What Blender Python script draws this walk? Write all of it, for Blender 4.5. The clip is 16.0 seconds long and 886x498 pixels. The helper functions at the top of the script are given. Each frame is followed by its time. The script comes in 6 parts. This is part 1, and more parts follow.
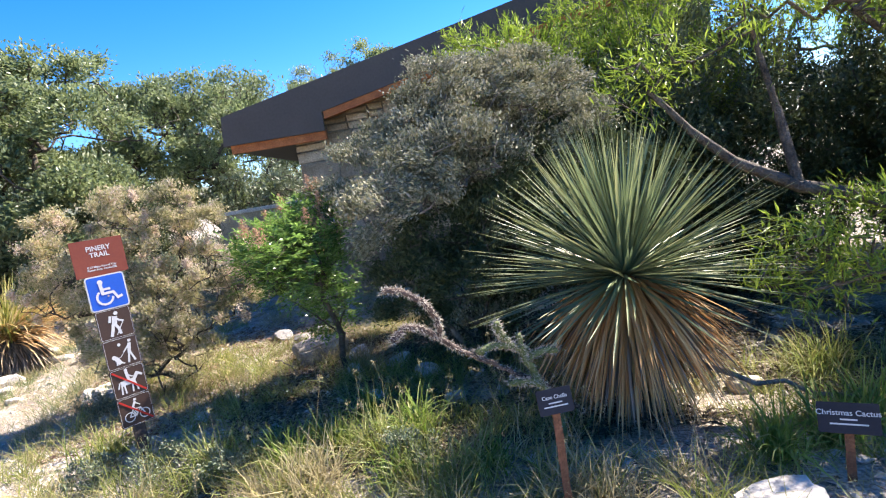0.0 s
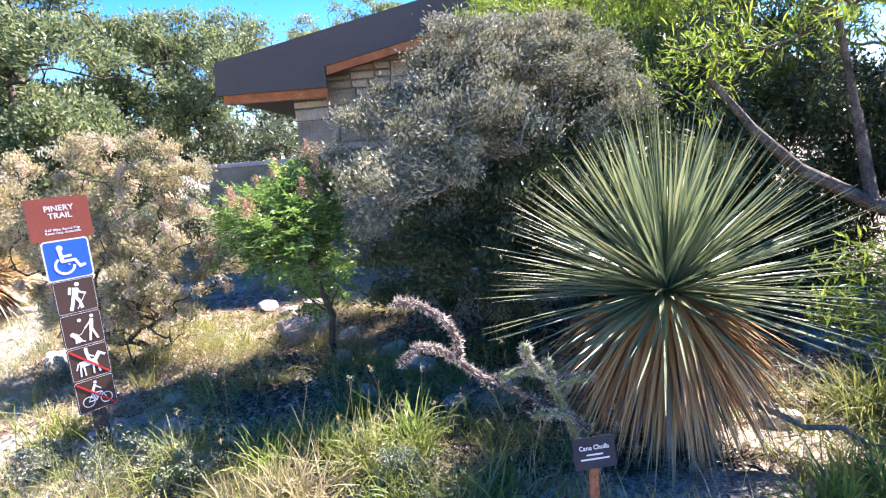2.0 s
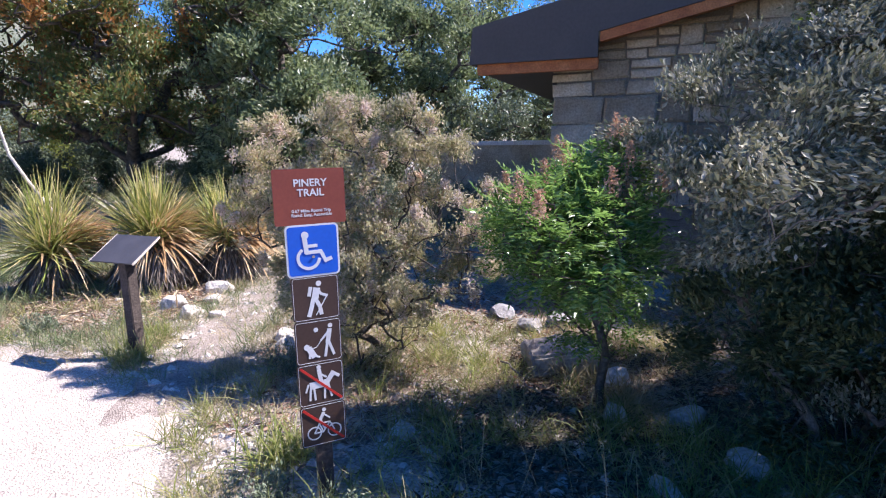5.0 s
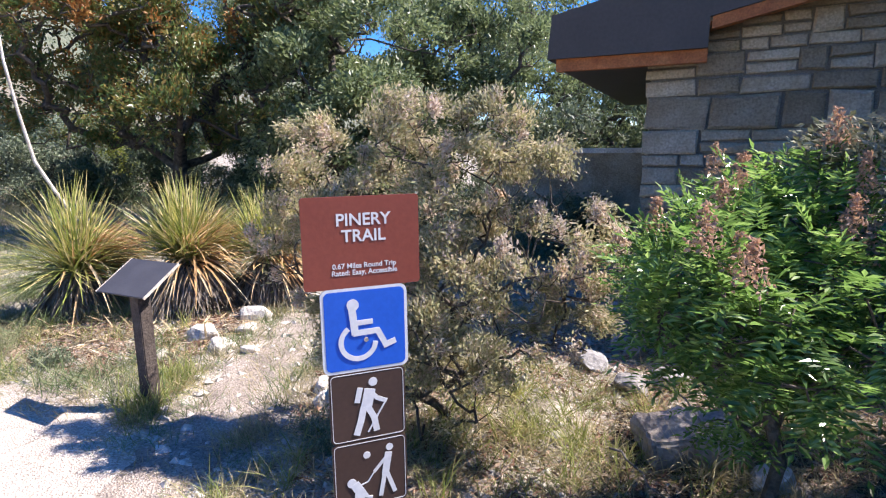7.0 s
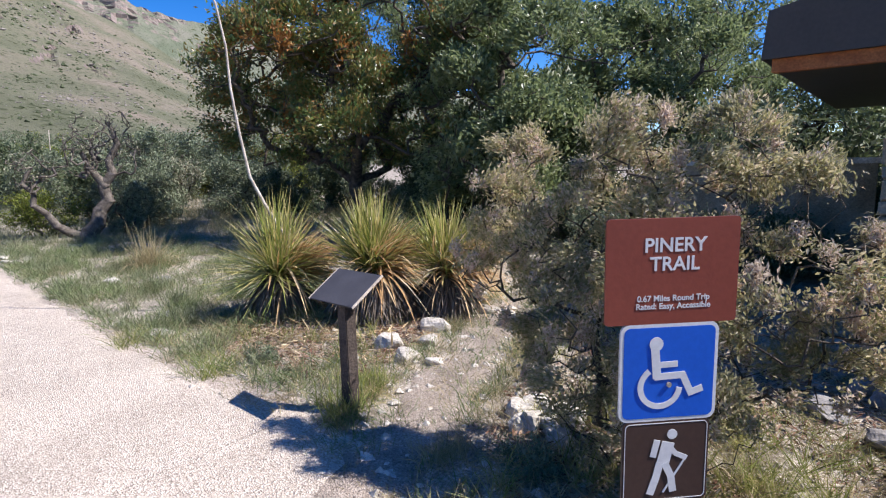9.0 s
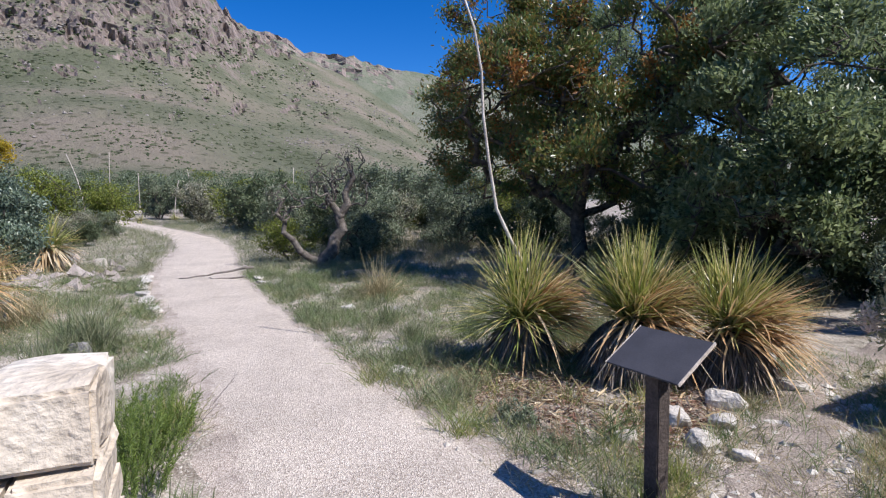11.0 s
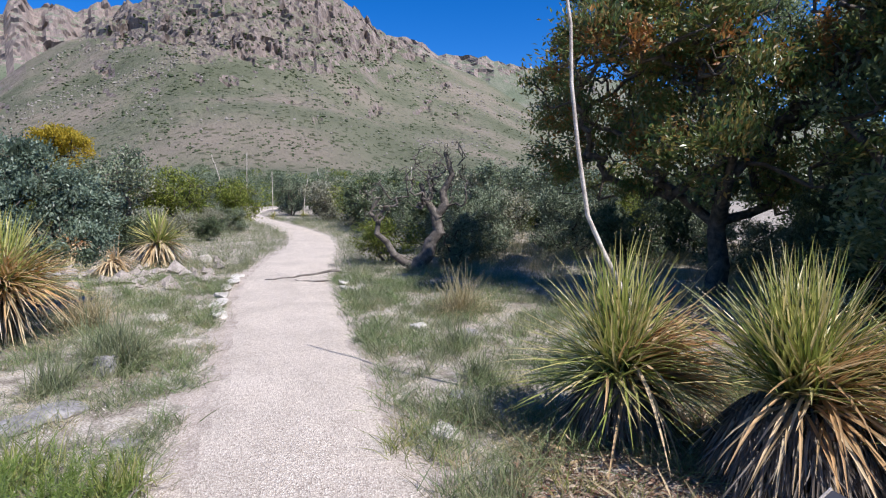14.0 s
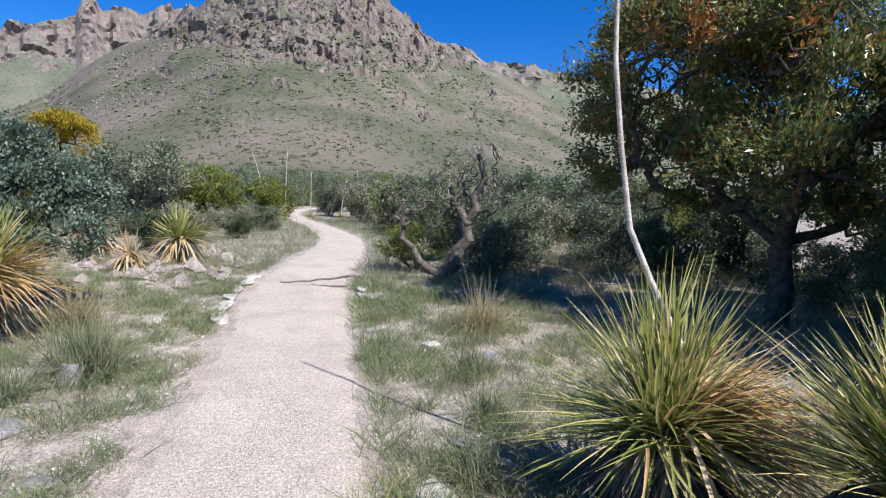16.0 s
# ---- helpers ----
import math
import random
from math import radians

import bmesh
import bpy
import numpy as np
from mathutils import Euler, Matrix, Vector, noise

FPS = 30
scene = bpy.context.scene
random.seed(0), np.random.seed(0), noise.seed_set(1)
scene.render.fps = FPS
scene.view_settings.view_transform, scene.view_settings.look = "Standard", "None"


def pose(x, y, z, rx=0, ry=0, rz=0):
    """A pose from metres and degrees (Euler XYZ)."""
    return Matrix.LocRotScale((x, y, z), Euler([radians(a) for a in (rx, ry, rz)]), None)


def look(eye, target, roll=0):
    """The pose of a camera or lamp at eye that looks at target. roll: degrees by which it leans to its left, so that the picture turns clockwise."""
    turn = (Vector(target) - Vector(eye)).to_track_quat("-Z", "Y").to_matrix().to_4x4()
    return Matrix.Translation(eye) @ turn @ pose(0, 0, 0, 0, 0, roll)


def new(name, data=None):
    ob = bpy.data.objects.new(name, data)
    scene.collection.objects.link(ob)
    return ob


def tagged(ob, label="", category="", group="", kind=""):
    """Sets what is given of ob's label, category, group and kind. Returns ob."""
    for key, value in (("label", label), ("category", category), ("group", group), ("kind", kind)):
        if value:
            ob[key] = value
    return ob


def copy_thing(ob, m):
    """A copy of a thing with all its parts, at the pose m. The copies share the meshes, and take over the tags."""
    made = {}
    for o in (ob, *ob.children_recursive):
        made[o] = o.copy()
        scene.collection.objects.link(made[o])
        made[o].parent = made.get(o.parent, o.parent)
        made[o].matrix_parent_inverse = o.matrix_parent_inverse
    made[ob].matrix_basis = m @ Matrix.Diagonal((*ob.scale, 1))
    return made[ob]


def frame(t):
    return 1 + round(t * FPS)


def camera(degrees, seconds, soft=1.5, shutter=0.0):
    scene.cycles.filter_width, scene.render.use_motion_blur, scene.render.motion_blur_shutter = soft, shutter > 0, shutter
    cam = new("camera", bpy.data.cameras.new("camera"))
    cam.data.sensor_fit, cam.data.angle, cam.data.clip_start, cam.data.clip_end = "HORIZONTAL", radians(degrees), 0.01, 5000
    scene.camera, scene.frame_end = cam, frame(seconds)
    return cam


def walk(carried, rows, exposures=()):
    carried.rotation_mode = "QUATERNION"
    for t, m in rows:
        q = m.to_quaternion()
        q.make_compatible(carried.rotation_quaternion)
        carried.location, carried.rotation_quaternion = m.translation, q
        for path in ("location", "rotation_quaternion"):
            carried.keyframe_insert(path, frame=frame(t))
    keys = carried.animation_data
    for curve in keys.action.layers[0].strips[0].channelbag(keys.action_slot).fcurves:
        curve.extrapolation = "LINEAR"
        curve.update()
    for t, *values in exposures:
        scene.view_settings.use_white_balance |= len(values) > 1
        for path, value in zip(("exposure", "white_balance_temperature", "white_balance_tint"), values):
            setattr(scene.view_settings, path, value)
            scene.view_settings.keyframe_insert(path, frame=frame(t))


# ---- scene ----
cam = camera(77.2, 16.0, 1.15)
METRES, EYE, TILT, LEAN, TURN = 7.3, 1.64, 0.0, 0.0, 0.0
ROWS = [
    (0.0, 0.0, 0.0, 0.0, -1.17, -7.17, 9.34),
    (0.5, 0.0063, 0.015, -0.0103, -5.8, -10.17, 7.27),
    (1.0, 0.0182, 0.0388, -0.0037, -5.55, -10.84, 6.08),
    (1.5, 0.0098, 0.0543, 0.0109, -4.15, -10.84, 5.22),
    (2.0, -0.0177, 0.0652, 0.0144, -1.59, -10.75, 4.61),
    (2.5, -0.0424, 0.076, 0.0171, 5.78, -10.67, 3.27),
    (3.0, -0.0535, 0.1026, 0.0144, 11.76, -10.75, 2.15),
    (3.5, -0.0556, 0.1321, 0.0152, 14.03, -10.77, 1.69),
    (4.0, -0.0724, 0.1591, 0.0127, 16.03, -10.95, 1.45),
    (6.5, -0.1825, 0.3079, 0.0136, 23.39, -10.73, 0.55),
    (7.0, -0.1966, 0.3308, 0.0142, 24.43, -10.38, 0.66),
    (7.5, -0.2142, 0.3334, 0.0166, 25.67, -10.02, 0.74),
    (8.0, -0.2286, 0.3301, 0.0168, 28.14, -9.85, 0.88),
    (8.5, -0.2354, 0.3295, 0.0163, 35.57, -9.06, 0.92),
    (9.0, -0.2506, 0.3237, 0.0156, 39.42, -8.79, 1.32),
    (9.5, -0.2813, 0.3074, 0.0154, 41.28, -8.81, 1.84),
    (10.0, -0.3187, 0.3037, 0.0109, 48.45, -6.97, 1.54),
    (12.5, -0.4963, 0.3971, 0.0168, 65.16, -4.99, 0.96),
    (13.0, -0.5211, 0.425, 0.0179, 67.65, -4.72, 0.77),
    (13.5, -0.5325, 0.4654, 0.0213, 69.93, -4.67, 0.37),
    (14.0, -0.5473, 0.4916, 0.0155, 71.95, -4.82, 0.13),
    (14.5, -0.5745, 0.5126, 0.013, 74.45, -4.8, -0.23),
    (15.0, -0.5985, 0.5329, 0.0112, 76.61, -4.81, -0.73),
    (15.5, -0.6211, 0.5519, 0.012, 76.61, -4.5, -1.38),
    (16.0, -0.6516, 0.5603, 0.0127, 76.23, -4.27, -2.05),
]
walk(cam, [(t, pose(0, 0, EYE, TILT, LEAN, TURN) @ pose(METRES * x, METRES * y, METRES * z, 90 + pitch, roll, yaw)) for t, x, y, z, yaw, pitch, roll in ROWS], exposures=[(0.0, 1.86, 7150, 13), (0.5, 2.02, 7650, 15), (1.5, 2.24, 7600, 14), (2.0, 2.36, 6800, 21), (2.5, 2.24, 6450, 22), (3.0, 2.0, 6450, 24), (3.5, 1.6, 6350, 24), (4.2, 1.32, 6100, 24), (7.0, 1.42, 6600, 17), (8.0, 1.28, 6600, 17), (9.0, 0.8, 6450, 15), (10.0, 0.46, 6300, 14), (12.5, 0.51, 6200, 14), (16.0, 0.61, 6250, 13)])

SUN_DIR = Vector((0.65, 0.39, 0.90)).normalized()
world = bpy.data.worlds.new("world")
scene.world = world
world.use_nodes = True
sky = world.node_tree.nodes.new("ShaderNodeTexSky")
sky.sky_type, sky.sun_disc = "NISHITA", False
sky.sun_elevation, sky.sun_rotation = math.asin(SUN_DIR.z), math.atan2(SUN_DIR.x, SUN_DIR.y)
sky.altitude, sky.air_density, sky.dust_density, sky.ozone_density = 2000.0, 1.0, 0.8, 4.5
tone = world.node_tree.nodes.new("ShaderNodeHueSaturation")
tone.inputs["Hue"].default_value, tone.inputs["Saturation"].default_value = 0.510, 1.36
world.node_tree.links.new(sky.outputs[0], tone.inputs["Color"])
world.node_tree.links.new(tone.outputs[0], world.node_tree.nodes["Background"].inputs[0])
world.node_tree.nodes["Background"].inputs[1].default_value = 0.11
sun = new("sun", bpy.data.lights.new("sun", "SUN"))
sun.data.energy, sun.data.angle, sun.data.color = 4.8, radians(0.53), (1.0, 0.96, 0.905)
sun.matrix_world = look(SUN_DIR * 40, (0, 0, 0))

# ---- materials ----


def links(m):
    m.use_nodes = True
    t = m.node_tree
    return t, t.nodes, t.links, t.nodes["Principled BSDF"]


def ramp(nodes, stops):
    r = nodes.new("ShaderNodeValToRGB")
    el = r.color_ramp.elements
    while len(el) < len(stops):
        el.new(0.5)
    for e, (p, c) in zip(el, stops):
        e.position, e.color = p, (*c, 1)
    return r


def surface(name, colours, scale=6.0, rough=0.8, bump=0.3, fine=60.0, metal=0.0, mottle=0.35, spec=0.3, dist=0.02, random_tint=0.0):
    """A surface with broad colour drift, fine grain in the colour and relief."""
    m = bpy.data.materials.new(name)
    t, nodes, ln, bsdf = links(m)
    co = nodes.new("ShaderNodeTexCoord")
    n1, n2 = nodes.new("ShaderNodeTexNoise"), nodes.new("ShaderNodeTexNoise")
    n1.inputs["Scale"].default_value, n1.inputs["Detail"].default_value = scale, 6
    n2.inputs["Scale"].default_value, n2.inputs["Detail"].default_value = fine, 4
    for n in (n1, n2):
        ln.new(co.outputs["Object"], n.inputs["Vector"])
    k = len(colours)
    r = ramp(nodes, [(0.3 + 0.4 * i / max(1, k - 1), c) for i, c in enumerate(colours)])
    ln.new(n1.outputs["Fac"], r.inputs["Fac"])
    g = ramp(nodes, [(0.3, (1 - mottle,) * 3), (0.7, (1 + mottle * 0.5,) * 3)])
    ln.new(n2.outputs["Fac"], g.inputs["Fac"])
    mix = nodes.new("ShaderNodeMix")
    mix.data_type, mix.blend_type = "RGBA", "MULTIPLY"
    mix.inputs["Factor"].default_value = 1
    ln.new(r.outputs[0], mix.inputs["A"])
    ln.new(g.outputs[0], mix.inputs["B"])
    last = mix.outputs["Result"]
    if random_tint:
        info = nodes.new("ShaderNodeObjectInfo")
        g2 = ramp(nodes, [(0, (1 - random_tint, 1 - random_tint * 1.1, 1 - random_tint * 1.25)), (1, (1 + random_tint * 0.6,) * 3)])
        ln.new(info.outputs["Random"], g2.inputs["Fac"])
        mix2 = nodes.new("ShaderNodeMix")
        mix2.data_type, mix2.blend_type = "RGBA", "MULTIPLY"
        mix2.inputs["Factor"].default_value = 1
        ln.new(last, mix2.inputs["A"])
        ln.new(g2.outputs[0], mix2.inputs["B"])
        last = mix2.outputs["Result"]
    ln.new(last, bsdf.inputs["Base Color"])
    bsdf.inputs["Roughness"].default_value, bsdf.inputs["Metallic"].default_value = rough, metal
    bsdf.inputs["Specular IOR Level"].default_value = spec
    if bump:
        b = nodes.new("ShaderNodeBump")
        b.inputs["Strength"].default_value, b.inputs["Distance"].default_value = bump, dist
        ln.new(n2.outputs["Fac"], b.inputs["Height"])
        ln.new(b.outputs[0], bsdf.inputs["Normal"])
    return m


def leafy(name, colours, rough=0.5, through_light=0.3, spec=0.4):
    """Thin leaves or blades: colour varies from one to the next, and light passes through."""
    m = bpy.data.materials.new(name)
    t, nodes, ln, bsdf = links(m)
    geo = nodes.new("ShaderNodeNewGeometry")
    k = len(colours)
    r = ramp(nodes, [(i / max(1, k - 1), c) for i, c in enumerate(colours)])
    ln.new(geo.outputs["Random Per Island"], r.inputs["Fac"])
    n = nodes.new("ShaderNodeTexNoise")
    co = nodes.new("ShaderNodeTexCoord")
    ln.new(co.outputs["Object"], n.inputs["Vector"])
    n.inputs["Scale"].default_value = 2.2
    g = ramp(nodes, [(0.3, (0.75, 0.78, 0.75)), (0.7, (1.15, 1.1, 1.0))])
    ln.new(n.outputs["Fac"], g.inputs["Fac"])
    mix = nodes.new("ShaderNodeMix")
    mix.data_type, mix.blend_type = "RGBA", "MULTIPLY"
    mix.inputs["Factor"].default_value = 1
    ln.new(r.outputs[0], mix.inputs["A"])
    ln.new(g.outputs[0], mix.inputs["B"])
    ln.new(mix.outputs["Result"], bsdf.inputs["Base Color"])
    bsdf.inputs["Roughness"].default_value, bsdf.inputs["Specular IOR Level"].default_value = rough, spec
    if through_light:
        tr, ms = nodes.new("ShaderNodeBsdfTranslucent"), nodes.new("ShaderNodeMixShader")
        ms.inputs[0].default_value = through_light
        ln.new(mix.outputs["Result"], tr.inputs["Color"])
        ln.new(bsdf.outputs[0], ms.inputs[1])
        ln.new(tr.outputs[0], ms.inputs[2])
        ln.new(ms.outputs[0], nodes["Material Output"].inputs["Surface"])
    return m


def ground_material():
    """Dry soil: pale grit, brown litter and greyer patches."""
    m = bpy.data.materials.new("dry_soil")
    t, nodes, ln, bsdf = links(m)
    co = nodes.new("ShaderNodeTexCoord")
    facs = []
    for s, d in ((0.55, 6), (5.0, 6), (55.0, 3)):
        n = nodes.new("ShaderNodeTexNoise")
        n.inputs["Scale"].default_value, n.inputs["Detail"].default_value = s, d
        ln.new(co.outputs["Object"], n.inputs["Vector"])
        facs.append(n.outputs["Fac"])
    r1 = ramp(nodes, [(0.36, (0.33, 0.285, 0.235)), (0.5, (0.45, 0.405, 0.345)), (0.64, (0.28, 0.255, 0.195))])
    r2 = ramp(nodes, [(0.35, (0.55, 0.52, 0.48)), (0.55, (1.0, 1.0, 1.0)), (0.7, (1.2, 1.15, 1.1))])
    r3 = ramp(nodes, [(0.38, (0.6, 0.57, 0.53)), (0.6, (1.2, 1.2, 1.2))])
    last = None
    for f, r in zip(facs, (r1, r2, r3)):
        ln.new(f, r.inputs["Fac"])
        if last is None:
            last = r.outputs[0]
            continue
        mix = nodes.new("ShaderNodeMix")
        mix.data_type, mix.blend_type = "RGBA", "MULTIPLY"
        mix.inputs["Factor"].default_value = 1
        ln.new(last, mix.inputs["A"])
        ln.new(r.outputs[0], mix.inputs["B"])
        last = mix.outputs["Result"]
    ln.new(last, bsdf.inputs["Base Color"])
    bsdf.inputs["Roughness"].default_value = 0.95
    b = nodes.new("ShaderNodeBump")
    b.inputs["Strength"].default_value, b.inputs["Distance"].default_value = 0.7, 0.03
    ln.new(facs[2], b.inputs["Height"])
    ln.new(b.outputs[0], bsdf.inputs["Normal"])
    return m


def gravel_material(name="crushed_stone", tone=(1.0, 1.0, 1.0), patch=0.84, patch_scale=1.3):
    """Compacted pale crushed stone: grit cells in several tones."""
    m = bpy.data.materials.new(name)
    t, nodes, ln, bsdf = links(m)
    co = nodes.new("ShaderNodeTexCoord")
    v = nodes.new("ShaderNodeTexVoronoi")
    v.inputs["Scale"].default_value = 95
    ln.new(co.outputs["Object"], v.inputs["Vector"])
    n = nodes.new("ShaderNodeTexNoise")
    n.inputs["Scale"].default_value, n.inputs["Detail"].default_value = patch_scale, 8
    ln.new(co.outputs["Object"], n.inputs["Vector"])
    sep = nodes.new("ShaderNodeSeparateColor")
    ln.new(v.outputs["Color"], sep.inputs[0])
    r = ramp(nodes, [(0.0, (0.30, 0.26, 0.225)), (0.25, (0.45, 0.40, 0.355)), (0.7, (0.56, 0.51, 0.46)), (1.0, (0.72, 0.68, 0.63))])
    ln.new(sep.outputs[0], r.inputs["Fac"])
    r2 = ramp(nodes, [(0.34, tuple(q * patch * (1 - 0.02 * i) for i, q in enumerate(tone))), (0.62, tuple(q * (1.0 - 0.015 * i) for i, q in enumerate(tone)))])
    ln.new(n.outputs["Fac"], r2.inputs["Fac"])
    mix = nodes.new("ShaderNodeMix")
    mix.data_type, mix.blend_type = "RGBA", "MULTIPLY"
    mix.inputs["Factor"].default_value = 1
    ln.new(r.outputs[0], mix.inputs["A"])
    ln.new(r2.outputs[0], mix.inputs["B"])
    ln.new(mix.outputs["Result"], bsdf.inputs["Base Color"])
    bsdf.inputs["Roughness"].default_value = 0.9
    b = nodes.new("ShaderNodeBump")
    b.inputs["Strength"].default_value, b.inputs["Distance"].default_value = 0.9, 0.012
    ln.new(v.outputs["Distance"], b.inputs["Height"])
    ln.new(b.outputs[0], bsdf.inputs["Normal"])
    return m


def mountain_material(name, grass, rock, cut):
    """Grassy slopes with dark scrub specks; bare rock where the slope is steep."""
    m = bpy.data.materials.new(name)
    t, nodes, ln, bsdf = links(m)
    co, geo = nodes.new("ShaderNodeTexCoord"), nodes.new("ShaderNodeNewGeometry")
    sep = nodes.new("ShaderNodeSeparateXYZ")
    ln.new(geo.outputs["Normal"], sep.inputs[0])
    n = nodes.new("ShaderNodeTexNoise")
    n.inputs["Scale"].default_value, n.inputs["Detail"].default_value = 0.012, 8
    ln.new(co.outputs["Object"], n.inputs["Vector"])
    n2 = nodes.new("ShaderNodeTexNoise")
    n2.inputs["Scale"].default_value, n2.inputs["Detail"].default_value = 0.09, 8
    ln.new(co.outputs["Object"], n2.inputs["Vector"])
    gr = ramp(nodes, [(0.34, grass[0]), (0.5, grass[1]), (0.66, grass[2])])
    ln.new(n.outputs["Fac"], gr.inputs["Fac"])
    mp, n3 = nodes.new("ShaderNodeMapping"), nodes.new("ShaderNodeTexNoise")
    mp.inputs["Scale"].default_value = (1.0, 1.0, 0.22)
    ln.new(co.outputs["Object"], mp.inputs["Vector"])
    n3.inputs["Scale"].default_value, n3.inputs["Detail"].default_value, n3.inputs["Roughness"].default_value = 0.11, 9, 0.7
    ln.new(mp.outputs[0], n3.inputs["Vector"])
    rr = ramp(nodes, [(0.34, rock[0]), (0.5, rock[1]), (0.66, rock[2])])
    ln.new(n3.outputs["Fac"], rr.inputs["Fac"])
    v = nodes.new("ShaderNodeTexVoronoi")
    v.inputs["Scale"].default_value = 0.2
    ln.new(co.outputs["Object"], v.inputs["Vector"])
    spk = ramp(nodes, [(0.22, (0.35, 0.42, 0.3)), (0.34, (1, 1, 1))])
    ln.new(v.outputs["Distance"], spk.inputs["Fac"])
    mg = nodes.new("ShaderNodeMix")
    mg.data_type, mg.blend_type = "RGBA", "MULTIPLY"
    mg.inputs["Factor"].default_value = 0.75
    ln.new(gr.outputs[0], mg.inputs["A"])
    ln.new(spk.outputs[0], mg.inputs["B"])
    add = nodes.new("ShaderNodeMath")
    add.operation = "MULTIPLY_ADD"
    add.inputs[1].default_value = 0.28
    ln.new(n2.outputs["Fac"], add.inputs[0])
    ln.new(sep.outputs["Z"], add.inputs[2])
    st = ramp(nodes, [(cut, (1, 1, 1)), (cut + 0.08, (0, 0, 0))])
    ln.new(add.outputs[0], st.inputs["Fac"])
    mx = nodes.new("ShaderNodeMix")
    mx.data_type = "RGBA"
    ln.new(st.outputs[0], mx.inputs["Factor"])
    ln.new(mg.outputs["Result"], mx.inputs["A"])
    ln.new(rr.outputs[0], mx.inputs["B"])
    ln.new(mx.outputs["Result"], bsdf.inputs["Base Color"])
    bsdf.inputs["Roughness"].default_value = 1.0
    bsdf.inputs["Specular IOR Level"].default_value = 0.1
    b = nodes.new("ShaderNodeBump")
    b.inputs["Strength"].default_value, b.inputs["Distance"].default_value = 0.8, 6.0
    ln.new(n3.outputs["Fac"], b.inputs["Height"])
    ln.new(b.outputs[0], bsdf.inputs["Normal"])
    return m


SOIL, GRAVEL = ground_material(), gravel_material("crushed_stone", (1.12, 1.08, 1.01))
SIDE_GRAVEL = gravel_material("trodden_grit", (1.0, 0.945, 0.89), 0.7, 2.6)
SIDE_SOIL = gravel_material("trodden_soil", (0.80, 0.745, 0.685), 0.55, 3.0)
BARK_DARK = surface("dark_bark", [(0.05, 0.04, 0.032), (0.11, 0.09, 0.07), (0.17, 0.14, 0.11)], 9, 0.9, 0.8, 70)
BARK_MID = surface("grey_brown_bark", [(0.07, 0.058, 0.05), (0.14, 0.12, 0.10), (0.22, 0.19, 0.165)], 9, 0.9, 0.8, 60)
BARK_GREY = surface("grey_bark", [(0.12, 0.10, 0.085), (0.22, 0.19, 0.16), (0.32, 0.28, 0.24)], 9, 0.9, 0.7, 70)
DEADWOOD = surface("weathered_wood", [(0.25, 0.21, 0.18), (0.38, 0.33, 0.28), (0.48, 0.43, 0.38)], 12, 0.85, 0.7, 90)
STALK = surface("dry_stalk", [(0.40, 0.34, 0.28), (0.55, 0.48, 0.40), (0.66, 0.60, 0.52)], 10, 0.8, 0.3, 80)
LIMESTONE = surface("limestone", [(0.42, 0.39, 0.34), (0.56, 0.52, 0.46), (0.66, 0.62, 0.56)], 5, 0.9, 0.7, 40, mottle=0.3, random_tint=0.15)
BUFF_STONE = surface("buff_stone", [(0.34, 0.265, 0.175), (0.46, 0.38, 0.27), (0.56, 0.49, 0.385)], 3, 0.9, 0.6, 45, mottle=0.3, random_tint=0.42)
CREAM_STONE = surface("cream_stone", [(0.50, 0.42, 0.32), (0.62, 0.54, 0.43), (0.70, 0.64, 0.54)], 4, 0.9, 0.8, 30, mottle=0.25, random_tint=0.12)
TAN_ROCK = surface("grey_tan_rock", [(0.24, 0.20, 0.17), (0.36, 0.31, 0.27), (0.47, 0.42, 0.37)], 5, 0.9, 0.8, 35, mottle=0.35)
GREY_ROCK = surface("grey_rock", [(0.20, 0.19, 0.185), (0.30, 0.285, 0.275), (0.38, 0.365, 0.35)], 4, 0.9, 0.7, 40, mottle=0.3, random_tint=0.15)
GRIT = surface("loose_grit", [(0.34, 0.30, 0.26), (0.52, 0.47, 0.42), (0.68, 0.63, 0.58)], 30, 0.9, 0.0, 90)
MORTAR = surface("mortar", [(0.19, 0.165, 0.13), (0.27, 0.235, 0.19)], 12, 0.95, 0.5, 80)
FASCIA = surface("dark_brown_metal", [(0.078, 0.064, 0.053), (0.098, 0.081, 0.068)], 1.5, 0.55, 0.05, 30, mottle=0.12)
CEDAR = surface("stained_cedar", [(0.34, 0.10, 0.03), (0.46, 0.15, 0.045), (0.54, 0.20, 0.068)], 5, 0.6, 0.2, 60, mottle=0.3)
SHRUB_DARK = leafy("dark_grey_green_leaves", [(0.145, 0.16, 0.10), (0.225, 0.235, 0.155), (0.32, 0.315, 0.235), (0.44, 0.42, 0.34)], 0.7, 0.15, 0.25)
# Leaf colour lowered to near-black green to stand in for deep shade.
SHADE_LEAF = leafy("shade_dark_leaves", [(0.045, 0.065, 0.028), (0.075, 0.10, 0.042), (0.12, 0.145, 0.065)], 0.45, 0.15)
PLUME_LEAF = leafy("olive_grey_leaves", [(0.24, 0.24, 0.115), (0.37, 0.355, 0.19), (0.49, 0.45, 0.28), (0.63, 0.54, 0.40)], 0.6, 0.42)
PLUME_SEED = leafy("pinkish_seed_plumes", [(0.58, 0.44, 0.36), (0.70, 0.58, 0.50), (0.80, 0.71, 0.64)], 0.8, 0.4)
SUMAC_LEAF = leafy("bright_green_leaflets", [(0.095, 0.18, 0.04), (0.175, 0.31, 0.075), (0.31, 0.45, 0.14)], 0.22, 0.5, 0.8)
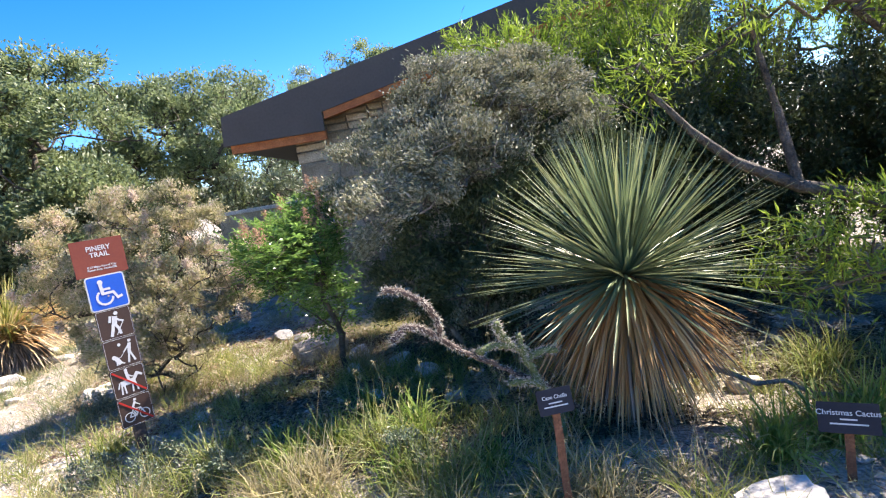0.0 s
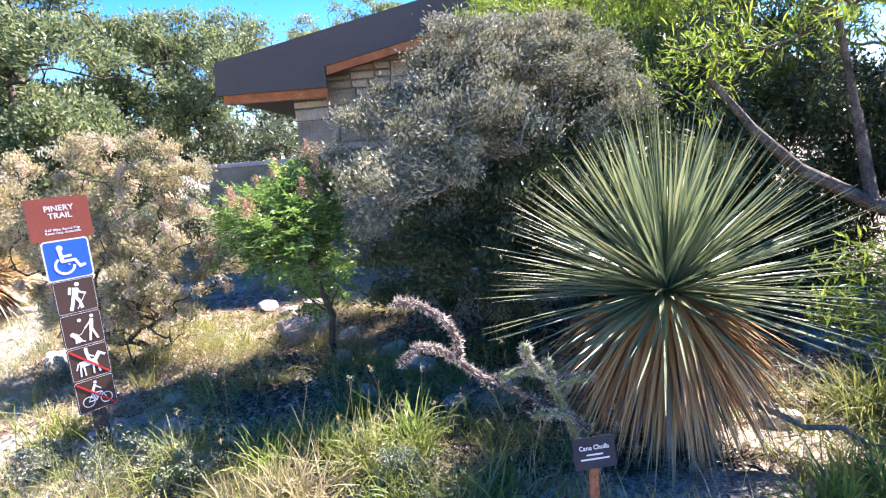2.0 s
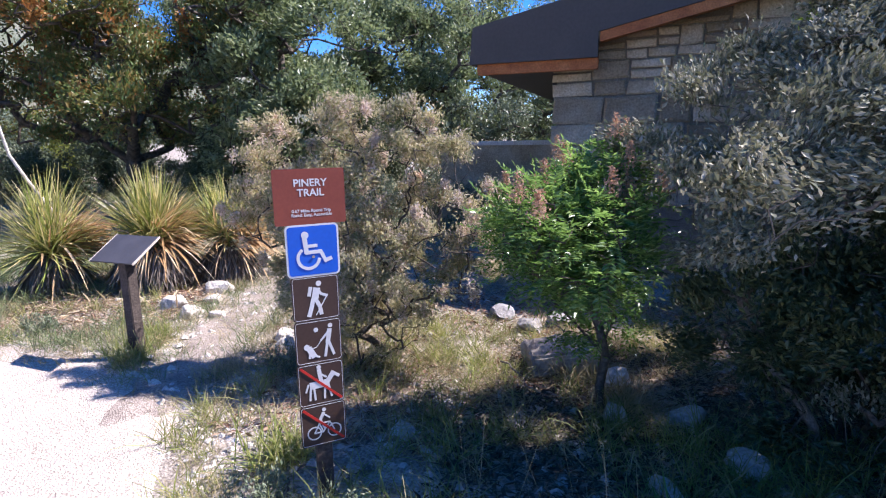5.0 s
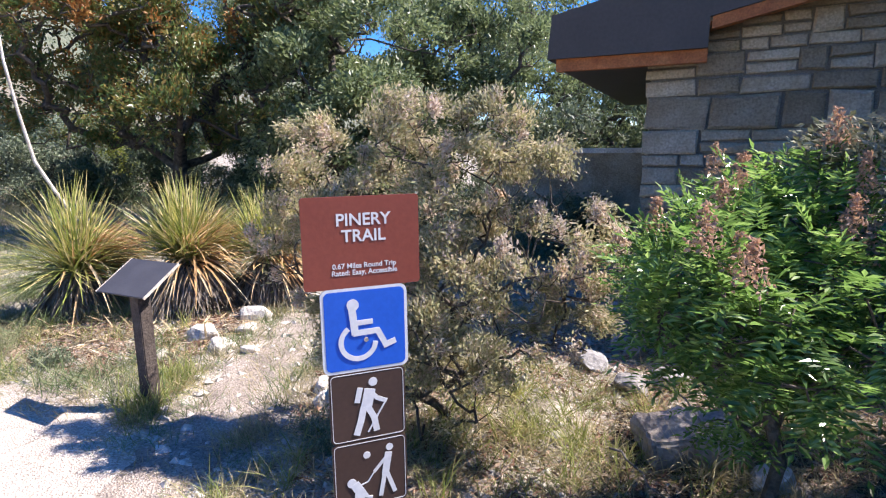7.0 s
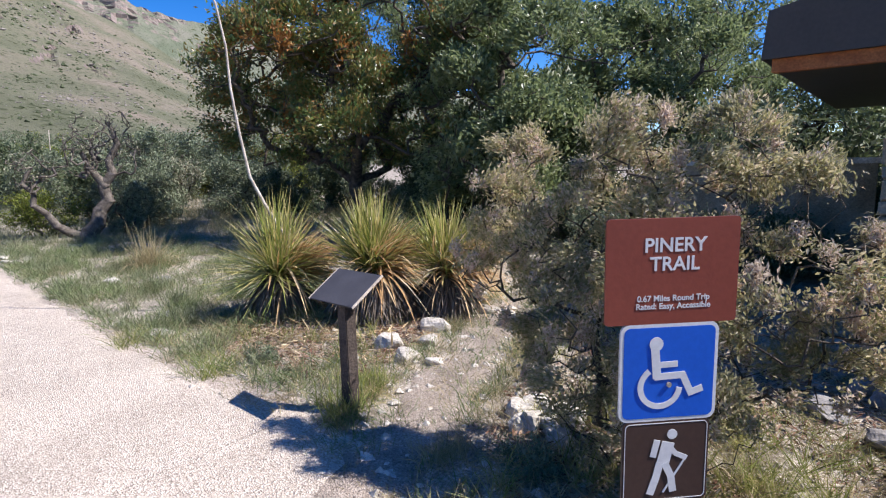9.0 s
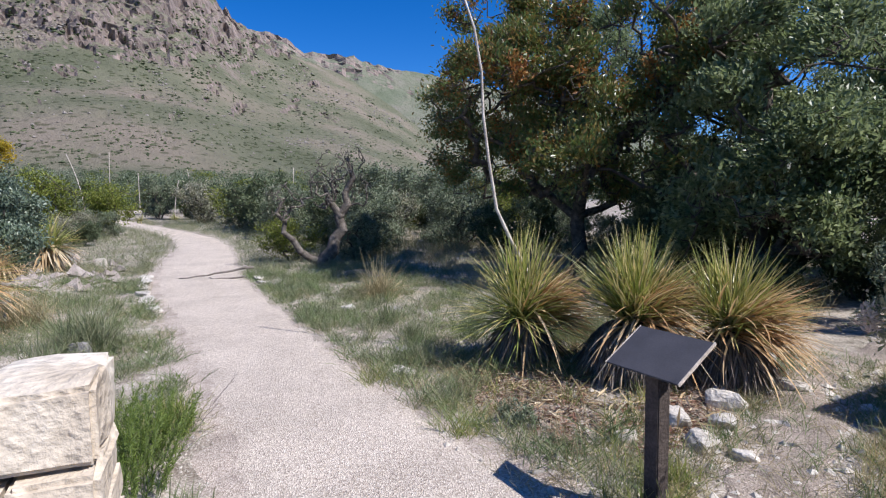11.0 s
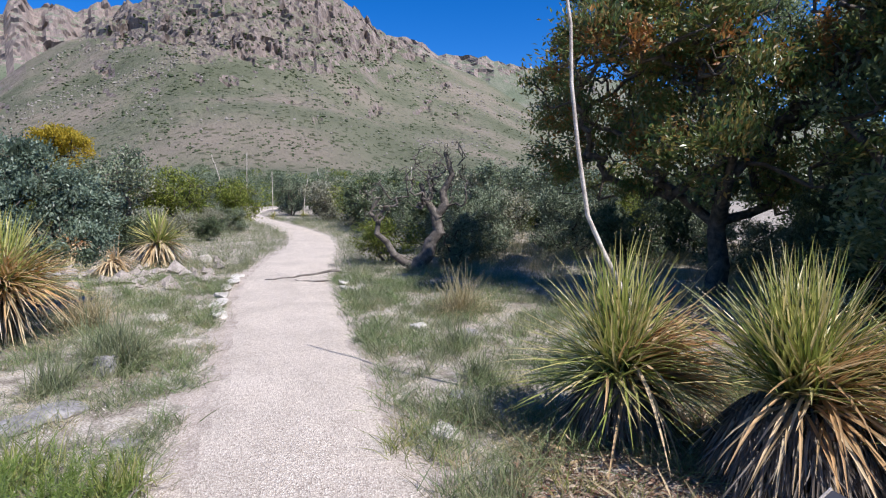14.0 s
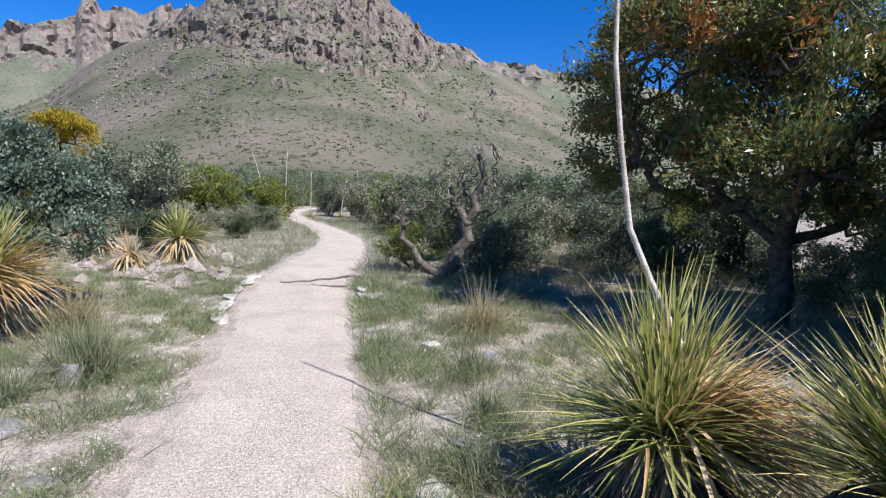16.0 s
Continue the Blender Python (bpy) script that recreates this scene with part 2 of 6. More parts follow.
SUMAC_FLOWER = leafy("rusty_pink_flowers", [(0.46, 0.27, 0.18), (0.58, 0.38, 0.27)], 0.8, 0.3)
PINE_LEAF = leafy("yellow_green_leaves", [(0.120, 0.192, 0.024), (0.204, 0.300, 0.042), (0.312, 0.396, 0.072)], 0.45, 0.45)
OAK_LEAF = leafy("oak_leaves", [(0.13, 0.175, 0.075), (0.21, 0.265, 0.125), (0.31, 0.36, 0.20)], 0.38, 0.5, 0.6)
MADRONE_LEAF = leafy("dark_leaves_with_rust", [(0.085, 0.14, 0.042), (0.125, 0.19, 0.055), (0.19, 0.22, 0.065), (0.30, 0.20, 0.065), (0.12, 0.17, 0.05)], 0.35, 0.4, 0.6)
RUST_LEAF = leafy("rust_orange_leaves", [(0.24, 0.10, 0.03), (0.34, 0.15, 0.04), (0.36, 0.20, 0.06)], 0.6, 0.3)
SCRUB_LEAF = leafy("scrub_leaves", [(0.065, 0.098, 0.046), (0.111, 0.143, 0.072), (0.156, 0.189, 0.104)], 0.6, 0.25)
SAGE_LEAF = leafy("grey_sage_leaves", [(0.11, 0.145, 0.085), (0.175, 0.215, 0.135), (0.27, 0.31, 0.215)], 0.5, 0.2)
TEAL_LEAF = leafy("blue_green_leaves", [(0.09, 0.135, 0.095), (0.15, 0.205, 0.15), (0.25, 0.31, 0.24)], 0.4, 0.25, 0.5)
YELLOW_LEAF = leafy("golden_leaves", [(0.42, 0.30, 0.02), (0.55, 0.40, 0.03), (0.32, 0.28, 0.03)], 0.6, 0.4)
LIME_LEAF = leafy("yellow_green_scrub", [(0.12, 0.16, 0.025), (0.19, 0.23, 0.035), (0.26, 0.28, 0.06)], 0.6, 0.35)
YUCCA_LEAF = leafy("blue_green_yucca_blades", [(0.13, 0.18, 0.10), (0.18, 0.235, 0.13), (0.25, 0.30, 0.16), (0.34, 0.36, 0.19)], 0.42, 0.2, 0.45)
SOTOL_LEAF = leafy("sotol_blades", [(0.17, 0.22, 0.05), (0.27, 0.31, 0.075), (0.39, 0.40, 0.12), (0.55, 0.49, 0.20), (0.63, 0.53, 0.29)], 0.38, 0.25, 0.6)
DEAD_LEAF = leafy("dead_straw_blades", [(0.32, 0.15, 0.055), (0.46, 0.245, 0.095), (0.59, 0.36, 0.16), (0.68, 0.50, 0.28)], 0.6, 0.3)
DEAD_PALE = leafy("bleached_dead_blades", [(0.40, 0.28, 0.15), (0.54, 0.41, 0.25), (0.66, 0.54, 0.37), (0.72, 0.64, 0.50)], 0.6, 0.25)
ORANGE_DEAD = leafy("orange_tan_dead_blades", [(0.42, 0.24, 0.11), (0.56, 0.36, 0.18), (0.68, 0.48, 0.27), (0.74, 0.60, 0.40)], 0.6, 0.28)
GREY_THATCH = leafy("grey_thatch", [(0.08, 0.066, 0.057), (0.16, 0.135, 0.115), (0.30, 0.26, 0.225)], 0.8, 0.1)
GRASS = leafy("green_and_straw_grass", [(0.15, 0.20, 0.045), (0.24, 0.29, 0.075), (0.34, 0.36, 0.12), (0.46, 0.41, 0.21)], 0.5, 0.4)
GREY_GRASS = leafy("grey_green_grass", [(0.14, 0.175, 0.09), (0.20, 0.235, 0.13), (0.28, 0.30, 0.18), (0.38, 0.36, 0.24)], 0.6, 0.35)
LUSH_GRASS = leafy("lush_green_grass", [(0.12, 0.20, 0.035), (0.20, 0.30, 0.06), (0.29, 0.38, 0.10), (0.38, 0.40, 0.17)], 0.45, 0.4, 0.4)
HERB_LEAF = leafy("bright_green_needles", [(0.11, 0.17, 0.035), (0.17, 0.25, 0.055), (0.27, 0.34, 0.09)], 0.5, 0.4)
WEED = leafy("soft_green_weeds", [(0.12, 0.18, 0.07), (0.18, 0.25, 0.10), (0.26, 0.32, 0.15)], 0.55, 0.35)
DRY_GRASS = leafy("dry_grass", [(0.28, 0.245, 0.13), (0.40, 0.34, 0.20), (0.52, 0.44, 0.29), (0.22, 0.23, 0.10)], 0.6, 0.35)
CHOLLA = surface("cholla_skin", [(0.065, 0.045, 0.04), (0.10, 0.07, 0.06), (0.15, 0.11, 0.09)], 20, 0.8, 0.5, 90)
CHOLLA_GREEN = surface("green_cholla_skin", [(0.10, 0.13, 0.05), (0.17, 0.19, 0.08)], 20, 0.8, 0.5, 90)
SPINE = surface("pale_spines", [(0.45, 0.38, 0.30), (0.60, 0.54, 0.45)], 20, 0.7, 0.0, 50)
POST_WOOD = surface("dark_timber", [(0.055, 0.042, 0.036), (0.10, 0.08, 0.068)], 8, 0.85, 0.5, 60)
PANEL_DARK = surface("dark_slate_panel", [(0.060, 0.058, 0.062), (0.085, 0.082, 0.088)], 6, 0.5, 0.05, 120, mottle=0.15)
SIGN_RED = surface("red_brown_sign_paint", [(0.185, 0.043, 0.027), (0.215, 0.052, 0.033)], 4, 0.5, 0.03, 90, mottle=0.08)
SIGN_BROWN = surface("dark_brown_sign_paint", [(0.052, 0.030, 0.024), (0.065, 0.038, 0.030)], 4, 0.5, 0.03, 90, mottle=0.1)
SIGN_BLUE = surface("blue_sign_paint", [(0.008, 0.085, 0.46), (0.012, 0.10, 0.52)], 4, 0.45, 0.03, 90, mottle=0.06)
SIGN_WHITE = surface("white_sign_paint", [(0.54, 0.54, 0.55), (0.64, 0.64, 0.64)], 8, 0.5, 0.03, 90, mottle=0.08)
SIGN_BAR_RED = surface("red_sign_paint", [(0.42, 0.025, 0.020), (0.48, 0.035, 0.026)], 8, 0.5, 0.03, 90, mottle=0.1)
PLATE_BLACK = surface("black_label_plate", [(0.016, 0.017, 0.024), (0.026, 0.027, 0.036)], 8, 0.7, 0.03, 90, mottle=0.1)
RUSTY_STAKE = surface("rusty_stake", [(0.16, 0.07, 0.04), (0.24, 0.11, 0.065)], 20, 0.8, 0.4, 90)
# Brown litter whose colour also holds the deep shade beneath the shrubs.
SHADE_LITTER = leafy("shade_dark_litter", [(0.04, 0.03, 0.022), (0.08, 0.06, 0.045), (0.14, 0.105, 0.08)], 0.9, 0.05)
LITTER = leafy("red_brown_litter", [(0.13, 0.065, 0.045), (0.22, 0.12, 0.085), (0.34, 0.24, 0.18), (0.42, 0.35, 0.29)], 0.9, 0.1)

# ---- ground and path shapes ----


def smooth(a, b, x):
    s = np.clip((x - a) / (b - a), 0, 1)
    return s * s * (3 - 2 * s)


PATH_RIGHT = ((-2.55, 3.05), (-3.0, 3.5), (-3.5, 4.15), (-4.1, 4.5), (-5.0, 4.72), (-6.0, 4.58), (-8.0, 4.58), (-10.2, 4.68), (-12.5, 4.8), (-15.5, 5.0), (-18.5, 5.4), (-23.0, 6.1), (-29.0, 6.5), (-36.0, 5.9), (-48.0, 4.4), (-62.0, 3.4), (-80.0, 4.5), (-95.0, 8.0))
PATH_LEFT = ((-5.0, 2.75), (-7.6, 2.98), (-9.0, 3.03), (-11.0, 3.08), (-14.2, 2.98), (-16.5, 3.08), (-19.8, 3.5), (-24.0, 4.3), (-29.0, 4.6), (-36.0, 4.1), (-48.0, 2.7), (-62.0, 1.6), (-80.0, 2.6), (-95.0, 6.0))


def path_right(x):
    p = np.array(PATH_RIGHT)[::-1]
    return np.interp(x, p[:, 0], p[:, 1])


def path_left(x):
    p = np.array(PATH_LEFT)[::-1]
    return np.interp(x, p[:, 0], p[:, 1])


def lumps(x, y, f, seed=0.0):
    return (np.sin(x * f + 1.3 + seed) * np.cos(y * f * 1.13 + 0.7 * seed) + 0.5 * np.sin(x * f * 2.3 + y * f * 1.7 + seed * 2) + 0.25 * np.sin(y * f * 4.1 - x * f * 3.7 + seed)) / 1.75


def height(x, y):
    """The lie of the land: level at the near path, rising gently ahead, a low bank on its right-hand side."""
    x, y = np.asarray(x, float), np.asarray(y, float)
    d = np.maximum(-x, 0)
    z = 0.2 * smooth(8, 24, d) + 0.0105 * np.clip(d - 22, 0, 160)
    off_right = np.where(x > -2.55, y - np.interp(x, (-2.55, -1.3, -0.5, 0.6, 3.0, 9.0), (3.05, 2.6, 1.8, 1.25, 0.8, 0.4)), y - path_right(x))
    off_left = np.where(x < -5, path_left(x) - y, -1 - 0 * x)
    side = np.maximum(off_right, off_left)
    near = smooth(-4.6, -2.4, x)
    z = z + smooth(0.05, 0.8, off_right) * (1 - smooth(1.1, 2.2, off_right)) * 0.09 * near
    z = z + smooth(0.0, 2.5, side) * (0.035 * lumps(x, y, 1.9) + 0.03 * lumps(x, y, 0.6, 2.0) + 0.03) * (d < 200)
    z = z + smooth(10, 40, side) * 0.35 * lumps(x, y, 0.07, 1.0) * (d < 150)
    return z


def gz(x, y):
    return float(height(x, y))


def mesh_object(name, verts, faces, material, parent=None, smooth_faces=False):
    me = bpy.data.meshes.new(name)
    me.from_pydata([tuple(v) for v in verts] if not isinstance(verts, np.ndarray) else verts.tolist(), [], faces.tolist() if isinstance(faces, np.ndarray) else faces)
    me.materials.append(material)
    if smooth_faces:
        me.polygons.foreach_set("use_smooth", [True] * len(me.polygons))
    ob = new(name, me)
    if parent is not None:
        ob.parent = parent
    return ob


def part(name, bm, material, parent=None, label=""):
    me = bpy.data.meshes.new(name)
    bm.to_mesh(me)
    bm.free()
    me.materials.append(material)
    ob = new(name, me)
    if parent is not None:
        ob.parent = parent
    if label:
        ob["label"] = label
    return ob


def empty(name, x, y, z, rz=0.0, **tags):
    ob = new(name)
    ob.empty_display_size = 0.1
    ob.matrix_basis = pose(x, y, z, 0, 0, rz)
    return tagged(ob, **tags)


def grid(xs, ys, zfun):
    X, Y = np.meshgrid(xs, ys)
    Z = zfun(X, Y)
    v = np.stack([X.ravel(), Y.ravel(), Z.ravel()], 1)
    w, h = len(xs), len(ys)
    i = (np.arange(h - 1)[:, None] * w + np.arange(w - 1)[None]).ravel()
    return v, np.stack([i, i + 1, i + 1 + w, i + w], 1)


xs = np.concatenate([[-4000, -2500, -1400, -800, -500, -330, -230, -170], np.arange(-130, -40, 5), np.arange(-40, -24, 1.0), np.arange(-24, 8, 0.2), np.arange(8, 30, 2.0), [40, 70, 120, 250, 600, 1500, 4000]])
ys = np.concatenate([[-4000, -1500, -600, -250, -120, -70, -45, -30], np.arange(-22, -4, 2.0), np.arange(-4, 14, 0.2), np.arange(14, 30, 1.0), np.arange(30, 80, 5), [90, 120, 180, 300, 600, 1500, 4000]])
v, f = grid(xs, ys, height)
tagged(mesh_object("ground", v, f, SOIL, None, True), "dry stony soil with litter and sparse grass", "ground", kind="structure")


def strip(name, rows, material, lift, label, wob=0.09):
    """A path surface between two edges, its rims ragged, lying on the ground."""
    verts, faces, n = [], [], 11
    for k, (a, b) in enumerate(rows):
        w1, w2 = wob * (noise.noise(Vector((k * 0.13, 0, 1))) + 0.8 * noise.noise(Vector((k * 0.55, 0, 5)))) * 1.3, wob * (noise.noise(Vector((k * 0.13, 7, 3))) + 0.8 * noise.noise(Vector((k * 0.55, 7, 9)))) * 1.3
        a, b = Vector(a), Vector(b)
        d = (b - a).normalized()
        a, b = a - d * w1, b + d * w2
        for i in range(n):
            s = i / (n - 1)
            p = a.lerp(b, s)
            verts.append((p.x, p.y, gz(p.x, p.y) + lift - (0.03 if i in (0, n - 1) else 0.0) + 0.012 * math.sin(math.pi * s)))
    for k in range(len(rows) - 1):
        for i in range(n - 1):
            j = k * n + i
            faces.append((j, j + 1, j + 1 + n, j + n))
    return tagged(mesh_object(name, verts, faces, material, None, True), label, "path", kind="structure")


sx = np.concatenate([np.arange(-5.0, -30, -0.1), np.arange(-30, -95, -1.0)])
strip("path", [((x, float(path_left(x))), (x, float(path_right(x)))) for x in sx], GRAVEL, 0.014, "pale crushed stone trail winding through desert scrub")

strip("path_rim", [((x, float(path_left(x)) - 0.3), (x, float(path_right(x)) + 0.26)) for x in np.arange(-5.2, -24, -0.1)], SIDE_GRAVEL, 0.004, "trodden pinkish grit along the trail's edges", 0.24)


def near_edge(x):
    return float(np.interp(x, (-2.55, -1.3, -0.5, 0.6, 3.0, 9.0), (3.05, 2.6, 1.8, 1.25, 0.8, 0.4))) if x > -2.55 else float(path_right(x))


strip("path_near", [((x, float(np.interp(x, (-5, -4.3, -3.7, -2.8, 0), (2.75, 2.5, 1.3, -2, -5)))), (x, near_edge(x))) for x in np.arange(-5.0, 8, 0.1)], GRAVEL, 0.012, "wide pale crushed stone walk")
SIDE = ((-4.0, 3.8), (-4.25, 4.9), (-4.55, 5.7), (-4.95, 6.6), (-5.35, 7.5), (-5.6, 8.6), (-5.5, 10.0))
side_rows = []
for k in range(25):
    s = k / 24 * (len(SIDE) - 1)
    i = min(int(s), len(SIDE) - 2)
    p = Vector(SIDE[i]).lerp(Vector(SIDE[i + 1]), s - i)
    w = 0.34 - 0.005 * k
    side_rows.append(((p.x - w, p.y - 0.1), (p.x + w, p.y + 0.1)))
strip("path_side", side_rows, SIDE_SOIL, 0.008, "narrow pale side trail", 0.2)

# ---- mountains ----


def ridge(name, profile, r0, r1, centre, material, label, rough=1.0, seed=0.0, az_step=0.3, crag_el=13.6):
    """A mountain side: slope angle to the skyline given by bearing, an even grass slope under broken blocky outcrops."""
    prof = np.array(profile)
    az = np.arange(prof[0, 0], prof[-1, 0] + 1e-6, az_step)
    el = np.interp(az, prof[:, 0], prof[:, 1])
    s = np.concatenate([np.linspace(0, 0.24, 26), np.linspace(0.25, 0.6, 80), np.linspace(0.61, 1.0, 44)])
    rise = np.interp(s, (0, 0.1, 0.3, 0.6, 1.0), (0, 0.035, 0.19, 0.53, 1.0))
    n = len(s)
    verts = []
    for i, a in enumerate(az):
        ca, sa = math.cos(radians(a)), math.sin(radians(a))
        top = math.tan(radians(max(el[i], 0.1))) * r1
        drift = 1.5 * noise.noise(Vector((a * 0.11, seed, 2.0))) + 0.8 * noise.noise(Vector((a * 0.5, seed, 6.0)))
        for j, q in enumerate(s):
            r = r0 + (r1 - r0) * q
            x, y = centre[0] - sa * r, centre[1] + ca * r
            z = top * rise[j]
            big = noise.fractal(Vector((x * 0.004, y * 0.004, seed)), 1.0, 2.1, 5)
            fine = noise.fractal(Vector((x * 0.02, y * 0.02, z * 0.01 + seed)), 0.8, 2.2, 6)
            e = math.degrees(math.atan2(z, r)) + drift
            crag = rough * float(smooth(crag_el - 0.6, crag_el + 0.9, e)) * (r / 500.0)
            out = rough * 0.5 * float(smooth(0.28, 0.42, noise.noise(Vector((a * 0.55, e * 0.8, seed + 4))))) * float(smooth(6.5, 9.0, e)) * (r / 500.0)
            k = max(crag, out)
            w = Vector((x + 7 * fine, y - 7 * fine, z + 8 * big)) * (500.0 / r)
            block = noise.cell(w / 13.0 + Vector((seed, 0, 0))) - 0.5 + 0.6 * (noise.cell(w / 5.5) - 0.5) + 0.5 * noise.noise(w / 3.5)
            z += top * 0.03 * big * min(1, q * 3) + 1.0 * fine * min(1, q * 4) + k * (2.4 * fine + 1.8 * block)
            push = k * (5.0 * block + 4.0 * fine)
            verts.append((x + sa * push, y - ca * push, z))
    faces = [(i * n + j, (i + 1) * n + j, (i + 1) * n + j + 1, i * n + j + 1) for i in range(len(az) - 1) for j in range(n - 1)]
    ob = mesh_object(name, verts, faces, material, None, False)
    tagged(ob, label, "mountain", kind="structure")
    return az, np.array(verts).reshape(len(az), n, 3)


def slope_point(face, a, e, centre):
    """Points on a mountain side by bearing and by the angle at which they rise."""
    az, V = face
    i = np.clip(np.searchsorted(az, a) - 1, 0, len(az) - 2)
    rise = np.degrees(np.arctan2(V[:, :, 2], np.hypot(V[:, :, 0] - centre[0], V[:, :, 1] - centre[1])))
    rise = np.maximum.accumulate(rise, axis=1)
    P = np.empty((len(a), 3))
    for k, (m, q) in enumerate(zip(i, e)):
        P[k] = [np.interp(q, rise[m], V[m, :, c]) for c in range(3)]
    return P


def dress_slope(face):
    """Scrub, boulders and scree runs over a mountain side, and dense scrub at its foot."""
    rg = np.random.default_rng(3)
    m = 15000
    a, q = rg.uniform(52, 118, m), rg.uniform(3.0, 21, m)
    keep = (np.array([noise.noise(Vector((p * 0.42, k * 0.7, 4.0))) + 0.6 * noise.noise(Vector((p * 1.6, k * 2.4, 1.0))) for p, k in zip(a, q)]) > rg.uniform(-0.35, 0.6, m)) & (q < np.interp(a, (52, 63, 78, 88, 100, 112), (2, 9, 16, 21, 17, 8)))
    P = slope_point(face, a[keep], q[keep], HUB)
    far = np.hypot(P[:, 0], P[:, 1]) / 400.0
    pv, pf = pebbles(P, 1.35 * (rg.uniform(0.4, 1.0, len(P)) + 0.6 * rg.uniform(0, 1, len(P)) ** 4) * far, rg)
    tagged(mesh_object("mountain_scrub", pv, pf, SLOPE_SCRUB), "dark scrub dotted over the mountain side", "scrub", kind="stuff")
    A, Q = [], []
    for a0, q0, a1, q1, w, k in ((92, 15.3, 109, 7.5, 0.5, 700), (96.5, 14.3, 101, 7.5, 0.35, 260), (87, 14.0, 84, 9.0, 0.3, 150), (78, 14.0, 63, 8.0, 0.7, 420), (97, 16, 110, 10.5, 0.5, 300), (75, 6.5, 68, 6.2, 0.6, 240)):
        t = rg.uniform(0, 1, k)
        A.append(a0 + (a1 - a0) * t + rg.normal(0, 0.5, k))
        Q.append(q0 + (q1 - q0) * t + rg.normal(0, w * 0.6, k))
    k = 1600
    A.append(rg.uniform(58, 112, k)), Q.append(rg.uniform(5.0, 14.0, k))
    A, Q = np.concatenate(A), np.concatenate(Q)
    ok = Q < np.interp(A, (52, 63, 78, 88, 100, 112), (2, 9, 16, 21, 17, 8))
    P = slope_point(face, A[ok], Q[ok], HUB)
    far = np.hypot(P[:, 0], P[:, 1]) / 400.0
    pv, pf = pebbles(P, (0.3 + 1.4 * rg.uniform(0, 1, len(P)) ** 4) * far, rg)
    tagged(mesh_object("talus_boulders", pv, pf, TALUS), "pale boulders and scree runs on the mountain side", "boulders", kind="stuff")
    m, each = 1700, 100
    C = slope_point(face, rg.uniform(46, 120, m), 0.15 + 3.3 * rg.uniform(0, 1, m) ** 1.2, HUB)
    size = rg.uniform(0.8, 2.0, m)
    K = np.repeat(np.arange(m), each)
    D = rg.normal(0, 1, (m * each, 3))
    D /= np.linalg.norm(D, axis=1, keepdims=True)
    P = C[K] + D * np.array([1.25, 1.25, 0.75]) * (size[K] * rg.uniform(0.5, 1.05, m * each))[:, None] + np.array([0, 0, 0.5]) * size[K][:, None]
    fv, ff = leaf_quads(P, D + rg.normal(0, 0.6, (m * each, 3)), rg.normal(0, 1, (m * each, 3)), 0.42, 0.25)
    for kind, mat in enumerate((SCRUB_LEAF, SAGE_LEAF, LIME_LEAF)):
        sel = np.nonzero((K % 7 < (3, 6, 7)[kind]) & (K % 7 >= (0, 3, 6)[kind]))[0]
        v = fv.reshape(-1, 4, 3)[sel].reshape(-1, 3)
        tagged(mesh_object("far_scrub", v, np.arange(len(v)).reshape(-1, 4), mat), ("dense dark green scrub at the mountain's foot", "grey-green scrub at the mountain's foot", "yellow-green scrub at the mountain's foot")[kind], "scrub", kind="stuff")


def pebbles(P, size, rg):
    """Small uneven lumps, one at each point."""
    m = len(P)
    base = np.array([(1, 0, 0), (0, 1, 0), (-1, 0, 0), (0, -1, 0), (0, 0, 1), (0, 0, -1)], float)
    v = base[None] * rg.uniform(0.6, 1.2, (m, 6, 1)) + rg.normal(0, 0.18, (m, 6, 3))
    a = rg.uniform(0, 6.283, m)
    x = v[:, :, 0] * np.cos(a)[:, None] - v[:, :, 1] * np.sin(a)[:, None]
    y = v[:, :, 0] * np.sin(a)[:, None] + v[:, :, 1] * np.cos(a)[:, None]
    v = np.stack([x * 1.2, y, v[:, :, 2] * 0.7], 2) * np.asarray(size)[:, None, None] + P[:, None]
    tri = np.array([(0, 1, 4), (1, 2, 4), (2, 3, 4), (3, 0, 4), (1, 0, 5), (2, 1, 5), (3, 2, 5), (0, 3, 5)])
    return v.reshape(-1, 3), ((np.arange(m) * 6)[:, None, None] + tri[None]).reshape(-1, 3)


# ---- plants ----


def tubes(P0, P1, R0, R1, k=5):
    """Tapered round sticks between pairs of points."""
    P0, P1 = np.asarray(P0, float), np.asarray(P1, float)
    R0, R1 = np.asarray(R0, float), np.asarray(R1, float)
    D = P1 - P0
    D /= np.maximum(np.linalg.norm(D, axis=1, keepdims=True), 1e-9)
    U = np.cross(D, np.where(np.abs(D[:, 2:]) > 0.9, [[1.0, 0, 0]], [[0, 0, 1.0]]))
    U /= np.linalg.norm(U, axis=1, keepdims=True)
    W = np.cross(D, U)
    a = np.arange(k) * 2 * np.pi / k
    ring = np.cos(a)[None, :, None] * U[:, None] + np.sin(a)[None, :, None] * W[:, None]
    A = P0[:, None] - D[:, None] * R0[:, None, None] * 0.4 + ring * R0[:, None, None]
    B = P1[:, None] + D[:, None] * R1[:, None, None] * 0.4 + ring * R1[:, None, None]
    v = np.concatenate([A, B], 1).reshape(-1, 3)
    base = (np.arange(len(P0)) * 2 * k)[:, None]
    i = np.arange(k)[None]
    j = (i + 1) % k
    f = np.stack([base + i, base + j, base + j + k, base + i + k], 2).reshape(-1, 4)
    return v, f


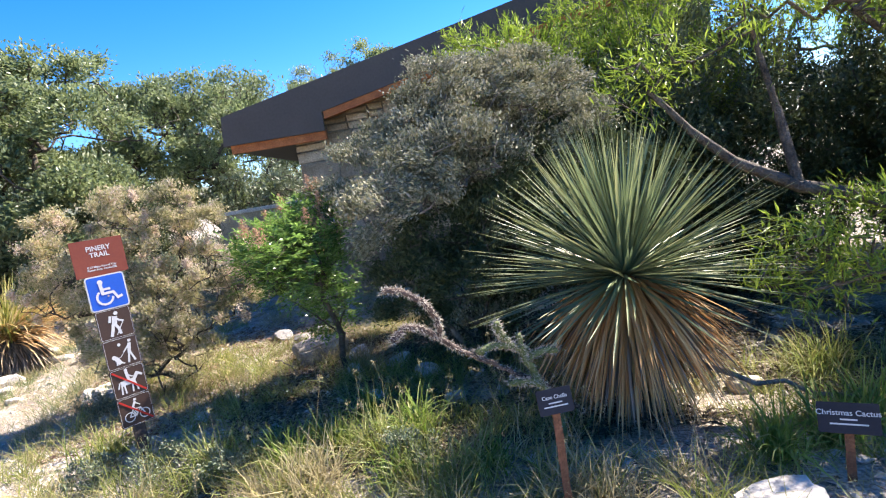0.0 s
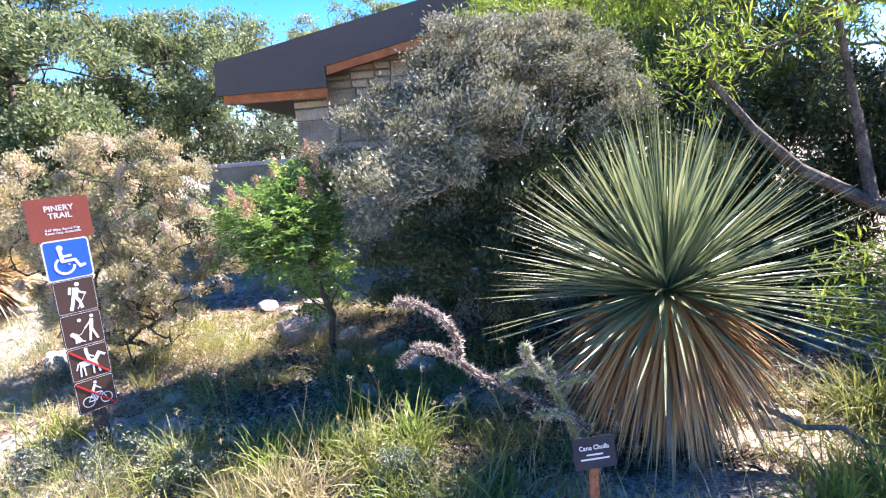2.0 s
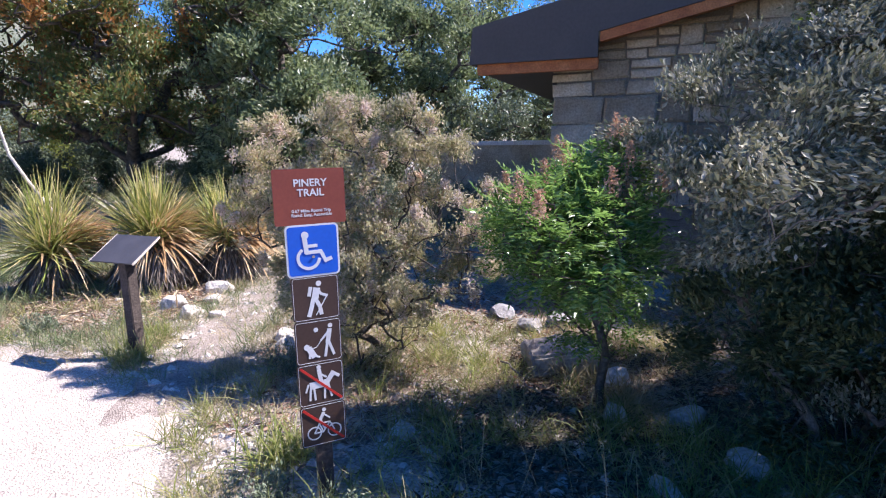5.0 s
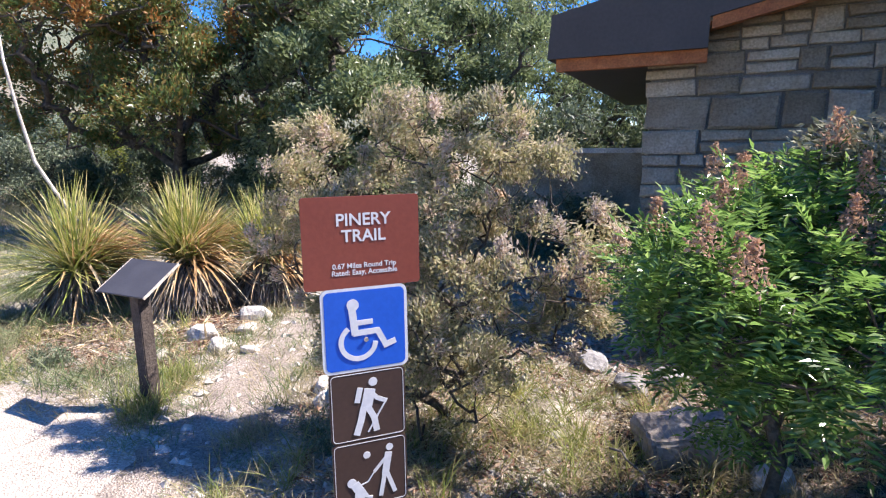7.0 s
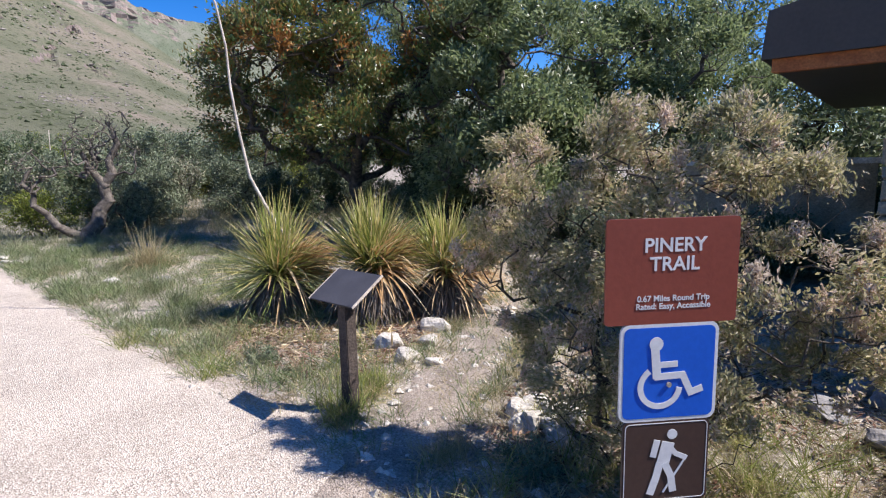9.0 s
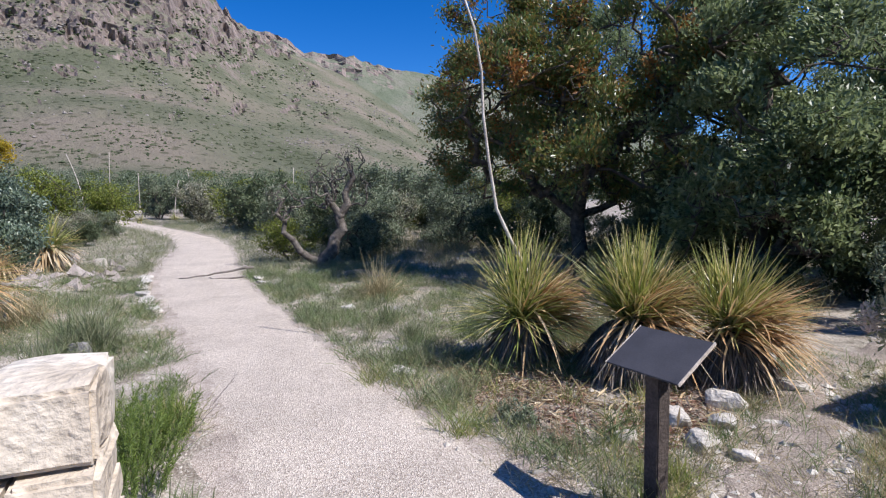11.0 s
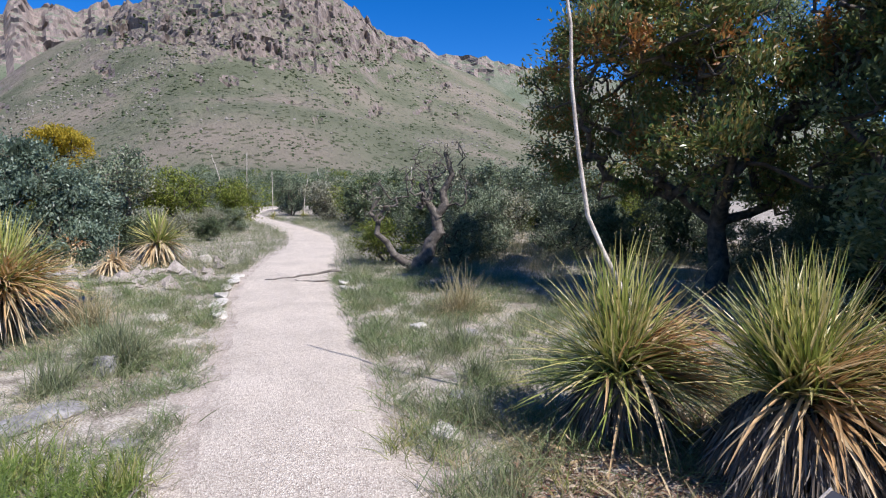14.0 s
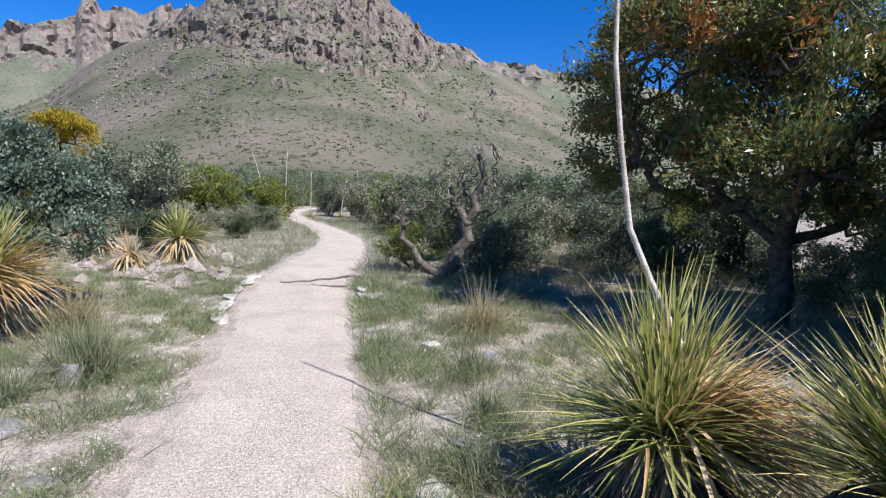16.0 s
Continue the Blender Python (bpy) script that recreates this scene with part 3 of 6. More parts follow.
def pipe(P, R, k=6):
    """One bent round rod through the points, closed at both ends."""
    P, R = np.asarray(P, float), np.asarray(R, float)
    D = np.gradient(P, axis=0)
    D /= np.maximum(np.linalg.norm(D, axis=1, keepdims=True), 1e-9)
    side = np.array([1.0, 0, 0]) if abs(D[0, 2]) > 0.8 else np.array([0, 0, 1.0])
    U = np.cross(D, side)
    U /= np.maximum(np.linalg.norm(U, axis=1, keepdims=True), 1e-9)
    W = np.cross(D, U)
    a = np.arange(k) * 2 * np.pi / k
    v = (P[:, None] + (np.cos(a)[None, :, None] * U[:, None] + np.sin(a)[None, :, None] * W[:, None]) * R[:, None, None]).reshape(-1, 3)
    n = len(P)
    f = [[i * k + j, i * k + (j + 1) % k, (i + 1) * k + (j + 1) % k, (i + 1) * k + j] for i in range(n - 1) for j in range(k)]
    return v, f + [list(range(k))[::-1], [(n - 1) * k + j for j in range(k)]]


def leaf_quads(P, D, N, L, W):
    """Pointed leaves, lightly folded, from base points, directions, normals, lengths and widths."""
    D = D / np.maximum(np.linalg.norm(D, axis=1, keepdims=True), 1e-9)
    S = np.cross(D, N)
    S /= np.maximum(np.linalg.norm(S, axis=1, keepdims=True), 1e-9)
    U = np.cross(S, D)
    L, W = np.broadcast_to(L, len(P))[:, None], np.broadcast_to(W, len(P))[:, None]
    mid = P + D * L * 0.45 + U * W * 0.25
    v = np.stack([P, mid + S * W * 0.5, P + D * L, mid - S * W * 0.5], 1).reshape(-1, 3)
    return v, np.arange(len(P) * 4).reshape(-1, 4)


def blades(P, D, L, W, droop, rings=5, fold=0.35, rng=None, sway=0.0):
    """Long strap leaves, V-folded, tapering to a point and bending down."""
    n = len(P)
    D = D / np.linalg.norm(D, axis=1, keepdims=True)
    S = np.cross(D, np.where(np.abs(D[:, 2:]) > 0.95, [[1.0, 0, 0]], [[0, 0, 1.0]]))
    S /= np.linalg.norm(S, axis=1, keepdims=True)
    U = np.cross(S, D)
    L, W, droop = (np.broadcast_to(q, n)[:, None] for q in (L, W, droop))
    vs = []
    bend = rng.normal(0, sway, (n, 1)) if sway else 0.0
    for k in range(rings):
        s = k / (rings - 1)
        c = P + D * L * s + np.array([0, 0, -1.0]) * droop * L * s * s + S * bend * L * s * s
        w = W * (0.75 + 0.6 * s if s < 0.3 else 0.93) * (1 - s ** 2.2) * 0.5 + 0.0006
        vs += [c - S * w + U * w * fold, c - U * w * fold * 0.4, c + S * w + U * w * fold]
    v = np.stack(vs, 1).reshape(-1, 3)
    base = (np.arange(n) * rings * 3)[:, None]
    q = []
    for k in range(rings - 1):
        a = k * 3
        q += [(a, a + 1, a + 4, a + 3), (a + 1, a + 2, a + 5, a + 4)]
    f = (base[:, :, None] + np.array(q)[None]).reshape(-1, 4)
    return v, f


def skeleton_of(rng, stems, targets, step, jitter, tip, girth=0.0):
    """Limbs grown from stem points to every target, thinner outward."""
    pos, par = [], []
    for stem in stems:
        for i, p in enumerate(stem):
            pos.append(np.array(p, float))
            par.append(len(pos) - 2 if i else -1)
    root = pos[0]
    order = np.argsort([np.linalg.norm(t - root) for t in targets])
    arr = np.zeros((len(targets) * 14 + 60, 3))
    arr[:len(pos)] = pos
    for k in order:
        t = targets[k]
        n = len(pos)
        d = np.linalg.norm(arr[:n] - t, axis=1) + 0.25 * np.maximum(0, arr[:n, 2] - t[2])
        i = int(np.argmin(d))
        a = arr[i].copy()
        m = int(min(12, max(1, math.ceil(np.linalg.norm(t - a) / step))))
        prev = i
        for s in range(1, m + 1):
            p = a + (t - a) * (s / m) + (rng.normal(0, jitter, 3) if s < m else 0) + np.array([0, 0, 0.12 * step * math.sin(math.pi * s / m)])
            if len(pos) >= len(arr):
                break
            arr[len(pos)] = p
            pos.append(p)
            par.append(prev)
            prev = len(pos) - 1
    n = len(pos)
    area = np.zeros(n)
    kids = np.zeros(n, int)
    for i in range(n - 1, -1, -1):
        if kids[i] == 0:
            area[i] = tip ** 2.2
        if par[i] >= 0:
            area[par[i]] += area[i]
            kids[par[i]] += 1
    rad = area ** (1 / 2.2)
    if girth:
        i = 0
        for q, stem in enumerate(stems):
            for k in range(len(stem)):
                rad[i] = max(rad[i], girth * (1.0 if q == 0 else 0.55) * (1 - 0.8 * k / len(stem)))
                i += 1
    return arr[:n], np.array(par), rad, kids


def crown_points(rng, lobes):
    out = []
    for cx, cy, cz, r, n in lobes:
        d = rng.normal(0, 1, (n, 3))
        d /= np.linalg.norm(d, axis=1, keepdims=True)
        out.append(np.array([cx, cy, cz]) + d * (r * rng.uniform(0.35, 1.0, (n, 1)) ** 0.6))
    return np.concatenate(out)


def woody(name, x, y, lobes, stems, seed, bark, leaf, n_leaf, size, spread, label, category, step=0.25, jitter=0.03, tip=0.003, shape=0.45, sides=5, lift=0.0, extra=None, group="", crown_label="", flat=0.5, floor=0.05, girth=0.0, clump=0.0):
    """A shrub or tree: limbs grown into the lobes of its crown, and a crown of single leaves. Shapes are in metres from its base."""
    rng = np.random.default_rng(seed)
    targets = crown_points(rng, lobes)
    pos, par, rad, kids = skeleton_of(rng, stems, targets, step, jitter, tip, girth)
    ob = empty(name, x, y, gz(x, y) - 0.03 + lift, label=label, category=category, group=group)
    has = par >= 0
    r0 = np.minimum(rad[par[has]], rad[has] * 1.25)
    v, f = tubes(pos[par[has]], pos[has], r0, rad[has], sides)
    mesh_object("trunk", v, f, bark, ob, True)
    thin = np.nonzero((rad < tip * 3.2) & has)[0]
    pick = rng.choice(thin, n_leaf)
    f1 = rng.uniform(0, 1, (n_leaf, 1))
    P = pos[pick] * f1 + pos[par[pick]] * (1 - f1) + rng.normal(0, spread, (n_leaf, 3))
    if clump:
        ends = np.nonzero(kids == 0)[0]
        full = rng.uniform(0.15, 1.0, len(ends)) ** 2.2
        pick = rng.choice(ends, n_leaf, p=full / full.sum())
        P = pos[pick] + rng.normal(0, clump, (n_leaf, 3)) * np.array([1.0, 1.0, 0.7])
    out = pos[pick] - pos[par[pick]]
    out = out / np.maximum(np.linalg.norm(out, axis=1, keepdims=True), 1e-6) + rng.normal(0, 0.55, (n_leaf, 3)) + np.array([0, 0, 0.25])
    N = rng.normal(0, flat, (n_leaf, 3)) + np.array([0, 0, 1.0])
    keep = P[:, 2] > floor + rng.uniform(0, 0.25, n_leaf) * (floor > 0.1)
    L = size * rng.uniform(0.6, 1.3, n_leaf)
    v, f = leaf_quads(P[keep], out[keep], N[keep], L[keep], L[keep] * shape)
    crown = mesh_object("crown", v, f, leaf, ob)
    crown["kind"] = "stuff"
    if crown_label:
        crown["label"] = crown_label
    if extra:
        part_name, mat2, n2, size2, shape2, zmin, spread2 = extra
        tips = np.nonzero((kids == 0) & (pos[:, 2] > zmin))[0]
        pick = rng.choice(tips, max(1, n2 // 40))
        pick = np.repeat(pick, 40)
        P = pos[pick] + rng.normal(0, spread2, (len(pick), 3)) * np.array([0.6, 0.6, 1.0])
        D = rng.normal(0, 1, (len(pick), 3)) + np.array([0, 0, 0.6])
        L = size2 * rng.uniform(0.6, 1.4, len(pick))
        v, f = leaf_quads(P, D, rng.normal(0, 1, (len(pick), 3)), L, L * shape2)
        mesh_object(part_name, v, f, mat2, ob)["kind"] = "stuff"
    return ob


def stems_of(rng, n, height_, lean, steps=4):
    out = []
    for k in range(n):
        a = k * 2.4 + rng.uniform(-0.4, 0.4)
        d = np.array([math.cos(a), math.sin(a), 0]) * lean * rng.uniform(0.5, 1.2)
        out.append([np.array([math.cos(a), math.sin(a), 0]) * 0.05 + (d * (s / steps) ** 1.1 + np.array([0, 0, height_ * s / steps])) + (rng.normal(0, 0.02, 3) if s else 0) for s in range(steps + 1)])
    return out


SLOPE = mountain_material("grassy_mountain", [(0.112, 0.12, 0.074), (0.155, 0.156, 0.104), (0.235, 0.20, 0.155)], [(0.12, 0.098, 0.086), (0.22, 0.178, 0.155), (0.34, 0.275, 0.24)], 0.80)
TALUS = surface("pale_talus", [(0.15, 0.135, 0.115), (0.24, 0.215, 0.185), (0.33, 0.295, 0.26)], 0.3, 0.9, 0.0, 2.0)
SLOPE_SCRUB = leafy("dark_slope_scrub", [(0.05, 0.066, 0.036), (0.08, 0.10, 0.055), (0.11, 0.13, 0.075)], 0.8, 0.0, 0.1)
FAR_SLOPE = mountain_material("hazy_mountain", [(0.13, 0.15, 0.10), (0.17, 0.18, 0.13), (0.21, 0.20, 0.16)], [(0.16, 0.135, 0.122), (0.25, 0.20, 0.175), (0.34, 0.275, 0.24)], 0.80)
HUB = (-4.5, 3.9)
MAIN = ridge("mountain_main", ((36, 0.6), (48, 1.6), (55, 3.6), (59, 6.0), (63.2, 9.3), (67.7, 12.0), (72.8, 14.0), (76.5, 15.7), (78.5, 16.6), (80.2, 18.4), (81.7, 19.5), (84, 21.0), (88, 22.0), (93, 21.6), (97, 20.2), (100.5, 17.6), (104, 14.5), (108.3, 11.3), (111.5, 8.2), (116, 5.5), (124, 3.6), (140, 2.0), (150, 1.0)), 100, 900, HUB, SLOPE, "steep grassy desert mountain with rocky cliffs on top", 1.0, 3.0, 0.25, 13.8)
dress_slope(MAIN)
ridge("mountain_behind", ((-40, 1.0), (0, 1.6), (20, 2.6), (35, 6.0), (45, 9.0), (55, 11.5), (60, 12.6), (64.3, 13.7), (66.6, 14.6), (69.7, 14.7), (72.5, 15.0), (75, 16.3), (77.3, 16.4), (80, 16.5), (84, 16.5)), 900, 1700, HUB, FAR_SLOPE, "far darker mountain ridge", 0.6, 8.0, 0.4, 12.8)
ridge("mountain_crags", ((92, 15.0), (96, 16.5), (99, 17.6), (102.5, 16.8), (104.5, 16.2), (106.2, 16.2), (107.6, 15.7), (108.2, 16.6), (109.0, 16.3), (109.5, 15.0), (111.85, 14.1), (114.7, 13.0), (119, 12.0), (126, 10.6), (140, 7.0), (155, 3.0)), 900, 1500, HUB, FAR_SLOPE, "pinkish rock crags on the mountain shoulder", 0.75, 5.0, 0.25, 11.2)

RNG = np.random.default_rng(11)

# large dark shrub beside the building
woody("shrub", 0.2, 4.75, [(-0.72, -0.05, 1.48, 0.38, 34), (-0.2, 0.0, 1.8, 0.5, 80), (0.3, 0.05, 2.05, 0.58, 120), (0.9, 0.2, 1.95, 0.55, 100), (-0.9, 0.0, 1.75, 0.3, 14), (-1.1, 0.0, 1.6, 0.2, 6), (-0.7, 0.1, 2.0, 0.22, 8), (0.6, 0.2, 2.35, 0.35, 50), (-0.05, 0.15, 2.4, 0.35, 50), (-0.6, -0.8, 1.5, 0.22, 14), (-0.35, -0.55, 1.7, 0.3, 34), (0.1, -0.5, 1.8, 0.3, 40)],
      stems_of(RNG, 9, 0.5, 0.4), 21, BARK_GREY, SHRUB_DARK, 92000, 0.034, 0.045, "large dense dark grey-green shrub with fine twigs", "shrub", 0.16, 0.03, 0.0028, 0.45, flat=1.2, clump=0.06)
# Lower half of the same shrub; its shaded hollow is painted by darker leaves.
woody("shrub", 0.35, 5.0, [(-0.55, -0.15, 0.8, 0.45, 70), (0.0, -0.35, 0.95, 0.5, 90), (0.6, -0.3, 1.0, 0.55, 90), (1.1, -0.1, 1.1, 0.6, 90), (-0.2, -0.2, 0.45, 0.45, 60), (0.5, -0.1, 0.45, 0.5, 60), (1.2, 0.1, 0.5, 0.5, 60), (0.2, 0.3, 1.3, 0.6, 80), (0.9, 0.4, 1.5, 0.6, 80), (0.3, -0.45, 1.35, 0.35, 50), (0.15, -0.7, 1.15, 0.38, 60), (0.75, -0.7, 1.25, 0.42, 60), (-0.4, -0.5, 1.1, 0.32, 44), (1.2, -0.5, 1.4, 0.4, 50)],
      stems_of(RNG, 8, 0.4, 0.4), 27, BARK_DARK, SHADE_LEAF, 84000, 0.04, 0.05, "underside of the grey shrub, its shade put into dark leaf colour", "shrub", 0.16, 0.03, 0.0028, 0.45, flat=1.0, clump=0.07)
# Darkness behind the yucca is carried by the leaf colour, in place of shade.
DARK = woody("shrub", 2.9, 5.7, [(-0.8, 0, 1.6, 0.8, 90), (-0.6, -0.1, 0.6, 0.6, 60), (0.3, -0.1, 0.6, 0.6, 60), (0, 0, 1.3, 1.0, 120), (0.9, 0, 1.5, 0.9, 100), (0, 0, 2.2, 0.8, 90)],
      stems_of(RNG, 6, 0.7, 0.4), 22, BARK_DARK, SHADE_LEAF, 46000, 0.055, 0.08, "evergreen shrub behind the yucca, shade put into its dark leaf colour", "shrub", 0.2, 0.03, 0.003, 0.45)
# The copy at (4.35, 3.75) is added to block sun right of the yucca.
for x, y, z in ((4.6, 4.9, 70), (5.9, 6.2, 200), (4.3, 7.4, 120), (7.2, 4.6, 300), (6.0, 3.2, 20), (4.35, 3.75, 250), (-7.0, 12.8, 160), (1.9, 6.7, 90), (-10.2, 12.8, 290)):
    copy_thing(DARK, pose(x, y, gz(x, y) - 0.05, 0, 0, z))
# tree with yellow-green leaves and a bare leaning limb
woody("tree", 4.3, 7.0, [(-3.5, -0.7, 2.75, 0.6, 70), (-2.5, -0.7, 2.6, 0.6, 70), (-1.2, -0.8, 2.3, 0.6, 60), (-3.0, -0.3, 2.75, 0.7, 90), (-2.0, -0.2, 3.1, 0.8, 110), (-0.9, -0.3, 3.6, 1.0, 120), (0.3, -0.4, 3.5, 1.0, 110), (-3.5, -0.1, 2.8, 0.45, 50), (-1.4, -0.4, 2.5, 0.7, 80), (0.0, -0.6, 2.6, 0.8, 70), (1.2, -0.5, 3.0, 0.9, 80)],
      [[(0, 0, 0), (-0.1, -0.1, 0.6), (-0.3, -0.2, 1.3), (-0.7, -0.2, 2.0), (-1.2, -0.2, 2.6)], [(0, 0, 0.4), (0.2, -0.1, 1.2), (0.3, -0.3, 2.2)], [(-0.3, -0.2, 1.3), (-1.3, -0.4, 1.9), (-2.2, -0.4, 2.4)]],
      23, BARK_GREY, PINE_LEAF, 46000, 0.088, 0.06, "small tree with narrow yellow-green leaves and bare grey limbs", "tree", 0.28, 0.04, 0.005, 0.17)
woody("leaning_tree", 3.5, 3.1, [(-2.0, 0.6, 2.05, 0.3, 22), (-1.2, -0.2, 0.95, 0.4, 48), (-1.65, -0.3, 0.85, 0.3, 34), (-0.8, -0.2, 1.05, 0.35, 34), (-0.4, 0.2, 2.3, 0.4, 20), (-1.35, 0.5, 2.35, 0.35, 18), (-0.6, 0.35, 2.6, 0.5, 44), (0.0, 0.5, 2.65, 0.5, 44), (-0.3, 0.1, 2.2, 0.4, 26)],
      [[(0, 0, 0), (-0.15, -0.02, 0.5), (-0.5, 0.0, 0.9), (-0.9, 0.1, 1.08), (-1.3, 0.25, 1.22), (-1.6, 0.4, 1.42), (-1.8, 0.5, 1.65), (-2.0, 0.6, 1.95)], [(-0.5, 0.0, 0.9), (-0.5, 0.15, 1.4), (-0.42, 0.2, 2.0)], [(-1.3, 0.25, 1.22), (-1.3, 0.4, 1.7), (-1.35, 0.5, 2.2)], [(-0.15, 0, 0.5), (-0.6, -0.15, 0.62), (-1.1, -0.2, 0.7)]],
      25, BARK_DARK, PINE_LEAF, 9000, 0.075, 0.05, "bare leaning grey limb with a few yellow-green sprays", "tree", 0.16, 0.06, 0.006, 0.17, girth=0.07)
# olive shrub with pinkish plumes behind the trail sign
woody("plume_shrub", -2.85, 5.2, [(-0.8, -0.05, 1.5, 0.26, 46), (-0.45, -0.1, 1.3, 0.3, 60), (-0.15, 0.05, 1.6, 0.3, 60), (0.2, 0.1, 1.45, 0.36, 80), (0.55, 0.15, 1.5, 0.3, 60), (0.85, 0.05, 1.15, 0.32, 64), (0.45, -0.1, 1.1, 0.3, 60), (-0.05, -0.1, 1.15, 0.3, 60), (-0.4, -0.15, 0.9, 0.3, 60), (-0.85, -0.15, 1.15, 0.22, 36), (-0.05, 0, 1.9, 0.2, 34), (-0.72, 0, 1.78, 0.16, 22), (0.35, 0.1, 1.82, 0.2, 34), (0.3, -0.25, 0.78, 0.28, 44), (0.8, 0.0, 0.86, 0.26, 36), (0.0, -0.2, 0.55, 0.24, 40), (0.2, 0.0, 0.62, 0.26, 40), (-0.3, -0.2, 0.58, 0.28, 50), (0.38, -0.05, 0.48, 0.24, 40), (-0.1, 0.1, 0.42, 0.24, 40), (0, 0.2, 0.9, 0.4, 60)],
      stems_of(RNG, 12, 0.25, 0.4), 24, BARK_DARK, PLUME_LEAF, 72000, 0.029, 0.03, "olive-grey desert shrub with pinkish feathery seed heads", "shrub", 0.13, 0.025, 0.0024, 0.4, floor=0.12, flat=1.0, clump=0.045, extra=("seed_plume", PLUME_SEED, 32000, 0.026, 0.35, 0.5, 0.026))



def sumac(x, y, lobes, seed, label):
    """A leafy shrub with feather-shaped leaves and upright flower clusters."""
    rng = np.random.default_rng(seed)
    targets = crown_points(rng, lobes)
    pos, par, rad, kids = skeleton_of(rng, [[(0, 0, 0), (-0.02, 0.01, 0.2), (0.01, 0.0, 0.4), (-0.04, 0.0, 0.6), (-0.12, 0.0, 0.8)], [(0.01, 0.0, 0.4), (-0.2, 0.0, 0.62), (-0.4, 0.0, 0.8)]], targets, 0.12, 0.02, 0.003, 0.022)
    ob = empty("sumac_shrub", x, y, gz(x, y) - 0.03, label=label, category="shrub")
    has = par >= 0
    v, f = tubes(pos[par[has]], pos[has], np.minimum(rad[par[has]], rad[has] * 1.25), rad[has], 5)
    mesh_object("trunk", v, f, BARK_DARK, ob, True)
    tips = np.nonzero(rad < 0.006)[0]
    n = 1650
    pick = rng.choice(tips, n)
    B = pos[pick] + rng.normal(0, 0.035, (n, 3))
    D = rng.normal(0, 0.7, (n, 3)) + (pos[pick] - np.array([0, 0, 1.0])) * 1.0 + np.array([0, 0, 0.05])
    D /= np.linalg.norm(D, axis=1, keepdims=True)
    S = np.cross(D, [0, 0, 1.0])
    S /= np.maximum(np.linalg.norm(S, axis=1, keepdims=True), 1e-6)
    N = np.cross(S, D)
    rach = rng.uniform(0.11, 0.18, (n, 1))
    vs, Ps, Ds, Ns = [], [], [], []
    for k in range(7):
        s = 0.25 + 0.75 * k / 6
        p = B + D * rach * s + np.array([0, 0, -0.03]) * s * s
        for sg in ((1, -1) if k < 6 else (0,)):
            Ps.append(p), Ds.append(S * sg * 0.9 + D * (0.5 if sg else 1.0) + rng.normal(0, 0.12, (n, 3))), Ns.append(N + rng.normal(0, 0.25, (n, 3)))
    P, D2, N2 = np.concatenate(Ps), np.concatenate(Ds), np.concatenate(Ns)
    L = rng.uniform(0.034, 0.056, len(P))
    v, f = leaf_quads(P, D2, N2, L, L * 0.31)
    mesh_object("crown", v, f, SUMAC_LEAF, ob)["kind"] = "stuff"
    top = np.nonzero((kids == 0) & (pos[:, 2] > 1.0))[0]
    for k in rng.choice(top, 30, replace=False):
        m = 160
        h = rng.uniform(0, 1, m)
        away = (pos[k] - np.array([0.1, 0, 1.0])) * 0.12
        P = pos[k] + away + np.stack([rng.normal(0, 0.024, m) * (1.2 - h), rng.normal(0, 0.024, m) * (1.2 - h), 0.02 + h * 0.13], 1)
        v, f = leaf_quads(P, rng.normal(0, 1, (m, 3)), rng.normal(0, 1, (m, 3)), 0.018, 0.010)
        mesh_object("flower_spike", v, f, SUMAC_FLOWER, ob)["kind"] = "stuff"
    return ob


sumac(-1.05, 4.95, [(-0.38, -0.15, 1.2, 0.24, 50), (-0.24, 0.0, 1.32, 0.22, 46), (-0.05, -0.2, 1.4, 0.26, 60), (0.06, -0.1, 1.32, 0.22, 40), (-0.32, -0.6, 1.27, 0.25, 60), (-0.12, -0.72, 1.2, 0.24, 50), (0.0, -0.45, 1.2, 0.26, 56), (-0.32, -0.32, 1.08, 0.18, 30), (0.02, -0.55, 1.08, 0.16, 24), (-0.2, 0.05, 0.95, 0.24, 40), (0.05, 0.1, 0.8, 0.22, 30), (-0.1, 0.15, 0.6, 0.2, 20)], 31, "bright green leafy shrub with rusty pink flower clusters")


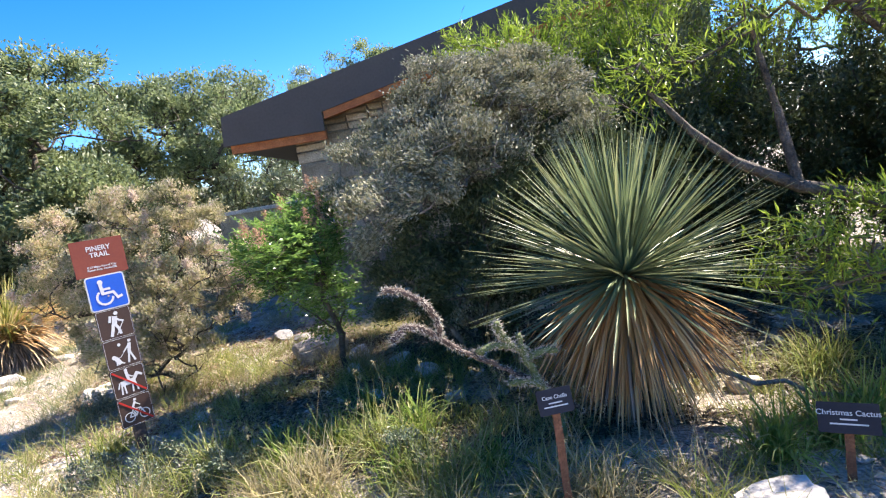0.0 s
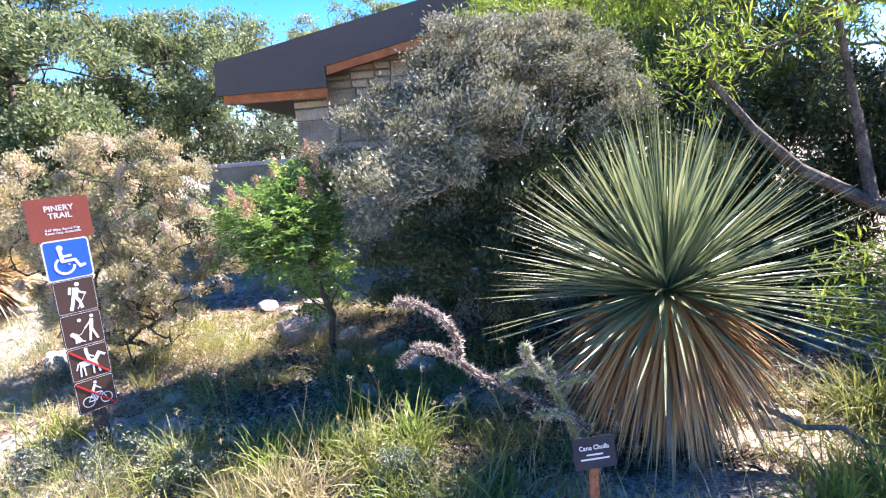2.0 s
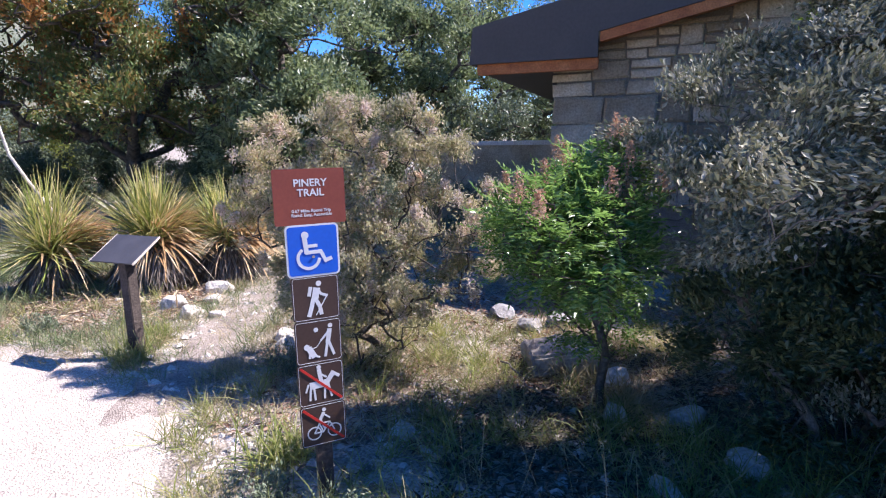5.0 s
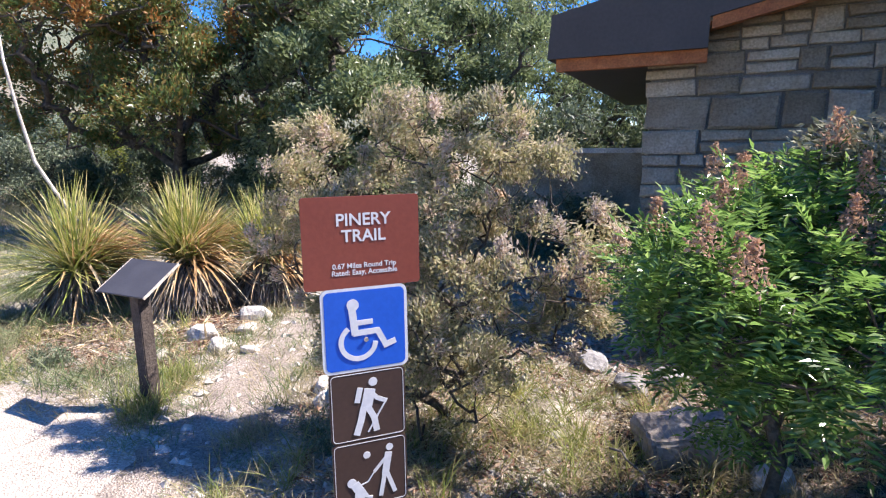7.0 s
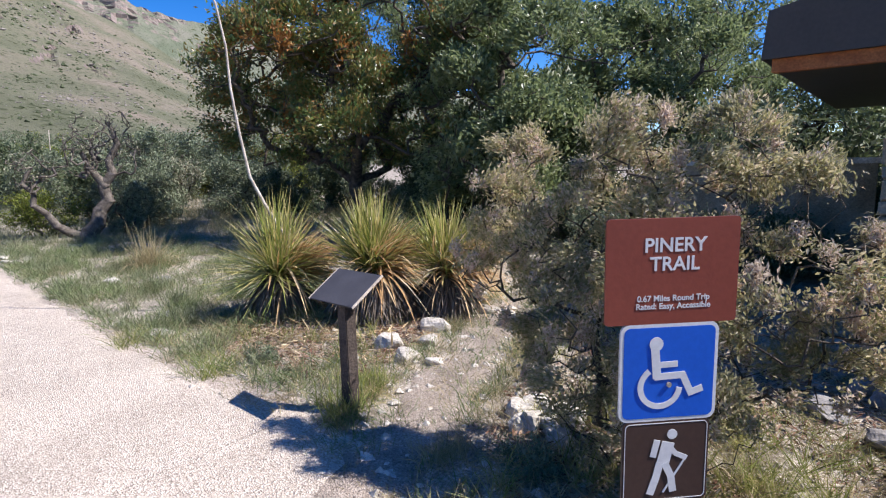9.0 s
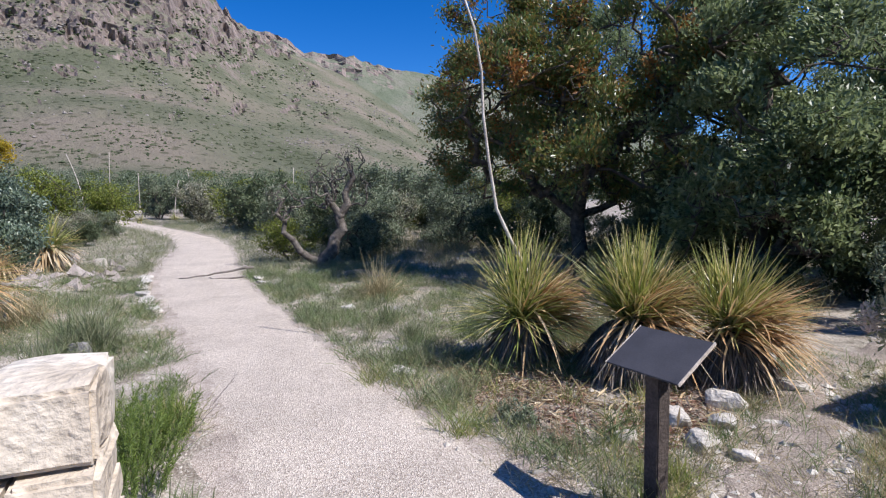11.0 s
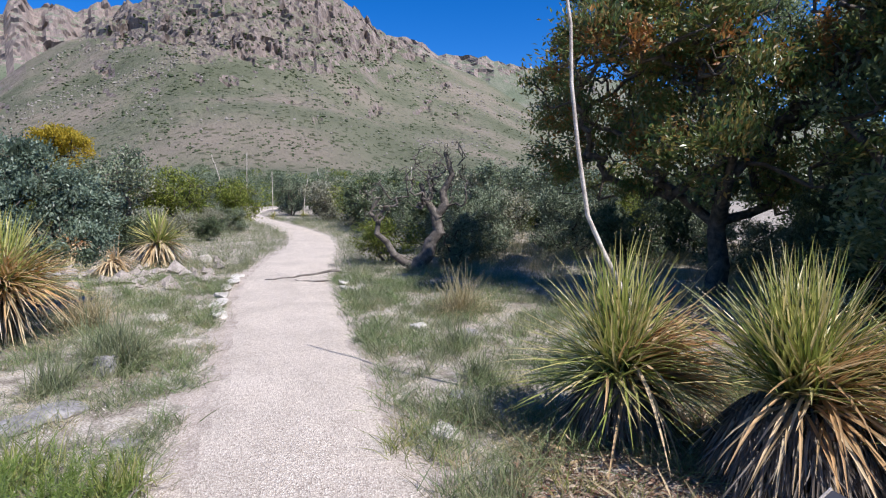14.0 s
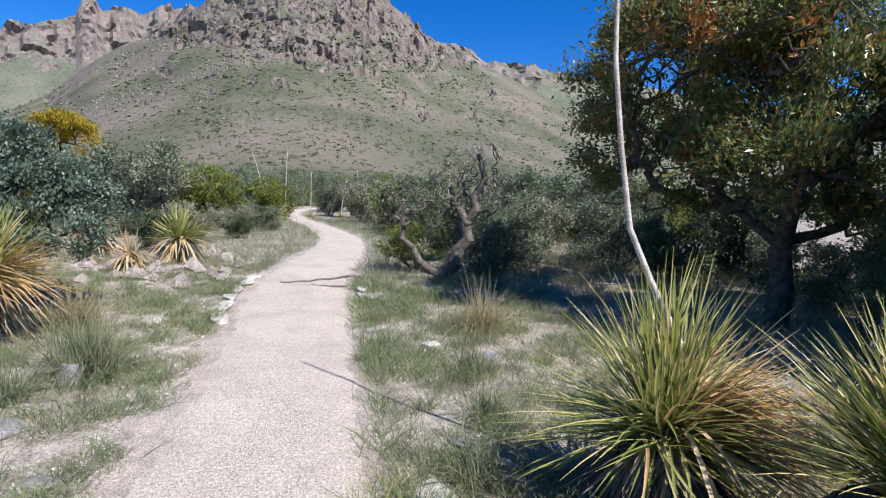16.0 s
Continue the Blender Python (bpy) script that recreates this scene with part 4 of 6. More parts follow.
def rosette(name, x, y, z, n, length, width, seed, leaf, label, category, dead=120, thatch=0, droop=0.08, low=105, dead_len=0.7, stalk=None, lean=(0, 0), skirt=74, wild=0.11, mound=0.0, side=None):
    """A spiky rosette of strap leaves with a skirt of dead ones on a short trunk; z is the heart's height over the ground."""
    rng = np.random.default_rng(seed)
    ob = empty(name, x, y, gz(x, y), label=label, category=category)
    c = np.array([0, 0, z])
    bm = bmesh.new()
    bmesh.ops.create_cone(bm, cap_ends=True, segments=12, radius1=0.13, radius2=0.09, depth=z + 0.08, matrix=Matrix.Translation((0, 0, z / 2 - 0.04)))
    part("trunk", bm, BARK_DARK, ob)

    def fan(part_name, count, t0, t1, L, W, mat, dr, power=1.0, lab="", spread=0.04, arc=None):
        th = np.radians(t0 + (t1 - t0) * rng.uniform(0, 1, count) ** power)
        ph = rng.uniform(0, 2 * np.pi, count) if arc is None else np.radians(arc[0] + arc[1] * rng.normal(0, 0.5, count))
        D = np.stack([np.sin(th) * np.cos(ph) + lean[0], np.sin(th) * np.sin(ph) + lean[1], np.cos(th)], 1)
        P = c + D * spread + rng.normal(0, 0.012 + 0.8 * max(0.0, wild - 0.06), (count, 3))
        LL = L * rng.uniform(1 - 2.2 * wild, 1.1, count)
        v, f = blades(P, D, LL, W * rng.uniform(0.75, 1.2, count), dr * rng.uniform(0.2, 1.8, count) * np.sin(th), 6, 0.35, rng, wild)
        wz = v[:, 2]
        v[:, 2] = np.maximum(wz, 0.02)
        o = mesh_object(part_name, v, f, mat, ob)
        o["kind"] = "stuff"
        if lab:
            o["label"] = lab
    fan("leaf_rosette", n, 2, low, length, width, leaf, droop, 0.85)
    if dead:
        fan("dead_skirt", dead, skirt, 168, length * dead_len, width * 1.1, DEAD_LEAF if wild < 0.1 else DEAD_PALE, 0.42 if wild < 0.1 else 0.6, 1.6 if wild > 0.1 else 1.0, "drooping straw-coloured dead leaves")
    if side:
        fan("dead_skirt", 270, 40, 92, length * 0.82, width * 1.35, ORANGE_DEAD, 0.36, 1.0, "arching orange-tan dead leaves", 0.14, side)
    if mound:
        m = 1500
        ph, q = rng.uniform(0, 2 * np.pi, m), rng.uniform(0, 1, m) ** 0.6
        hang = mound * (0.35 + 0.75 * q)
        P = np.stack([np.cos(ph) * hang, np.sin(ph) * hang, (z - 0.02) * np.sqrt(np.maximum(0, 1 - (0.88 * q) ** 2)) + 0.0 * q], 1)
        D = np.stack([np.cos(ph) * 0.45, np.sin(ph) * 0.45, -np.ones(m)], 1) + rng.normal(0, 0.22, (m, 3))
        v, f = blades(P, D, rng.uniform(0.15, 0.45, m), width * rng.uniform(0.5, 1.0, m), 0.1, 4, 0.35, rng, 0.12)
        v[:, 2] = np.maximum(v[:, 2], 0.015)
        o = mesh_object("thatch_mound", v, f, GREY_THATCH, ob)
        o["kind"], o["label"] = "stuff", "hanging mound of grey-brown matted dead leaves"
    if thatch:
        fan("thatch", int(thatch * 1.6), 118, 178, length * 0.75, width, GREY_THATCH, 0.3, 1.0, "grey matted dead leaves")
    if stalk:
        pts, r = stalk
        P = np.array([(px, py, z + pz) for px, py, pz in pts])
        rr = np.linspace(r, r * 0.45, len(P))
        v, f = pipe(P, rr, 8)
        o = mesh_object("flower_stalk", v, f, STALK, ob, True)
        o["label"] = "tall dry pale flower stalk"
    return ob


rosette("yucca", 1.03, 3.2, 0.86, 470, 0.88, 0.023, 41, YUCCA_LEAF, "large spiky blue-green yucca with a tan skirt of dead leaves", "yucca", 820, 240, 0.03, 101, 0.72, skirt=99, wild=0.06)
rosette("sotol", -7.45, 6.1, 0.5, 430, 0.92, 0.021, 42, SOTOL_LEAF, "spiky green sotol with a tall dry flower stalk", "sotol", 45, 90, 0.16, 102, 0.9, mound=0.26, side=(64, 60),
        stalk=([(0.05, 0.22, 0), (-0.08, 0.14, 0.46), (-0.22, 0.0, 0.84), (-0.31, -0.1, 1.14), (-0.35, -0.17, 1.65), (-0.38, -0.22, 2.15), (-0.39, -0.23, 2.6), (-0.43, -0.29, 3.05), (-0.52, -0.36, 3.4)], 0.022))
rosette("sotol", -6.42, 6.65, 0.56, 480, 0.84, 0.021, 43, SOTOL_LEAF, "spiky green sotol over a mound of dead straw leaves", "sotol", 50, 60, 0.12, 74, 0.8, mound=0.42, side=(45, 85))
rosette("sotol", -5.85, 7.25, 0.5, 400, 0.82, 0.02, 44, SOTOL_LEAF, "spiky green sotol with bleached dead leaves below", "sotol", 40, 60, 0.12, 78, 0.85, mound=0.3, side=(20, 70))
rosette("sotol", -11.9, 0.6, 0.7, 420, 0.95, 0.02, 45, SOTOL_LEAF, "green sotol with an orange-tan skirt beside the trail", "sotol", 120, 60, 0.1, 92, 0.85, side=(20, 150))
rosette("agave", -19.4, 1.1, 0.55, 120, 0.9, 0.05, 46, SOTOL_LEAF, "half-dead sotol with a tan skirt", "sotol", 150, 40, 0.12, 90, 1.0)
rosette("agave", -20.2, -0.9, 0.45, 60, 0.8, 0.05, 47, DEAD_LEAF, "dried tan sotol skeleton plant", "sotol", 160, 40, 0.12, 90, 1.0)
rosette("agave", -18.0, 0.4, 0.3, 30, 0.6, 0.04, 49, DEAD_PALE, "low dried tan sotol heap", "sotol", 140, 120, 0.2, 90, 1.0)
rosette("agave", -14.5, -0.6, 0.4, 60, 0.7, 0.035, 48, DEAD_LEAF, "dried tan sotol among grass", "sotol", 120, 60, 0.12, 90, 1.0)


def bunch_grass(x, y, seed, n=260, length=0.6, mat=DRY_GRASS, label="tussock of fine dry bunchgrass", spread=0.1, wide=0.007, arch=0.5, low=74):
    rng = np.random.default_rng(seed)
    ob = empty("bunchgrass", x, y, gz(x, y), label=label, category="grass tussock", group="bunchgrass tussocks")
    th, ph = np.radians(rng.uniform(2, low, n)), rng.uniform(0, 6.283, n)
    D = np.stack([np.sin(th) * np.cos(ph), np.sin(th) * np.sin(ph), np.cos(th)], 1)
    P = np.stack([rng.normal(0, spread, n), rng.normal(0, spread, n), np.zeros(n)], 1)
    v, f = blades(P, D, length * rng.uniform(0.5, 1.2, n), wide, arch * rng.uniform(0.3, 1.3, n), 5)
    v[:, 2] = np.maximum(v[:, 2], -0.01)
    mesh_object("blade_clump", v, f, mat, ob)["kind"] = "stuff"
    return ob


for i, (x, y, s, m) in enumerate(((-11.9, 6.45, 1.0, DRY_GRASS), (-10.65, 2.05, 0.95, GREY_GRASS), (-10.5, 2.2, 0.7, GREY_GRASS), (-9.9, 1.7, 0.6, GREY_GRASS), (-12.6, 1.3, 0.8, DRY_GRASS), (-9.0, 5.6, 0.5, GREY_GRASS), (-8.0, 5.15, 0.4, GREY_GRASS), (-4.75, 4.75, 0.32, GRASS), (-4.95, 5.2, 0.3, GRASS), (-0.55, 3.15, 0.5, GRASS), (-1.6, 3.3, 0.42, GRASS), (-2.6, 3.8, 0.4, GRASS), (-1.3, 5.4, 0.4, DRY_GRASS), (-0.9, 5.0, 0.4, DRY_GRASS), (2.3, 3.4, 0.5, GRASS), (-10.2, 5.8, 0.5, GREY_GRASS), (-7.95, 2.1, 0.5, GRASS), (-0.2, 2.6, 0.45, GRASS), (0.5, 2.3, 0.35, DRY_GRASS), (-0.9, 2.9, 0.4, DRY_GRASS), (-7.6, 2.72, 0.4, GRASS), (-6.05, 2.6, 0.32, GREY_GRASS))):
    bunch_grass(x, y, 100 + i, 240 if s < 0.7 else 480, s * 0.95, m, {DRY_GRASS.name: "tussock of fine straw-coloured bunchgrass", GRASS.name: "green tussock of grass blades", GREY_GRASS.name: "grey-green tussock of bunchgrass"}[m.name], 0.06 + 0.06 * s)

for i, (x, y, s) in enumerate(((-0.34, 3.28, 0.5), (-0.42, 2.82, 0.36), (1.38, 2.42, 0.46), (1.72, 2.5, 0.46), (1.98, 2.62, 0.5), (-0.8, 3.3, 0.34), (-1.12, 3.25, 0.36), (0.05, 2.75, 0.3), (-0.7, 3.75, 0.36))):
    bunch_grass(x, y, 160 + i, 110, s, LUSH_GRASS, "lush green clump of broad arching grass blades", 0.05, 0.013, 0.55, 50)


def feathery_herb(x, y, h, n, seed, dry=False):
    """Slender upright stems clad in short needle leaves."""
    rg = np.random.default_rng(seed)
    ob = empty("feathery_herb", x, y, gz(x, y) - 0.01, label="dry brown stem with short side twigs" if dry else "bright green feathery herb with slender upright stems", category="herb", group="" if dry else "feathery herbs by the trail")
    B, D = [], []
    for k in range(n):
        a = rg.uniform(0, 6.283)
        foot = np.array([math.cos(a), math.sin(a), 0]) * 0.16 * math.sqrt(rg.uniform(0, 1)) * (0 if dry else 1)
        out = np.array([0.1, 0.75, 0]) if dry else np.array([math.cos(a), math.sin(a), 0]) * rg.uniform(0.05, 0.55)
        hh = h * (1 if dry else rg.uniform(0.55, 1.1))
        P = np.array([foot + out * hh * t ** 1.3 + np.array([0, 0, hh * t]) + rg.normal(0, 0.004, 3) for t in np.linspace(0, 1, 9)])
        v, f = pipe(P, np.linspace(0.0032, 0.0012, 9), 5)
        mesh_object("stem", v, f, DEADWOOD if dry else WEED, ob)
        m = 34 if dry else 120
        t = rg.uniform(0.35 if dry else 0.12, 1, m) * 8
        i = np.minimum(t.astype(int), 7)
        B.append(P[i] + (P[i + 1] - P[i]) * (t - i)[:, None])
        ax = P[i + 1] - P[i]
        D.append(ax / np.linalg.norm(ax, axis=1, keepdims=True) * (0.9 if dry else 0.6) + rg.normal(0, 0.4, (m, 3)))
    B, D = np.concatenate(B), np.concatenate(D)
    v, f = leaf_quads(B, D, rg.normal(0, 1, (len(B), 3)), rg.uniform(0.02, 0.055, len(B)), 0.003 if dry else 0.0055)
    mesh_object("needle_leaves", v, f, DEADWOOD if dry else HERB_LEAF, ob)["kind"] = "stuff"


for i, (x, y, h, n) in enumerate(((-6.55, 2.45, 0.62, 30), (-6.85, 2.2, 0.55, 26), (-7.1, 2.5, 0.46, 22), (-7.35, 2.1, 0.42, 18), (-6.25, 2.3, 0.5, 20), (-7.35, 2.62, 0.3, 12))):
    feathery_herb(x, y, h, n, 500 + i)
feathery_herb(-7.12, 2.74, 0.5, 1, 520, True)
feathery_herb(-7.0, 2.7, 0.36, 1, 521, True)


# trees behind
def lobed(rng, radius, low, top, n, per):
    out = []
    for k in range(n):
        a, q = rng.uniform(0, 6.283), math.sqrt(rng.uniform(0, 1))
        z = rng.uniform(low, top)
        mid = (low + top) / 2
        rr = radius * math.sqrt(max(0.15, 1 - ((z - mid) / (top - mid + 0.6)) ** 2))
        s = radius * rng.uniform(0.12, 0.24)
        out.append((math.cos(a) * q * rr * 0.95, math.sin(a) * q * rr * 0.95, z, s, per))
    return out


rng = np.random.default_rng(5)
woody("madrone_tree", -12.0, 11.4, lobed(rng, 3.3, 1.9, 6.6, 56, 22), [[(0, 0, 0), (0.05, 0.05, 0.6), (-0.05, 0.05, 1.2), (0.1, 0, 1.8), (0.0, 0.1, 2.8), (0.1, 0.1, 4.0), (0, 0, 5.2)], [(-0.05, 0.05, 1.3), (-0.8, -0.2, 1.9), (-1.5, -0.4, 2.4)], [(0.0, 0.05, 1.4), (0.8, -0.6, 2.1), (1.4, -1.0, 2.7)]],
      51, BARK_DARK, MADRONE_LEAF, 90000, 0.098, 0.12, "large dark evergreen tree with rust-tinged leaves", "tree", 0.4, 0.06, 0.0125, 0.42, girth=0.21, clump=0.17, flat=0.9, extra=("rust_foliage", RUST_LEAF, 9000, 0.10, 0.45, 2.6, 0.14))
for i, (x, y, r, lo, hi, nl) in enumerate(((-9.3, 14.8, 3.1, 1.3, 5.9, 46000), (-6.2, 16.8, 2.6, 1.6, 5.4, 24000), (-3.2, 20.0, 2.3, 1.2, 4.4, 24000), (-8.3, 11.9, 2.0, 0.9, 4.7, 30000), (-14.5, 17.0, 3.2, 1.5, 7.2, 30000))):
    OAK = woody("oak_tree", x, y, lobed(rng, r, lo, hi, 46, 20), [[(0, 0, 0), (0.1, 0, 0.7), (0.0, 0.1, 1.4), (0.2, 0, 2.4), (0.1, 0.1, 3.6)], [(0, 0.1, 1.2), (0.9, 0.3, 2.2), (1.5, 0.4, 3.0)], [(0, 0, 1.1), (-0.8, -0.3, 2.0), (-1.5, -0.5, 2.9)]],
          60 + i, BARK_DARK, OAK_LEAF, int(nl * 1.25), 0.105, 0.10, "spreading green oak tree with dark twisted limbs", "tree", 0.4, 0.07, 0.009, 0.5, group="oaks behind the trail", girth=0.2, clump=0.17, flat=0.9)

for x, y, rz in ((-1.6, 25.0, 40), (-6.5, 26.5, 150), (1.5, 29.0, 260), (-11.0, 24.0, 300)):
    copy_thing(OAK, pose(x, y, gz(x, y), 0, 0, rz))

# scrub variants, each built once
VARIANTS = []
for i, (leaf, label, size) in enumerate(((SCRUB_LEAF, "rounded dark green desert shrub", 0.07), (SAGE_LEAF, "grey-green leafy desert shrub", 0.06), (SHRUB_DARK, "dark twiggy low desert shrub", 0.06), (LIME_LEAF, "yellow-green bushy desert shrub", 0.06))):
    r2 = np.random.default_rng(80 + i)
    VARIANTS.append((leaf, label, size, [(math.cos(a) * 0.55 * q, math.sin(a) * 0.55 * q, z, s, 22) for a, q, z, s in zip(r2.uniform(0, 6.28, 11), r2.uniform(0.2, 1.2, 11), r2.uniform(0.35, 1.15, 11), r2.uniform(0.25, 0.42, 11))]))
MADE = {}


def scrub(x, y, kind, scale, rz):
    """One desert shrub, about 1.4 m high at scale 1."""
    if kind not in MADE:
        leaf, label, size, lobes = VARIANTS[kind]
        ob = woody("desert_shrub", x, y, lobes, stems_of(np.random.default_rng(kind), 5, 0.35, 0.3), 90 + kind, BARK_DARK, leaf, 7000, size, 0.06, label, "shrub", 0.2, 0.03, 0.005, 0.45, 4, group="desert shrubs")
        MADE[kind] = ob
    else:
        ob = copy_thing(MADE[kind], pose(0, 0, 0))
    ob.matrix_basis = pose(x, y, gz(x, y) - 0.05, 0, 0, rz) @ Matrix.Diagonal((scale * 1.1, scale * 1.1, scale, 1))
    return ob


rs = np.random.default_rng(7)
for x, y, k, s in ((-18.2, 9.0, 1, 1.3), (-17.2, 8.2, 1, 1.0), (-19.8, 9.7, 1, 1.5), (-20.5, 8.8, 0, 1.5), (-18.3, 6.75, 3, 1.0), (-9.5, 11.0, 0, 0.8), (-7.6, 11.2, 0, 0.7), (-8.3, 12.6, 0, 1.2), (-6.6, 13.2, 0, 1.1), (-5.0, 12.6, 1, 0.9), (-4.3, 13.8, 0, 1.2), (-10.8, 13.0, 0, 1.3), 
                   (-27.5, -2.2, 1, 2.4), (-24.5, 0.4, 2, 1.1), (-22.0, -0.2, 0, 1.0), (-27.0, 1.5, 0, 0.8), (-30.0, 1.2, 2, 1.0), (-32.0, 2.2, 1, 0.9), (-26.5, 8.8, 1, 1.6), (-30, 9.3, 0, 1.7), (-34, 9.2, 2, 1.5), (-23.5, 9.8, 1, 1.5), (-2.0, 14.5, 0, 1.2), (-3.6, 10.9, 1, 0.75), (-3.0, 11.6, 0, 0.8), (-5.6, 10.9, 1, 0.8), (-11.3, 13.0, 1, 0.8), (-12.9, 13.6, 1, 0.9), (-14.2, 13.8, 1, 1.0), (-2.6, 16.8, 0, 2.2), (-4.8, 15.6, 1, 2.0), (-1.2, 18.5, 0, 2.4), (-16.2, 12.6, 0, 1.3), (-18.3, 12.2, 1, 1.4), (-10.6, 12.4, 1, 0.9), (-17.0, 15.2, 0, 1.6), (-20.5, 13.5, 1, 1.6), (-12.6, 15.4, 0, 1.3), (-22.5, 11.5, 2, 1.6), (-15.2, 18.5, 0, 1.8), (-19.5, 17.0, 0, 2.0), (-24, 15.5, 1, 2.0), (-8.6, 9.6, 1, 0.6)):
    scrub(x, y, k, s, float(rs.uniform(0, 360)))
for k in range(210):
    d, a = 26 + 70 * rs.uniform() ** 1.3, rs.uniform(48, 118)
    x, y = HUB[0] - d * math.sin(radians(a)), HUB[1] + d * math.cos(radians(a))
    if path_left(x) - 2.2 < y < path_right(x) + 2.2:
        continue
    scrub(x, y, int(rs.choice((0, 0, 1, 1, 2, 3, 3))), float(rs.uniform(1.0, 1.8) * (1 + d / 80)), float(rs.uniform(0, 360)))


woody("broad_shrub", -13.3, 0.0, [(0.0, 0.0, 1.75, 0.6, 60), (0.3, 0.8, 1.7, 0.45, 50), (0.0, 1.15, 1.6, 0.35, 36), (0.5, 0.3, 1.3, 0.5, 50), (0.4, 0.9, 1.3, 0.4, 40), (-0.4, -0.6, 1.7, 0.6, 50), (0.4, -0.5, 1.4, 0.5, 44), (0.1, 0.5, 2.1, 0.45, 50), (0.1, -0.2, 2.3, 0.45, 50), (-0.1, 0.9, 1.95, 0.35, 36), (0.2, 1.2, 1.15, 0.3, 24)], stems_of(RNG, 6, 0.8, 0.5), 141, BARK_DARK, TEAL_LEAF, 46000, 0.055, 0.06, "broad blue-green leafy shrub with dark stems", "shrub", 0.2, 0.04, 0.005, 0.55, floor=0.7, clump=0.09, flat=1.0)
woody("golden_shrub", -13.75, 0.32, [(0.15, 0.45, 2.62, 0.2, 50), (0.05, 0.65, 2.56, 0.16, 30), (0.2, 0.25, 2.55, 0.16, 30), (0.1, 0.45, 2.4, 0.22, 30)], stems_of(RNG, 4, 1.7, 0.25), 140, BARK_DARK, YELLOW_LEAF, 7000, 0.04, 0.04, "shrub with golden-yellow flowering top", "shrub", 0.2, 0.03, 0.004, 0.5, clump=0.06, flat=1.0)


def dead_tree(x, y):
    """A gnarled, mostly bare tree: forked twisting trunk and crooked twigs."""
    rng = np.random.default_rng(77)
    ob = empty("dead_tree", x, y, gz(x, y) - 0.03, 78.0, label="gnarled half-dead tree with bare crooked limbs", category="tree")
    stems = [[(0, 0, 0), (0.12, 0.02, 0.2), (0.3, -0.04, 0.42), (0.38, 0.05, 0.7), (0.58, 0, 0.95), (0.5, 0.05, 1.3), (0.72, -0.04, 1.6), (0.68, 0.04, 1.9), (0.9, 0, 2.3), (0.75, 0, 2.8)], [(0.1, 0, 0.1), (-0.25, 0.1, 0.22), (-0.5, 0.05, 0.42), (-0.66, 0.12, 0.7), (-0.9, 0.05, 0.92), (-0.86, 0.1, 1.2), (-1.05, 0.1, 1.4), (-0.9, 0.1, 1.7)], [(0.55, 0, 1.3), (0.3, 0.1, 1.7), (0.15, 0.1, 2.1)]]
    targets = crown_points(rng, [(0.8, 0, 2.6, 0.5, 60), (0.1, 0, 2.1, 0.6, 70), (-0.9, 0, 1.7, 0.5, 50), (0.4, 0, 2.6, 0.5, 50), (1.1, 0, 1.9, 0.4, 30)])
    pos, par, rad, kids = skeleton_of(rng, stems, targets, 0.16, 0.075, 0.0085, 0.2)
    has = par >= 0
    v, f = tubes(pos[par[has]], pos[has], np.minimum(rad[par[has]], rad[has] * 1.35), rad[has], 7)
    mesh_object("trunk", v, f, BARK_MID, ob, True)
    thin = np.nonzero(rad < 0.04)[0]
    pick = rng.choice(thin, 700)
    P = pos[pick] + rng.normal(0, 0.08, (700, 3))
    v, f = leaf_quads(P, rng.normal(0, 1, (700, 3)), rng.normal(0, 1, (700, 3)), 0.06, 0.025)
    mesh_object("sparse_leaves", v, f, SHRUB_DARK, ob)


dead_tree(-16.8, 7.05)


def flower_pole(x, y, h, lx, ly):
    ob = empty("flower_stalk_plant", x, y, gz(x, y), label="tall thin dry flower stalk among scrub", category="flower stalk", group="distant flower stalks")
    P = np.array([(lx * s * s, ly * s * s, h * s) for s in np.linspace(0, 1, 7)])
    r = np.linspace(0.036, 0.018, 7)
    v, f = pipe(P, r, 6)
    mesh_object("stem", v, f, STALK, ob, True)
    n = 60
    rng = np.random.default_rng(int(abs(x * 10)))
    D = rng.normal(0, 1, (n, 3)) * np.array([1, 1, 0.5]) + np.array([0, 0, 0.6])
    v, f = blades(np.zeros((n, 3)) + np.array([0, 0, 0.2]), D, 0.7, 0.05, 0.2, 4)
    mesh_object("basal_leaves", v, f, SOTOL_LEAF, ob)


for a in ((-46.0, 1.2, 4.7, -0.6, -0.9), (-46.5, 2.6, 4.9, 0.2, 0.1), (-50, 6.8, 3.2, 0, 0.4), (-54, 8.6, 4.2, 0.1, -0.3), (-38, 12.5, 3.6, 0, 0.1), (-44, -9.5, 4.4, 0.1, -0.6), (-48, 4.4, 3.6, 0, 0)):
    flower_pole(*a)

for i, (x, y, r) in enumerate(((-2.0, 3.32, 0.2), (-2.5, 3.42, 0.15), (-1.55, 3.15, 0.16), (-0.4, 2.9, 0.14), (-3.3, 4.75, 0.16), (-6.2, 5.0, 0.13))):
    woody("grey_herb", x, y, [(0, 0, 0.13, r, 26), (0.1, 0.05, 0.1, r * 0.8, 16)], stems_of(np.random.default_rng(i), 1, 0.1, 0.02), 150 + i, BARK_GREY, SAGE_LEAF, 1500, 0.026, 0.02, "low grey-green herb clump beside the trail", "herb", 0.06, 0.01, 0.0014, 0.4, group="low herbs")

# ---- trail sign ----


